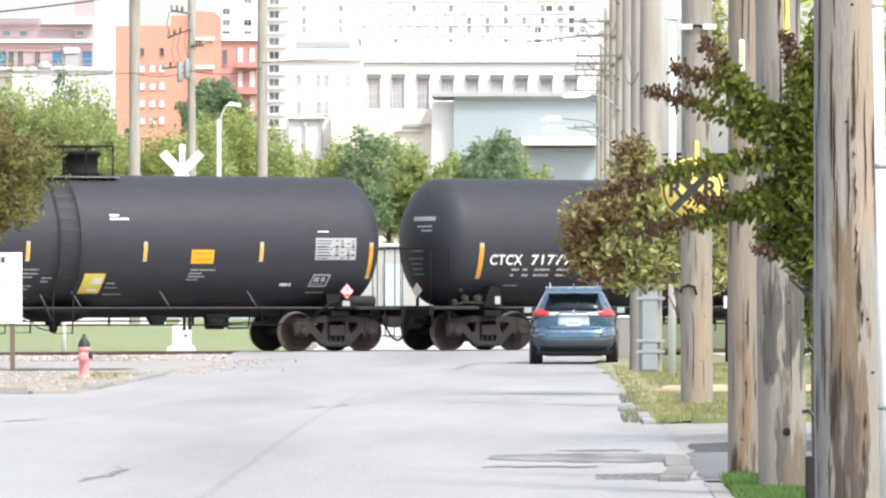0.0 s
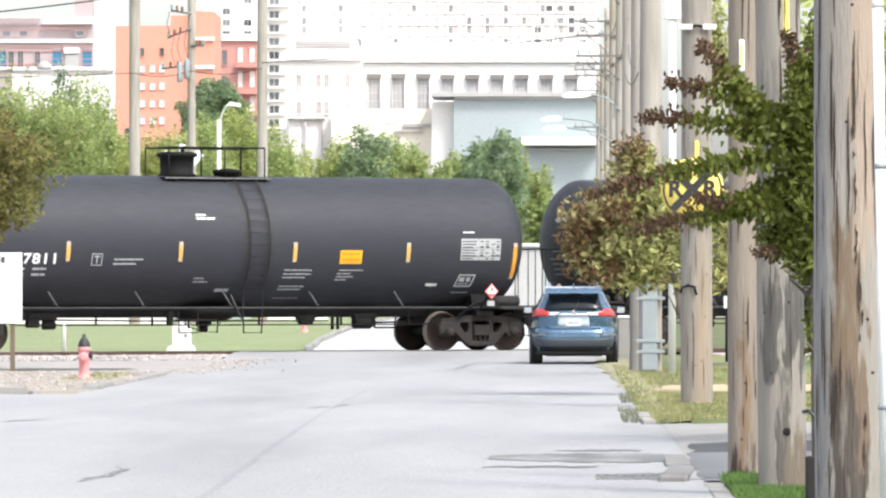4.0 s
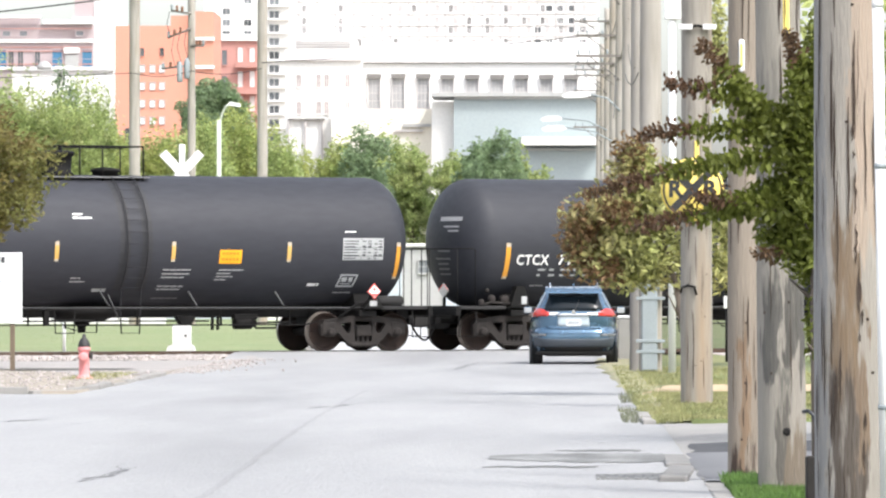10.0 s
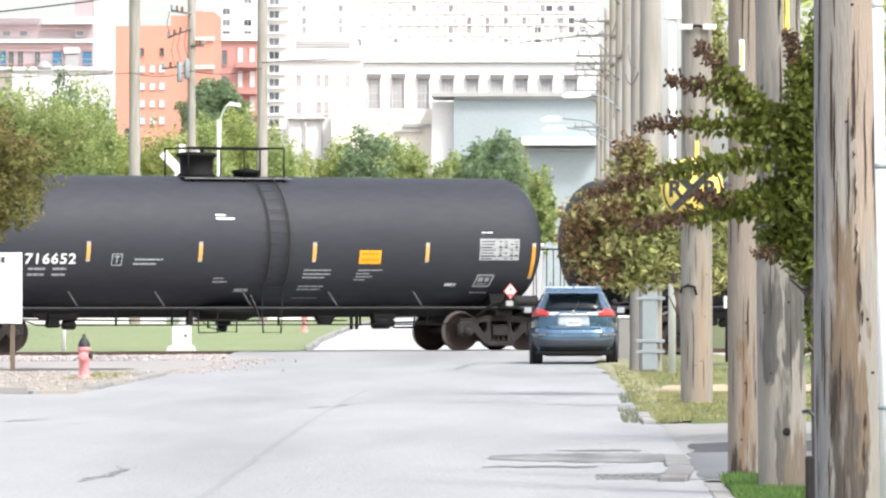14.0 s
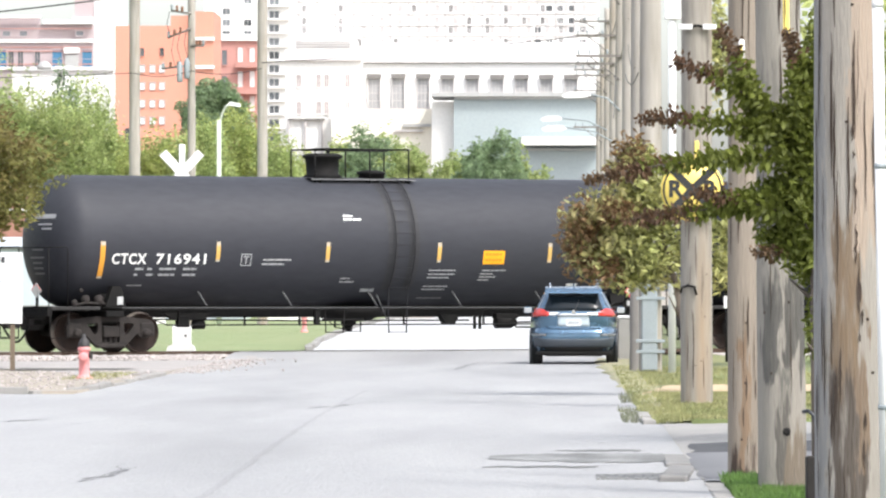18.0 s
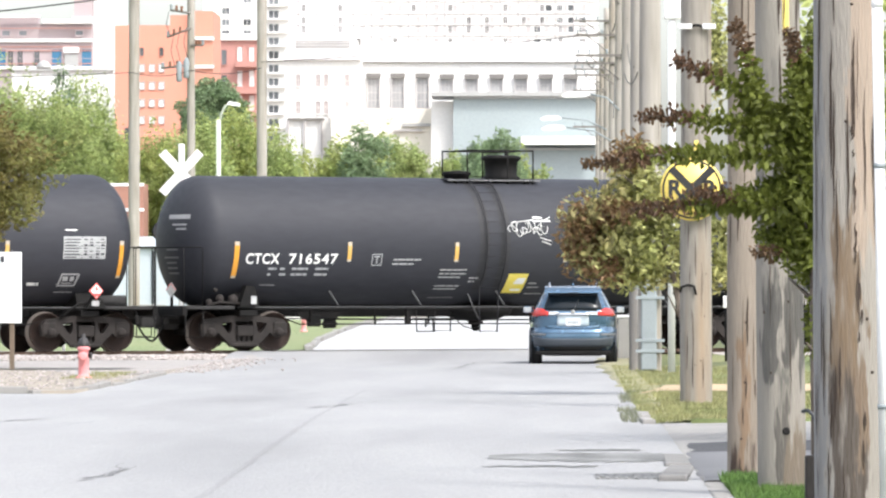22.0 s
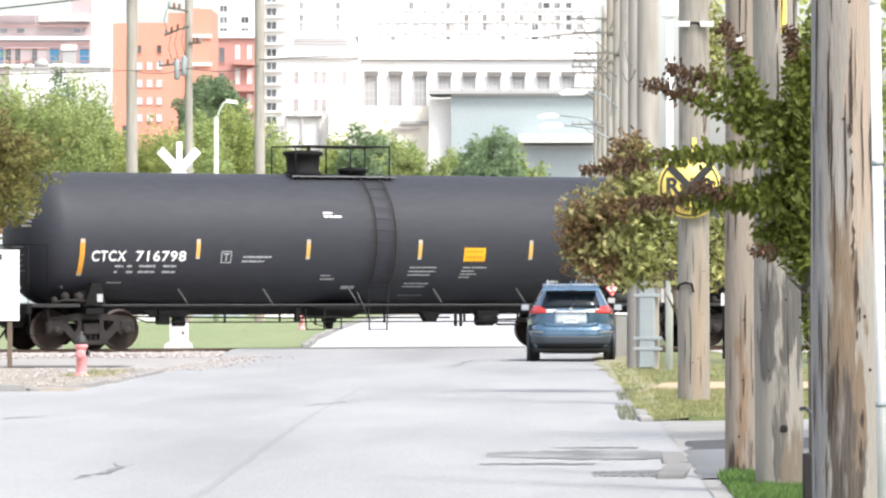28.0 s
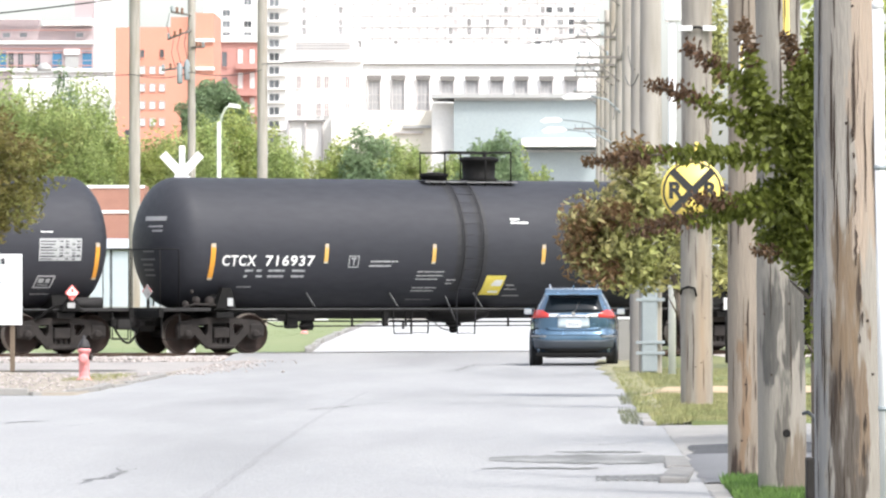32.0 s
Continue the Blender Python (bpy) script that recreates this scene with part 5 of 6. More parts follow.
for za, a0, ln in ((1.45, 4.92, .25), (1.52, 4.98, .12), (1.38, 5.03, .1), (1.28, 4.95, .06), (.5, 5.05, .2), (.75, 5.1, .12)):
    rows = []
    for j in range(7):
        w, zz = .035 * math.sin(math.pi * (.05 + .15 * j)) * wear.uniform(.5, 1.2), za + ln * j / 6
        r = .216 * (1 - .14 * zz / 9) + .008
        rows.append([(math.cos(a0 + q * w) * r * 1.006, math.sin(a0 + q * w) * r, zz) for q in (-1, 1)])
    part("split", sheet(BM(), rows), SPLIT, p1, "dark weathered split")
# nail holes, a bent iron hook and staples
for ob, r, spots in ((p4, .218, ((-.11, 1.6), (.13, 1.75), (.11, 1.18), (.06, .58), (-.02, .52))), (p3, .135, ((.02, 1.32), (.01, .82), (-.02, .35))), (p2, .188, ((-.13, 1.42), (.06, 1.5), (.02, 1.95), (-.08, .95))), (p1, .216, ((.10, 1.42), (.13, 1.1), (-.02, 2.6), (.02, 3.3)))):
    for x, z in spots:
        part("nail_hole", lathe(BM(), [(-.006, .005), (.0, .010), (.02, .010)], 8, "Y"), SPLIT, ob, m=pose(x, -math.sqrt(r * r - x * x) * (1 - .018 * z), z))
part("iron_hook", path_tube(BM(), [(-.215, -.12, 1.50), (-.20, -.16, 1.57), (-.12, -.22, 1.60), (-.03, -.235, 1.58), (-.005, -.24, 1.47)], .016, 6), FRAMEBLACK, p4, "bent black iron hook")
# dark stub box and grey conduit at the foot of the poles
stub = thing("ground_box", "dark brown timber stub box with a bent grey conduit", "utility box", pose(1.70, 41.0, -.03))
part("box_body", box(BM(), -.055, .055, -.1, .1, -.05, .44, .012), surface("tarred dark timber", (0.014, 0.0115, 0.01), .85, second=(0.03, 0.025, 0.021), scale=5, grain=30, stretch=(2, 2, .4), bump=.4), stub)
part("conduit_bend", path_tube(BM(), [(.022, -.04, .40), (.028, -.04, .58), (.02, -.04, .66), (-.005, -.03, .72), (-.04, -.01, .75), (-.07, .03, .74)], .014, 8), CARTRIM, stub, "grey bent conduit")
part("conduit_riser", tube(BM(), (.03, 0, .40), (.03, 0, .62), .026, .024, 10), GALV, stub, "grey conduit sleeve")
mark = thing("marker_post", "slim dark steel post with a white tag", "post", pose(3.47, 128.0, 0))
part("post_shaft", tube(BM(), (0, 0, -.05), (0, 0, 1.45), .05, .05, 10), FRAMEBLACK, mark)
part("post_hood", path_tube(BM(), [(0, 0, 1.4), (-.02, 0, 1.6), (-.12, 0, 1.72), (-.28, 0, 1.66), (-.36, 0, 1.5)], .045, 8), FRAMEBLACK, mark, "curved dark hood")
part("post_tag", box(BM(), -.085, -.01, -.075, -.06, 1.14, 1.4, .006), WHITEPAINT, mark, "white tag")
for k, (z0, z1) in enumerate(((3.05, 3.55),)):
    part("pole_tag", box(BM(), -.03, .03, -.225, -.205, z0, z1, .01), SIGNYELLOW, p4, "yellow pole marker")
tag = part("pole_tag", box(BM(), -.042, .007, -.15, -.115, 3.41, 3.68, .02), WHITEPAINT, p3, "worn yellow and white pole marker")
part("tag_strip", box(BM(), -.028, -.008, -.153, -.151, 3.45, 3.64), SIGNYELLOW, tag)
part("pole_tag", box(BM(), .03, .085, -.17, -.13, 3.55, 4.0, .01), SIGNYELLOW, p2, "yellow pole marker")
part("cable_guard", box(BM(), -.17, .13, -.36, -.2, .02, 1.72, .03), GALV, p5, "galvanised cable guard")
pole(1.33, 114.5, .1, 1.8, POSTGREY, "short grey timber post by a pole", .0, taper=.95, seed=6)
for z in (.35, .55, 1.35, 1.55):
    part("guard_strap", box(BM(), -.27, .27, -.375, -.16, z, z + .06, .006), GALV, p5, "steel strap")
post = thing("steel_post", "tall white painted steel post", "post", pose(1.93, 108.0, .05))
part("post_shaft", tube(BM(), (0, 0, 0), (0, 0, 7.5), .068, .065, 14), WHITEPAINT, post)
part("post_head", box(BM(), -.14, .16, -.12, .12, 6.35, 6.8, .04), WHITEPAINT, post, "white box on the post")
pipe = thing("white_conduit", "white plastic conduit standing by a pole", "conduit", pose(1.865, 34.8, -.05, 0, -.9, 0))
part("conduit_tube", tube(BM(), (0, 0, 0), (0, 0, 3.25), .03, .032, 16), PIPEWHITE, pipe)
part("end_cap", lathe(BM(), [(3.235, .030), (3.235, .0345), (3.275, .034), (3.29, .018)], 16), PIPEWHITE, pipe)
for z in (.9, 2.3):
    part("pipe_clip", lathe(BM(), [(z, .031), (z, .0355), (z + .03, .0355), (z + .03, .031)], 16, caps=False), GALV, pipe, "thin steel clip")

ped = thing("utility_pedestal", "pale grey concrete utility pedestal beside the road", "utility box", pose(1.32, 134.0, .0))
part("pedestal_body", box(BM(), -.13, .13, -.13, .13, -.08, .9, .02), CONCRETE, ped)
part("pedestal_cap", box(BM(), -.15, .15, -.15, .15, .9, .96, .02), PIPEWHITE, ped, "white cap")

# round level crossing sign on the thick pole
sign = thing("crossing_sign", "round yellow railway crossing warning sign with black cross", "road sign", pose(1.715, 80.7, 2.89))
part("sign_disc", lathe(BM(), [(-.006, .05), (-.006, .425), (.006, .425), (.006, .05)], 40, "Y"), SIGNYELLOW, sign)
part("sign_border", lathe(BM(), [(-.010, .375), (-.012, .40), (-.008, .40), (-.007, .375)], 40, "Y", caps=False), BLACKPAINT, sign)
part("sign_bracket", box(BM(), -.05, .05, .006, .12, -.3, .3), GALV, sign)
for a in (45, -45):
    part("sign_cross", box(BM(), -.40, .40, -.014, -.008, -.05, .05), BLACKPAINT, sign, m=pose(0, -.002 if a > 0 else 0, 0, 0, a, 0))


def flat_letter(parent, ch, x, z, size, material, y):
    cu = bpy.data.curves.new("letter", "FONT")
    cu.body, cu.size, cu.align_x, cu.align_y, cu.extrude, cu.offset = ch, size, "CENTER", "CENTER", .002, .012
    tmp = bpy.data.objects.new("letter", cu)
    scene.collection.objects.link(tmp)
    me = bpy.data.meshes.new_from_object(tmp.evaluated_get(bpy.context.evaluated_depsgraph_get()))
    bpy.data.objects.remove(tmp)
    me.materials.clear()
    me.materials.append(material)
    return part("sign_letter", me, None, parent, m=pose(x, y, z, 90, 0, 0))


flat_letter(sign, "R", -.235, 0, .3, BLACKPAINT, -.012)
flat_letter(sign, "R", .235, 0, .3, BLACKPAINT, -.012)

# ---- hydrant, board ----
hyd = thing("fire_hydrant", "faded pink-red fire hydrant with a black bonnet", "hydrant", pose(-8.36, 104.0, -.03))
part("barrel", lathe(BM(), [(-.05, .14), (.05, .14), (.06, .10), (.10, .09), (.50, .09), (.52, .115), (.56, .115), (.57, .09), (.6, .09)], 20), HYDRED, hyd)
part("bonnet", lathe(BM(), [(.58, .105), (.61, .105), (.66, .09), (.72, .06), (.73, .035), (.79, .03), (.80, .02)], 18), HYDBLACK, hyd, "black domed bonnet")
for a in (0,):
    part("hose_nozzle", lathe(BM(), [(.06, .045), (.11, .045), (.115, .055), (.14, .055), (.15, .03)], 12, "X"), HYDBLACK, hyd, m=pose(0, 0, .42, 0, 0, a))
part("pumper_nozzle", lathe(BM(), [(-.08, .07), (-.14, .07), (-.145, .085), (-.19, .085), (-.2, .04)], 14, "Y"), HYDRED, hyd, m=pose(0, 0, .4))

board = thing("notice_board", "white notice board on two timber posts", "sign", pose(-10.95, 114.6, .05))
part("panel", box(BM(), -.75, .55, -.04, 0, .84, 2.2, .01), WHITEPAINT, board)
for x in (-.05, .36, -.6):
    part("post", box(BM(), x - .045, x + .045, .0, .09, -.1, 2.15, .006), POSTWOOD, board)
for x0, x1, z, h in ((.0, .13, 2.0, .18), (.15, .22, 2.0, .12), (.0, .14, 1.62, .05), (.0, .1, 1.5, .03), (-.6, -.1, 2.0, .15), (-.6, -.1, 1.6, .05)):
    part("print_bar", box(BM(), x0, x1, -.046, -.0405, z, z + h), CARTRIM, board, "unreadable dark print")
tagpost = thing("marker_post", "slim white plastic marker post", "post", pose(-10.9, 113.2, .04))
lawnpost = thing("marker_post", "white steel post on the lawn past the track", "post", pose(-12.6, 150.5, -.02))
part("marker_shaft", tube(BM(), (0, 0, -.1), (0, 0, 1.3), .045, .045, 10), WHITEPAINT, lawnpost)
part("marker_cap", lathe(BM(), [(1.3, .05), (1.34, .05), (1.37, .02)], 10), WHITEPAINT, lawnpost)
part("marker_shaft", box(BM(), -.03, .03, -.02, .02, -.1, 1.25, .008), WHITEPAINT, tagpost)

# ---- crossing signal past the track ----
PANEGREY = surface("off-white cabinet paint", (0.62, 0.62, 0.60), .5, grain=20, bump=.02)
sig = thing("crossing_signal", "railway crossing signal mast with white crossbuck and red lamps", "crossing signal", pose(-9.55, 149.2, .02))
part("mast", tube(BM(), (0, 0, 0), (0, 0, 5.14), .075, .075, 14), WHITEPAINT, sig)
for a in (47, -47):
    part("crossbuck_arm", box(BM(), -.70, .70, -.10 - (a < 0) * .022, -.08 - (a < 0) * .022, -.11, .11, .006), WHITEPAINT, sig, "white crossbuck blade", m=pose(0, 0, 4.42, 0, a, 0))
part("lamp_arm", path_tube(BM(), [(-.42, -.05, 2.95), (.38, -.05, 2.95)], .03), GALV, sig)
REDGLOW = glow("lit red lamp", (0.9, 0.04, 0.03), 6.0)
for s, mat in ((-.42, REDGLOW), (.38, REDGLOW)):
    h = part("signal_hood", lathe(BM(), [(-.06, .25), (-.06, .30), (-.03, .30), (.0, .16), (.12, .12)], 20, "Y"), BLACKPAINT, sig, "round black lamp backing", m=pose(s, -.05, 2.95))
    part("lens", lathe(BM(), [(-.10, .02), (-.09, .08), (-.065, .11), (-.05, .11)], 18, "Y"), mat, h, "round red lens")
part("signal_box", box(BM(), .38, .68, -.15, .1, 3.32, 3.72, .02), WHITEPAINT, sig, "white junction box")
bm = prism(BM(), [(-.22, .02), (.22, .02), (.22, .60), (.16, .66), (-.17, .66), (-.22, .60)], -.2, .2)
part("base", bm, WHITEPAINT, sig, "white mast foundation box")
part("footing", prism(BM(), [(-.38, -.05), (.34, -.05), (.30, .10), (.2, .17), (-.2, .17), (-.34, .10)], -.32, .3), PANEGREY, sig, "pale concrete footing")
part("box_door", box(BM(), -.17, .17, -.215, -.202, .2, .56, .01), PANEGREY, sig, "cabinet door")
part("box_latch", box(BM(), .08, .13, -.232, -.216, .34, .40, .006), FRAMEBLACK, sig)

# ---- far side poles and lamps ----
BROWNGLAZE = surface("brown glaze", (0.2, 0.09, 0.05), 0.3, bump=0)
far_poles = ((-18.85, 262, .26, 19, "grey wooden pole past the railway"), (-16.35, 262, .185, 17.5, "slim wooden pole carrying transformers"), (-13.25, 262, .24, 19, "brown wooden pole past the railway"))
for k, (x, y, r, h, label) in enumerate(far_poles):
    q = pole(x, y, r, h, POLEFAR, label, 0, (0, 0), .88, 0, seed=30 + k, group="poles past the railway")
    if k == 1:
        for dx, z in ((-.5, 10.6), (-.19, 10.75)):
            part("transformer", lathe(BM(), [(0, .1), (.07, .13), (.75, .13), (.82, .09), (.92, .045)], 16), GALV, q, "grey pole transformer", m=pose(dx, -.3, z))
        for z0, z1, dx in ((11.35, 11.2, -1.3), (12.95, 12.55, -1.05), (13.6, 13.75, -.9), (12.2, 12.2, .55)):
            arm = part("bracket_arm", path_tube(BM(), [(0, -.2, z0), (dx, -.2, z1)], .045), ARMWOOD, q, "grey timber bracket arm")
            for f in (.45, .7, .95):
                part("cutout", lathe(BM(), [(0, .04), (.06, .075), (.12, .04), (.18, .075), (.26, .04)], 8), BROWNGLAZE if f < .9 else GALV, arm, m=pose(dx * f, -.2, z0 + (z1 - z0) * f))
        for dx, z0, z1 in ((-.5, 12.75, 11.5), (-.75, 12.65, 11.3), (-.19, 13.0, 11.6), (-.95, 13.7, 12.6)):
            part("drop_wire", path_tube(BM(), [(dx, -.25, z0), (dx - .12, -.3, (z0 + z1) / 2), (dx + .05, -.3, z1)], .014, 5), WIRE, q)
LAMPGREEN = surface("pale green grey paint", (0.55, 0.60, 0.50), 0.5, grain=20, bump=.02)
sl = thing("street_lamp", "pale green-grey street lamp on a bent arm", "street lamp", Matrix.Translation((-15.15, 262, 0)), "street lamps")
part("lamp_post", tube(BM(), (0, 0, -.1), (0, 0, 8.95), .12, .10, 12), LAMPGREEN, sl)
part("lamp_arm", path_tube(BM(), [(0, 0, 8.5), (.12, 0, 9.2), (.3, 0, 9.55), (.5, 0, 9.65)], .05), LAMPGREEN, sl)
part("lamp_head", prism(BM(), [(.38, 9.6), (.95, 9.52), (.92, 9.68), (.46, 9.76)], -.16, .16), WHITEPAINT, sl, "cobra-head lantern")
for x, y, z, ln in ((1.78, 222, 7.5, 1.8), (1.8, 255, 8.8, 2.0), (1.74, 190, 7.7, 1.0)):
    q = thing("street_lamp", "cobra-head street lamp arm on a utility pole", "street lamp", pose(x, y - .2, z), "street lamps")
    part("lamp_arm", path_tube(BM(), [(0, 0, -.5), (-ln * .4, 0, -.1), (-ln, 0, .03)], .03), GALV, q)
    bm = BM()
    prism(bm, [(-ln - .85, -.02), (-ln - .75, -.10), (-ln - .1, -.08), (-ln + .1, .0), (-ln - .1, .11), (-ln - .6, .1)], -.16, .16)
    part("lamp_head", bm, WHITEPAINT, q, "white cobra-head lantern")


def cable(pts, sag, r, label):
    bm = BM()
    for a, b in zip(pts, pts[1:]):
        a, b = Vector(a), Vector(b)
        line = [a.lerp(b, f) - Vector((0, 0, sag * 4 * f * (1 - f))) for f in np.linspace(0, 1, 13)]
        path_tube(bm, line, r, 5)
    return tagged(part("overhead_cable", bm, WIRE), label, "cable", "overhead cables")


cable([(-44, 262, 12.6), (-18.85, 261.6, 14.4), (1.8, 255, 17)], .4, .035, "black overhead cable between poles")
cable([(-44, 262, 10.8), (-18.85, 261.6, 11.0), (-16.35, 261.6, 11.1), (-13.25, 261.6, 11.2)], .2, .018, "thin overhead cable between poles")
cable([(-13.25, 261.6, 11.45), (1.8, 255, 12.45), (1.82, 292, 12.2)], .12, .02, "sagging overhead cable to the far poles")
cable([(1.74, 190, 11.1), (1.78, 222, 11.1), (1.8, 255, 11.1), (1.82, 292, 11.1)], .3, .02, "overhead cable along the far poles")


for ya, za, yb, zb, xo in ((131.5, 6.4, 163, 8.2, -.1), (163, 8.9, 222, 9.4, .1), (112.5, 5.6, 163, 7.4, -.25), (190, 6.4, 255, 8.8, -.6), (163, 6.2, 190, 8.6, -.3)):
    cable([(1.62 + xo, ya - .2, za), (1.76 + xo * .5, yb - .2, zb)], .25, .013, "thin grey cable between far poles")


# ---- trees ----
F = 10600.0
def leaf_cloud(name, blobs, n, size, material, parent, label="", seed=1, gaps=.25, droop=0.0):
    """Many folded leaves near the skins of uneven blobs (centre x y z, radii)."""
    rnd = random.Random(seed)
    verts, faces = [], []
    weights = [b[3] * b[4] * b[5] for b in blobs]
    weights = [w ** .75 for w in weights]
    for _ in range(int(n)):
        bx, by, bz, rx, ry, rz = rnd.choices(blobs, weights)[0]
        d = Vector((rnd.gauss(0, 1), rnd.gauss(0, 1), rnd.gauss(0, 1))).normalized()
        k = min(.25 + abs(rnd.gauss(.5, .38)), 1.28)
        c = Vector((bx + d.x * rx * k, by + d.y * ry * k, bz + d.z * rz * k))
        if noise.noise(c * (1.3 / max(rx, .3))) < gaps - .5:
            continue
        s = size * rnd.uniform(.55, 1.4)
        a = Vector((rnd.gauss(0, 1), rnd.gauss(0, 1), rnd.gauss(0, .7) - droop)).normalized()
        b = a.cross(Vector((rnd.gauss(0, 1), rnd.gauss(0, 1), rnd.gauss(0, 1)))).normalized()
        w = a.cross(b) * s * .12
        i = len(verts)
        verts += [c - a * s, c + b * s * .42 + w, c + a * s, c - b * s * .42 + w]
        faces += [(i, i + 1, i + 2), (i, i + 2, i + 3)]
    me = bpy.data.meshes.new(name)
    me.from_pydata([tuple(v) for v in verts], [], faces)
    return part(name, me, None, parent, label) if me.materials.append(material) is None else None


def limbs(bm, base, top, r, spread, n, rnd):
    base, top = Vector(base), Vector(top)
    mid = base.lerp(top, .5) + Vector((rnd.uniform(-.1, .1), rnd.uniform(-.1, .1), 0)) * spread
    tube(bm, base, mid, r, r * .75, 9)
    tube(bm, mid, top, r * .75, r * .3, 8)
    for k in range(n):
        f = .35 + .6 * k / n
        s = base.lerp(top, f)
        a = rnd.uniform(0, 6.3)
        e = s + Vector((math.cos(a) * spread, math.sin(a) * spread, spread * rnd.uniform(.5, 1.1))) * rnd.uniform(.5, .9)
        tube(bm, s, e, r * .4, r * .1, 6)
    return bm


def tree(x, y, height, width, material, label, n=5000, leaf=.16, seed=1, low=.12, name="tree", gaps=.3):
    """A trunk with limbs and a crown of single leaves, thick and thin by noise at three sizes, with a ragged outline."""
    rnd = random.Random(seed)
    t = thing(name, label, "tree", pose(x, y, 0), "trees past the railway")
    part("trunk", limbs(BM(), (0, 0, -.1), (0, 0, height * .8), width * .04 + .05, width * .24, 9, rnd), BARK, t)
    mid, up, wide = height * (1 + low) / 2, height * (1 - low) / 2 * 1.04, width / 2 * 1.08
    shift = Vector((seed * 3.7, seed * 1.3, seed * 2.1))
    big, small = 3.2 / width, 8.5 / width
    verts, faces = [], []
    tries = 0
    while len(faces) < n * 2 and tries < n * 5:
        tries += 1
        d = Vector((rnd.gauss(0, 1), rnd.gauss(0, 1), rnd.gauss(0, 1))).normalized()
        k = rnd.random() ** .38
        edge = 1 + .42 * noise.noise(d * 1.9 + shift) + .22 * noise.noise(d * 4.6 + shift)
        c = Vector((d.x * wide, d.y * wide, d.z * up)) * (k * edge) + Vector((0, 0, mid))
        if c.z < height * low * .7:
            continue
        dense = noise.noise(c * big + shift) + .7 * noise.noise(c * small + shift)
        if dense < gaps - .62 + .42 * max(0.0, k - .62) / .38:
            continue
        s = leaf * rnd.uniform(.5, 1.5)
        a = Vector((rnd.gauss(0, 1), rnd.gauss(0, 1), rnd.gauss(0, .7) - .3)).normalized()
        b = a.cross(Vector((rnd.gauss(0, 1), rnd.gauss(0, 1), rnd.gauss(0, 1)))).normalized()
        w = a.cross(b) * s * .12
        i = len(verts)
        verts += [c - a * s, c + b * s * .42 + w, c + a * s, c - b * s * .42 + w]
        faces += [(i, i + 1, i + 2), (i, i + 2, i + 3)]
    me = bpy.data.meshes.new("crown")
    me.from_pydata([tuple(v) for v in verts], [], faces)
    me.materials.append(material)
    part("crown", me, None, t)
    return t


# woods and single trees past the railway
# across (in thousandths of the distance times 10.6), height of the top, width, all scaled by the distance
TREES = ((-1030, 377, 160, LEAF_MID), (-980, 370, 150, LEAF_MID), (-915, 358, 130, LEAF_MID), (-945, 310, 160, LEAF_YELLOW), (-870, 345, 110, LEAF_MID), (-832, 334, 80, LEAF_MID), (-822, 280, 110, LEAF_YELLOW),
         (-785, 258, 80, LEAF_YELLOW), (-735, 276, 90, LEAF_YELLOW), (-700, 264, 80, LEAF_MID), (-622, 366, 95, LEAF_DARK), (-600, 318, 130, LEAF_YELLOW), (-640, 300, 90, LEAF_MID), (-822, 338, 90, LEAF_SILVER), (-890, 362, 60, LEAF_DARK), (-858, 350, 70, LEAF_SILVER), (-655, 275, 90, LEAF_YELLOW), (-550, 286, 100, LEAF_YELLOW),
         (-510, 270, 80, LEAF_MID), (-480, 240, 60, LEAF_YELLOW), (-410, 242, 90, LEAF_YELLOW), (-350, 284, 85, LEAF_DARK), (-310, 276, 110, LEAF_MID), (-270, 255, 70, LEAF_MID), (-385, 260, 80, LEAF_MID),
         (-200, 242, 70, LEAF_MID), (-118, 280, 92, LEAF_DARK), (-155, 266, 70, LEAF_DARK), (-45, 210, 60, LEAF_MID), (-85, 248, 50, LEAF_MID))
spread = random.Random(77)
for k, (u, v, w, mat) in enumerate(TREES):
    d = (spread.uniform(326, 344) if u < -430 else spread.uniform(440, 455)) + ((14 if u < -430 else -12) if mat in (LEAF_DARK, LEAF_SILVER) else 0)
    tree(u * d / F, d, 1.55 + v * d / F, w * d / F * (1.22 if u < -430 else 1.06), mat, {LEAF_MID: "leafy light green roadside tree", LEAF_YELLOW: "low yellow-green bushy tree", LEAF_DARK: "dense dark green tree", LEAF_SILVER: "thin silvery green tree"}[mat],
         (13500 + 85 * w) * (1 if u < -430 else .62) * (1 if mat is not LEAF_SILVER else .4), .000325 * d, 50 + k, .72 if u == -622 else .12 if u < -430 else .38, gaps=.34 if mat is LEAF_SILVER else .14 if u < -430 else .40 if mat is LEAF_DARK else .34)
for k, (x, y, h, w) in enumerate(((-24.5, 300, 1.3, 2.6),)):
    tree(x, y, h, w, LEAF_YELLOW, "low green bush beside the shed", 2600, .08, 130 + k, .05, "bush", .1)
tree(-12.05, 117.5, 5.3, 3.5, LEAF_TURN, "small tree with leaves turning brown beside the street", 22000, .065, 90, .44, gaps=.0)
tree(5.6, 60, 8.5, 4.2, LEAF_MID, "leafy green tree behind the poles", 9000, .10, 91, .3)
tree(8.2, 120, 10, 6.5, LEAF_YELLOW, "broad green tree behind the poles", 5000, .16, 92, .15)

# young tree with red tips between the near poles
sap = thing("young_tree", "young tree with olive leaves and dark red branch tips", "tree", pose(1.98, 42.0, .1))
rnd = random.Random(12)
part("trunk", limbs(BM(), (-.2, 0, -.1), (-.25, 0, 3.0), .05, .3, 5, rnd), BARK, sap)
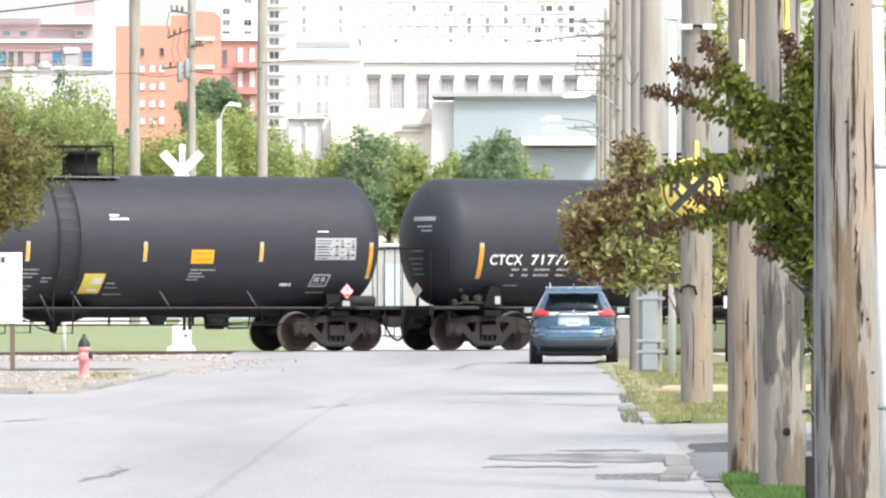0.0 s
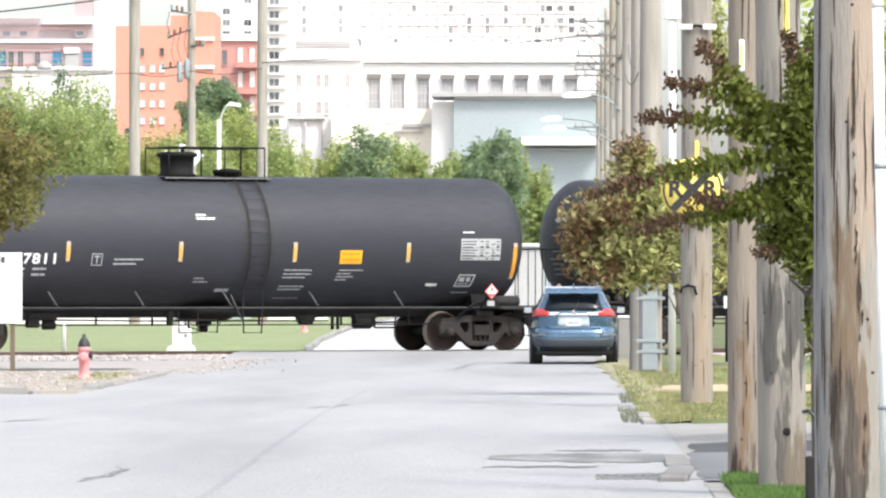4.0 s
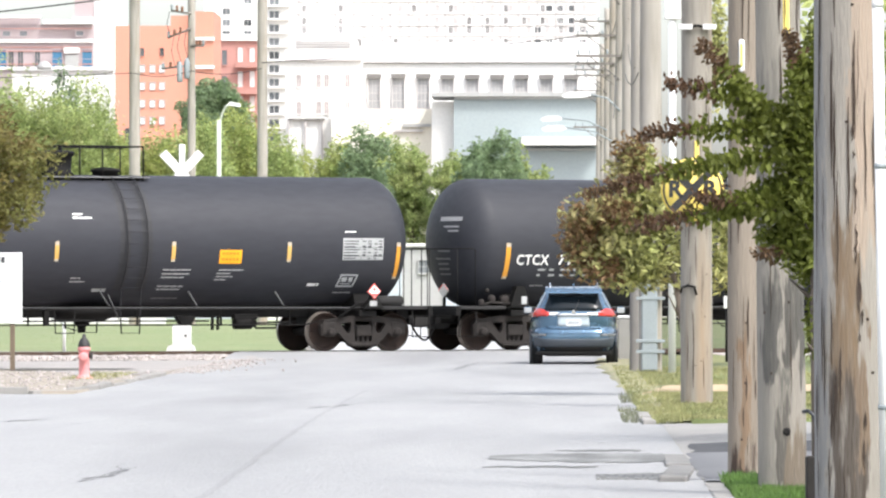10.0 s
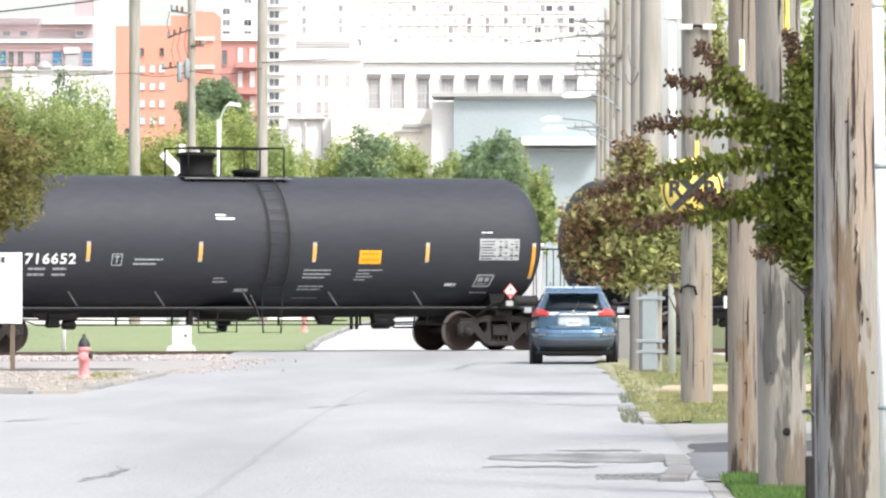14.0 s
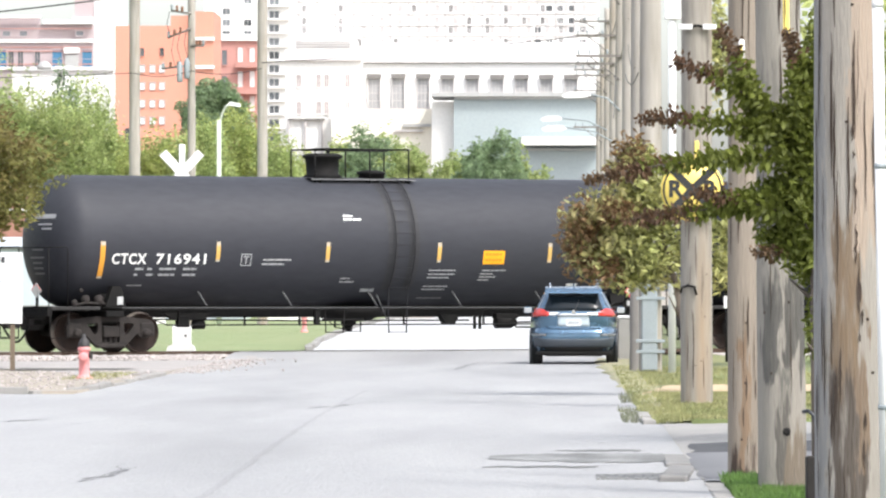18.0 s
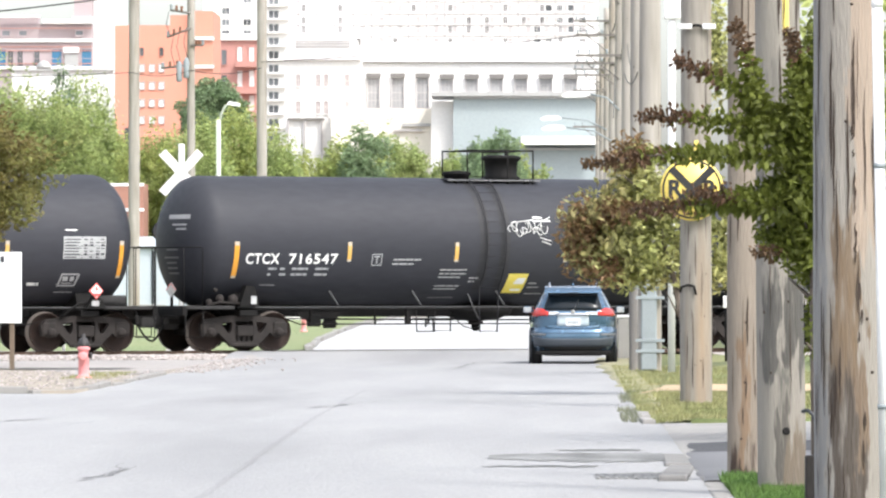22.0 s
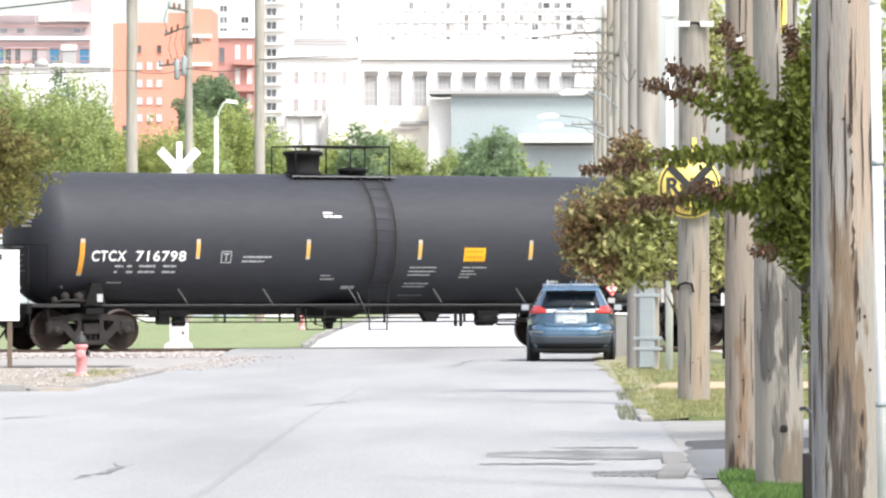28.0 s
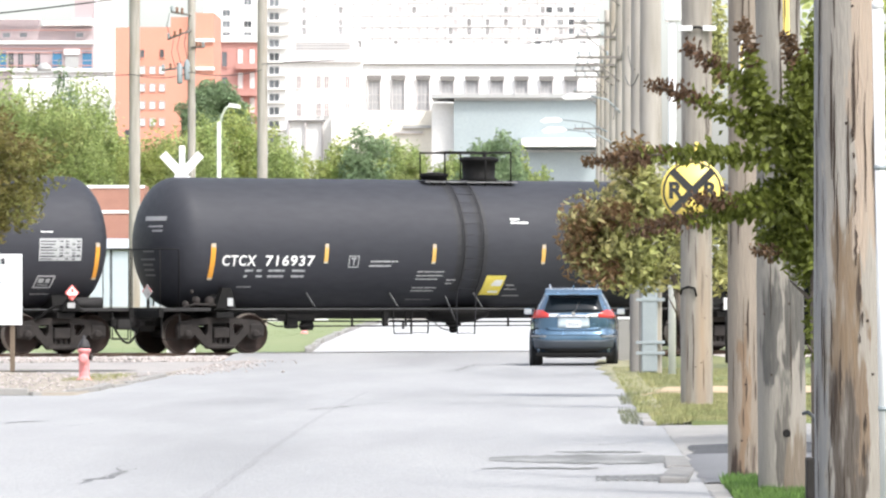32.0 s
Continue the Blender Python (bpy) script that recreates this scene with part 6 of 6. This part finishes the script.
leaf_cloud("crown", [(-.34, 0, 2.5, .2, .3, .26), (-.30, 0, 2.1, .18, .35, .3), (-.28, 0, 2.75, .16, .3, .3), (-.2, 0, 3.05, .12, .2, .3), (-.27, 0, 1.75, .17, .25, .2), (-.52, 0, 2.6, .2, .2, .13), (-.5, .1, 2.08, .22, .2, .12),
                     (-.2, .1, 1.55, .1, .2, .15), (-.21, .1, 1.2, .07, .2, .3), (-.42, 0, 1.82, .2, .2, .12)], 14500, .034, LEAF_NEAR, sap, seed=13, gaps=.1, droop=.6)
far_sap = thing("young_tree", "young tree with pale green leaves turning red", "tree", pose(2.1, 90.0, 0))
part("trunk", limbs(BM(), (-.1, 0, -.1), (-.9, 0, 3.4), .06, .8, 6, rnd), BARK, far_sap)
leaf_cloud("crown", [(-.95, 0, 3.05, .55, .5, .45), (-1.4, 0, 2.6, .62, .5, .45), (-.9, 0, 2.3, .6, .5, .45), (-1.5, 0, 2.1, .5, .5, .36), (-.75, 0, 1.95, .5, .5, .34), (-.55, 0, 2.9, .4, .5, .4), (-1.1, 0, 1.85, .5, .5, .3),
                     (.15, 0, 2.6, .5, .4, .5), (.25, 0, 1.9, .35, .4, .4), (.1, 0, 5.2, .3, .4, .8), (-1.05, 0, 3.5, .3, .3, .22)], 12500, .066, LEAF_PALE, far_sap, seed=14, gaps=.18, droop=.5)
leaf_cloud("red_leaves", [(-1.9, -.1, 2.45, .28, .3, .42), (-1.1, -.1, 3.6, .28, .2, .28), (-1.8, -.1, 2.1, .32, .2, .36), (-1.3, -.4, 2.7, .3, .2, .2), (-1.5, -.3, 1.8, .35, .2, .2)], 2600, .055, LEAF_RUST, far_sap, "rusty brown turning leaves", seed=15, gaps=.2, droop=.5)
# single boughs with leaves set in pairs; start and end in the young tree's own space, and how each swings in the wind
BOUGHS = (((-.60, -.1, 2.70), (-.805, -.15, 3.32), .0, [(0, 22), (3, 25), (9, 24), (14, 26), (20, 0), (24, -2), (28, 5), (30, 2), (31, 15), (32, -6)]),
          ((-.55, -.1, 2.70), (-1.19, -.12, 3.08), .03, [(0, 7), (3, 15), (9, 16), (14, 14), (20, 0), (23, 5), (28, 9), (30, 4), (32, -7)]),
          ((-.60, -.1, 2.55), (-1.46, -.15, 2.645), .04, [(0, -13), (3, -3), (9, 9), (14, 4), (20, 0), (23, -1), (28, -15), (31, -18), (32, -17)]),
          ((-.50, -.2, 2.38), (-1.84, -.2, 2.28), .04, [(0, 8), (9, 7), (14, 7), (20, 0), (23, -2), (28, 1), (30, -6), (31, -11), (32, -3)]),
          ((-.50, -.1, 2.07), (-1.51, -.2, 1.98), .0, [(0, 8), (9, 5), (14, 5), (20, 0), (23, -2), (28, -3), (31, -9), (32, 6)]),
          ((-.45, -.15, 1.98), (-1.08, -.25, 2.13), .02, [(0, 4), (9, 3), (20, 0), (28, -2), (31, -5), (32, 3)]),
          ((-.25, -.1, 1.78), (-.65, -.2, 1.71), -.03, [(0, -3), (10, 2), (20, 0), (26, 3), (32, -3)]),
          ((-.27, -.1, 2.75), (-.43, -.15, 3.26), .0, [(0, 3), (10, 0), (20, 0), (25, -4), (32, 2)]))
bough_obs = []


def bough(a, b, arch, seed):
    rnd = random.Random(seed)
    a, b = Vector(a), Vector(b)
    ln = (b - a).length
    at = lambda f: (b - a) * f + Vector((0, 0, arch * math.sin(math.pi * f)))
    ob = part("bough", path_tube(BM(), [at(f) for f in np.linspace(0, 1, 8)], .008, 5), BARK, sap, m=Matrix.Translation(a))
    groups = {0: ([], []), 1: ([], [])}
    n = int(ln * 620)
    side = (b - a).normalized().cross(Vector((0, 1, 0)))
    for k in range(n):
        f = k / n
        c = at(f) + Vector((rnd.gauss(0, .034), rnd.gauss(0, .04), rnd.gauss(0, .034))) * (1.15 - .6 * f)
        verts, faces = groups[1 if f + rnd.uniform(-.12, .12) > .60 else 0]
        s = .052 * rnd.uniform(.7, 1.25) * (1.1 - .5 * f)
        out = (side * rnd.choice((-1, 1)) + Vector((0, rnd.gauss(0, .8), 0)) + (b - a).normalized() * rnd.uniform(.1, .7) - Vector((0, 0, .35))).normalized()
        wide = out.cross(Vector((rnd.gauss(0, .6), 1, rnd.gauss(0, .6)))).normalized()
        nor = out.cross(wide)
        i = len(verts)
        verts += [c, c + out * s * .55 + wide * s * .36 + nor * s * .1, c + out * s * 1.25, c + out * s * .55 - wide * s * .36 + nor * s * .1, c + out * s * .6]
        faces += [(i, i + 1, i + 4), (i + 1, i + 2, i + 4), (i + 2, i + 3, i + 4), (i + 3, i, i + 4)]
    for g, mat, nm in ((0, LEAF_NEAR, "olive_leaves"), (1, LEAF_RED, "red_leaves")):
        me = bpy.data.meshes.new(nm)
        me.from_pydata([tuple(v) for v in groups[g][0]], [], groups[g][1])
        me.materials.append(mat)
        part(nm, me, None, ob, "dark red leaves at the tip" if g else "olive leaves")
    return ob, a


for k, (a, b, arch, _) in enumerate(BOUGHS):
    bough_obs.append(bough(a, b, arch, 70 + k))


def sway_rows():
    for (ob, a), (_, _, _, swing) in zip(bough_obs, BOUGHS):
        walk(ob, [(t, pose(*a, 0, -s, 0)) for t, s in swing])


# ---- buildings ----
STUCCO = surface("white stucco", (0.78, 0.77, 0.75), 0.9, second=(0.70, 0.69, 0.67), scale=.12, amount=.5, grain=3, bump=.05)
CREAM = surface("cream stone", (0.74, 0.70, 0.61), 0.9, second=(0.70, 0.65, 0.56), scale=.15, grain=3, bump=.05)
# mauve and orange brick: paled, with the haze of distance mixed into the colour
BRICKM = surface("mauve brick", (0.43, 0.36, 0.365), 0.9, second=(0.37, 0.305, 0.31), scale=.3, grain=5, bump=.05)
BRICKO = surface("orange brick", (0.62, 0.285, 0.205), 0.9, second=(0.57, 0.26, 0.185), scale=.25, grain=5, bump=.05)
BRICKR = surface("red brick", (0.49, 0.26, 0.225), 0.9, second=(0.43, 0.225, 0.195), scale=.3, grain=5, bump=.05)
BRICKD = surface("brown brick", (0.33, 0.165, 0.12), 0.9, second=(0.27, 0.135, 0.10), scale=2, grain=12, bump=.1)
TEAL = surface("pale teal cladding", (0.32, 0.37, 0.38), 0.6, second=(0.30, 0.35, 0.36), scale=.2, grain=3, bump=.02)
TANBRICK = surface("tan brick", (0.44, 0.36, 0.27), 0.9, second=(0.38, 0.31, 0.23), scale=.5, grain=5, bump=.05)
METALBLUE = surface("pale blue ribbed steel", (0.47, 0.52, 0.56), 0.55, .1, second=(0.42, 0.47, 0.51), scale=.5, grain=8, bump=.02)
PANE = surface("dark far window glass", (0.12, 0.13, 0.14), 0.15, second=(0.17, 0.18, 0.19), scale=.4, grain=2, bump=0, objects=.5)
PANEBLUE = surface("blue window glass", (0.05, 0.17, 0.30), 0.15, second=(0.08, 0.22, 0.36), scale=.4, grain=2, bump=0)
PANEPALE = surface("grey blind window", (0.40, 0.40, 0.39), 0.4, second=(0.33, 0.33, 0.33), scale=.8, grain=4, bump=0)
PANEHALL = surface("pale leaded glass", (0.345, 0.345, 0.345), 0.5, second=(0.30, 0.30, 0.30), scale=.8, grain=4, bump=0, objects=.1)
LINTEL = surface("grey brown stone lintel", (0.17, 0.16, 0.15), .9, second=(.22, .21, .20), scale=.4, grain=4, bump=.05)
PANESOFT = surface("grey far window", (0.19, 0.18, 0.18), 0.4, second=(.27, .26, .26), scale=.4, grain=2, bump=0, objects=.4)
PANEFAINT = surface("faint pinkish grey trim", (0.46, 0.43, 0.425), 0.7, second=(.51, .48, .475), scale=.4, grain=2, bump=0)
PANEWHITE = surface("white blind window", (0.75, 0.74, 0.72), 0.4, grain=4, bump=0)
def sx(u, d):
    return u * d / F


class Block:
    """A building whose front stands d metres off; u runs across and v up in units that shrink with distance."""

    def __init__(self, label, d, name="building"):
        self.d = d
        self.root = thing(name, label, "building", pose(0, d, 0), "town buildings")

    def box(self, name, u0, u1, v0, v1, y0, y1, material, label=""):
        d = self.d
        return part(name, box(BM(), sx(u0, d), sx(u1, d), y0, y1, max(1.55 + sx(v0, d), -.05) if v0 > -900 else -.05, 1.55 + sx(v1, d)), material, self.root, label)

    def windows(self, us, vs, w, h, pane, frame_mat, proud=.15, depth=.25, skip=None, bars=(0, 0), cap=0.0, cap_mat=None):
        d = self.d
        ww, hh = sx(w, d), sx(h, d)
        fm = BM()
        t = ww * .10
        box(fm, -ww / 2 - t, ww / 2 + t, -proud - .05, 0, -hh / 2 - t * 1.6, -hh / 2)
        box(fm, -ww / 2 - t, ww / 2 + t, -proud, 0, hh / 2, hh / 2 + t)
        box(fm, -ww / 2 - t, -ww / 2, -proud, 0, -hh / 2, hh / 2)
        box(fm, ww / 2, ww / 2 + t, -proud, 0, -hh / 2, hh / 2)
        fittings = []
        for k in range(bars[0]):
            x = -ww / 2 + ww * (k + 1) / (bars[0] + 1)
            fittings.append(("glazing_bar", mesh_of("glazing_bar", box(BM(), x - t * .25, x + t * .25, -.09, -.041, -hh / 2, hh / 2), frame_mat)))
        for k in range(bars[1]):
            z = -hh / 2 + hh * (k + 1) / (bars[1] + 1)
            fittings.append(("glazing_bar", mesh_of("glazing_bar", box(BM(), -ww / 2, ww / 2, -.085, -.041, z - t * .3, z + t * .3), frame_mat)))
        if cap:
            fittings.append(("lintel", mesh_of("lintel", prism(BM(), [(-ww * .58, hh / 2 + t - cap * .7), (ww * .58, hh / 2 + t - cap * .7), (ww * .66, hh / 2 + t), (ww * .66, hh / 2 + t + cap), (-ww * .66, hh / 2 + t + cap), (-ww * .66, hh / 2 + t)], -proud - .3, -proud - .001), cap_mat or frame_mat)))
        fme = mesh_of("window", fm, frame_mat)
        pm = box(BM(), -ww / 2, ww / 2, -.04, 0, -hh / 2, hh / 2)
        pme = mesh_of("pane", pm, pane)
        for i, u in enumerate(us):
            for j, v in enumerate(vs):
                if skip and skip(i, j):
                    continue
                wob = part("window", fme, None, self.root, m=pose(sx(u, d), 0, 1.55 + sx(v, d)))
                part("pane", pme, None, wob)
                for nm, me in fittings:
                    part(nm, me, None, wob)


b = Block("mauve brick stepped office building with pale bands", 1000)
b.box("wall", -1040, -838, -999, 437, 0, 4, BRICKM)
b.box("upper_wall", -1040, -838, 437, 470, 1, 5, BRICKM)
b.box("attic_wall", -1040, -935, 470, 484, 2, 6, BRICKM)
b.box("penthouse", -870, -838, 482, 530, 1, 5, BRICKM)
for u0, u1, v, h in ((-1042, -836, 437, 6), (-925, -836, 470, 7), (-1042, -930, 481, 4), (-872, -836, 478, 4), (-1042, -836, 389, 5)):
    b.box("band", u0, u1, v, v + h, -.5, 1, STUCCO, "pale stone band")
for v in (428, 421, 461, 398):
    b.box("string_course", -1040, -838, v, v + 1.6, -.2, 0, BRICKR, "dark thin course")
b.windows((-982, -965, -935), (408,), 9, 28, PANE, BRICKM, bars=(1, 1))
b.windows((-999, -900, -847), (408,), 17, 32, PANEBLUE, BRICKM, bars=(0, 1))
b.windows((-990, -960, -860), (453,), 13, 8, PANE, BRICKM)
b.box("panel", -888, -860, 418, 428, -.5, 0, STUCCO, "pale panel between the windows")
b.box("panel", -886, -862, 393, 415, -.3, 0, PANEPALE, "grey panel between the windows")
dome = part("roof_dome", lathe(BM(), [(0, 1.25), (.5, 1.2), (1.0, .9), (1.35, .4), (1.4, .02)], 20), PANEPALE, b.root, "grey round roof dome", m=pose(sx(-921, 1000), -2, 1.55 + sx(389, 1000)))
b = Block("plain white low building behind the trees", 930)
b.box("wall", -980, -800, -999, 388, 0, 20, STUCCO)
b.windows((-895, -888), (376,), 4, 14, PANE, STUCCO)
b.box("roof_edge", -982, -798, 386, 389, -.4, 0, PANEPALE, "grey roof edge")
b.box("low_block", -905, -880, 388, 396, 1, 8, STUCCO)
b = Block("tall plain white tower block", 1080)
b.box("wall", -838, -790, -999, 560, 0, 20, STUCCO)
b = Block("bright orange brick apartment building with small white windows", 860)
b.box("wall", -797, -665, -999, 467, 0, 18, BRICKO)
b.box("stair_wing", -660, -622, -999, 492, -.8, 18, BRICKO)
for v in (320, 390, 440):
    b.box("band", -655, -620, v, v + 6, -1.2, -.8, STUCCO)
b.windows((-749, -731, -714), (391, 360, 329, 299), 9, 12, PANEWHITE, PANEPALE, bars=(0, 1))
b.windows((-749, -714), (420,), 7, 14, PANE, BRICKO)
b.windows((-775,), (270,), 8, 30, PANE, BRICKR)
b.box("roof_parapet", -700, -650, 467, 486, 2, 12, BRICKO)
b = Block("red brick apartment wing with pale balconies", 900)
b.box("wall", -615, -543, -999, 447, 0, 16, BRICKR)
b.box("band", -617, -541, 440, 452, -.5, 0, STUCCO)
b.windows((-603,), (410, 365, 325, 290), 9, 26, PANE, BRICKR)
b.windows((-575, -554), (414, 372, 328, 290), 9, 28, PANEWHITE, BRICKR)
for v in (345, 392, 305):
    b.box("balcony", -582, -545, v, v + 10, -1.6, 0, BRICKR)
b = Block("white balconied apartment tower", 1320)
b.box("wall", -640, -485, -999, 620, 0, 22, STUCCO)
b.windows((-515,), tuple(510 - 24 * k for k in range(11)), 17, 13, PANE, STUCCO, bars=(1, 0))
b.windows((-600, -562, -535), tuple(512 - 20 * k for k in range(6)), 13, 11, PANE, STUCCO, bars=(1, 0), skip=lambda i, j: (i * 3 + j * 5) % 4 == 0)
for k in range(11):
    b.box("balcony", -530, -488, 500 - 24 * k, 503 - 24 * k, -1.6, 0, STUCCO)
b = Block("long white apartment slab with rows of grey windows", 1600)
b.box("wall", -487, 60, -999, 600, 0, 20, STUCCO)
rnd = random.Random(4)
cols = tuple(-462 + 32.5 * k for k in range(16))
levels = (519, 497, 475, 459, 437)
pick = {(i, j): rnd.random() for i in range(16) for j in range(5)}
b.windows(cols, levels, 7, 12, PANESOFT, STUCCO, bars=(1, 0), skip=lambda i, j: pick[i, j] > .50)
b.windows(tuple(c + 8 for c in cols), levels, 8, 12, PANEFAINT, STUCCO, skip=lambda i, j: pick[i, j] < .22)
for k, v in enumerate((508, 486, 466, 447)):
    b.box("floor_band", -487, 60, v, v + 1.4, -.25, 0, PANEFAINT, "faint grey floor edge")
for c in cols:
    b.box("pier", c - 10, c - 8.6, 440, 560, -.3, 0, PANEFAINT, "faint grey pier")
b.windows((-48, -28, -8, 12, 32), levels, 11, 10, PANE, STUCCO, skip=lambda i, j: (i * 2 + j * 3) % 5 in (1, 3))
b.box("plant_room", -490, -365, 405, 437, -30, 0, STUCCO)
for k in range(5):
    b.box("louvre", -486, -372, 410 + k * 5, 411 + k * 5, -30.4, -30, PANEFAINT, "faint grey louvre")
b = Block("pale stone hall with tall arched windows and a teal annexe", 720)
b.box("wall", -495, -360, -999, 425, 0, 40, STUCCO)
b.box("main_wall", -360, 60, -999, 404, 2, 44, STUCCO)
b.box("attic", -360, 50, 404, 440, 6, 40, STUCCO)
b.box("cornice", -358, 60, 400.5, 403, 1.5, 2, LINTEL, "grey cornice line")
b.box("wing_cornice", -497, -360, 404, 407, -.6, 0, PANEFAINT, "faint cornice line")
b.box("base_wall", -410, -195, -999, 316, -6, 0, CREAM)
b.box("base_band", -285, -235, 285, 290, -6.5, -6, PANEPALE)
b.box("base_band", -300, -250, 276, 279, -6.5, -6, PANEFAINT)
b.box("portico_beam", -490, -425, 299, 302, -.6, 0, LINTEL)
for u in (-489, -460, -430):
    b.box("portico_column", u - 1.5, u + 1.5, -999, 299, -.5, 0, PANEFAINT)
b.box("annexe", -193, 60, -999, 334, -14, 0, TEAL, "pale teal clad annexe")
b.box("annexe_roof", -232, 60, 334, 341, -15, 0, PANEPALE)
b.box("annexe_side", -232, -193, -999, 326, -12, 0, STUCCO)
b.box("annexe_canopy", -75, 60, 249, 263, -17, -14, STUCCO)
b.box("annexe_ledge", -75, 60, 241, 243, -15, -14, PANEPALE)
b.box("annexe_trim", -193, 60, 330, 333.5, -14.6, -14, PANEPALE, "grey trim under the roof")
b.d = 722
hall = b
for us, v, w, h in (((-338, -295, -251), 347, 20, 54), ((-208, -164, -120, -77, -33, 11), 361, 20, 23)):
    hall.windows(us, (v,), w, h, PANEHALL, PANEFAINT, .3, bars=(2, 3 if h > 40 else 1), cap=.34, cap_mat=LINTEL)
hall.windows((-470, -435, -421, -384), (368, 320), 8, 22, surface("rosy blind window", (0.42, 0.36, 0.35), .5, second=(.36, .32, .31), scale=.6, grain=4, bump=0), STUCCO, bars=(1, 1))
for o in hall.root.children:
    if o.name.startswith("window"):
        o.location.y += .0 if o.location.x < sx(-365, 722) else 2.0

# low buildings just past the railway, seen between the cars
shed = thing("steel_shed", "pale blue ribbed steel shed past the railway", "shed", pose(-21.0, 312, 0))
part("wall", box(BM(), -12, 4.2, 0, 8, -.05, 3.75), METALBLUE, shed)
me = mesh_of("wall_rib", box(BM(), -.03, .03, -.014, 0, 0, 3.6), METALBLUE)
for k in range(40):
    part("wall_rib", me, None, shed, m=pose(-11.8 + k * .405, 0, 0))
part("roof", prism(BM(), [(-.25, 3.72), (8.2, 3.72), (4, 4.3)], -12.2, 4.4, "yz"), METALBLUE, shed)
part("gutter", box(BM(), -12.1, 4.3, -.16, -.06, 3.64, 3.78, .02), PANEPALE, shed)
for x in (-4.9, -.45, 2.9):
    part("downpipe", box(BM(), x - .05, x + .05, -.13, -.05, .1, 3.5, .01), CARTRIM, shed)
brick = thing("brick_building", "low brown brick building with pale bands", "building", pose(-25.2, 321, 0), "town buildings")
part("wall", box(BM(), -7, 2.6, 0, 4, -.05, 7.2), BRICKD, brick)
for z in (7.05, 5.7):
    part("band", box(BM(), -7.05, 2.65, -.06, 0, z, z + .16), STUCCO, brick)
dock = thing("low_wall", "low white painted wall before the brick building", "wall", pose(-21.0, 271, 0), kind="structure")
part("wall_body", box(BM(), -11, 2.9, 0, .3, -.05, .75, .02), STUCCO, dock)
part("wall_coping", box(BM(), -11.05, 2.95, -.05, .35, .75, .85, .02), PANEPALE, dock)
house = thing("small_house", "small pale clapboard house past the railway", "house", pose(-13.6, 300, 0), "town buildings")
part("wall", box(BM(), -1.6, 1.5, 0, 6, -.05, 2.5), STUCCO, house)
part("roof", prism(BM(), [(-.3, 2.45), (6.3, 2.45), (3, 3.3)], -1.8, 1.7, "yz"), PANEPALE, house)
for x in (-.9, .3):
    w = part("window", box(BM(), x - .32, x + .32, -.06, 0, 1.0, 2.0), STUCCO, house)
    part("pane", box(BM(), x - .26, x + .26, -.08, -.061, 1.06, 1.94), PANE, w)
b = Block("long low white warehouse across the end of the street", 425)
b.box("wall", -545, -40, -999, 76, 0, 14, PANEPALE)
b.box("parapet", -547, -38, 76, 81, -.3, 14.2, STUCCO, "white parapet")
b.windows((-500, -450, -400, -350, -250, -150, -90), (40,), 18, 22, PANE, PANEPALE, bars=(1, 1))
for u in (-305, -200):
    b.box("loading_door", u - 16, u + 16, -40, 45, -.12, 0, METALBLUE, "pale blue loading door")
b = Block("tan brick block behind the white warehouse", 475)
b.box("wall", -212, -92, -999, 172, 0, 12, TANBRICK)
b.box("coping", -214, -90, 172, 177, -.3, 12.2, STUCCO, "pale coping")
b.windows((-195, -170, -145, -115), (140, 105), 12, 20, PANE, TANBRICK, bars=(1, 1))
copy_thing(hyd, pose(-9.45, 217, .0))

motions()
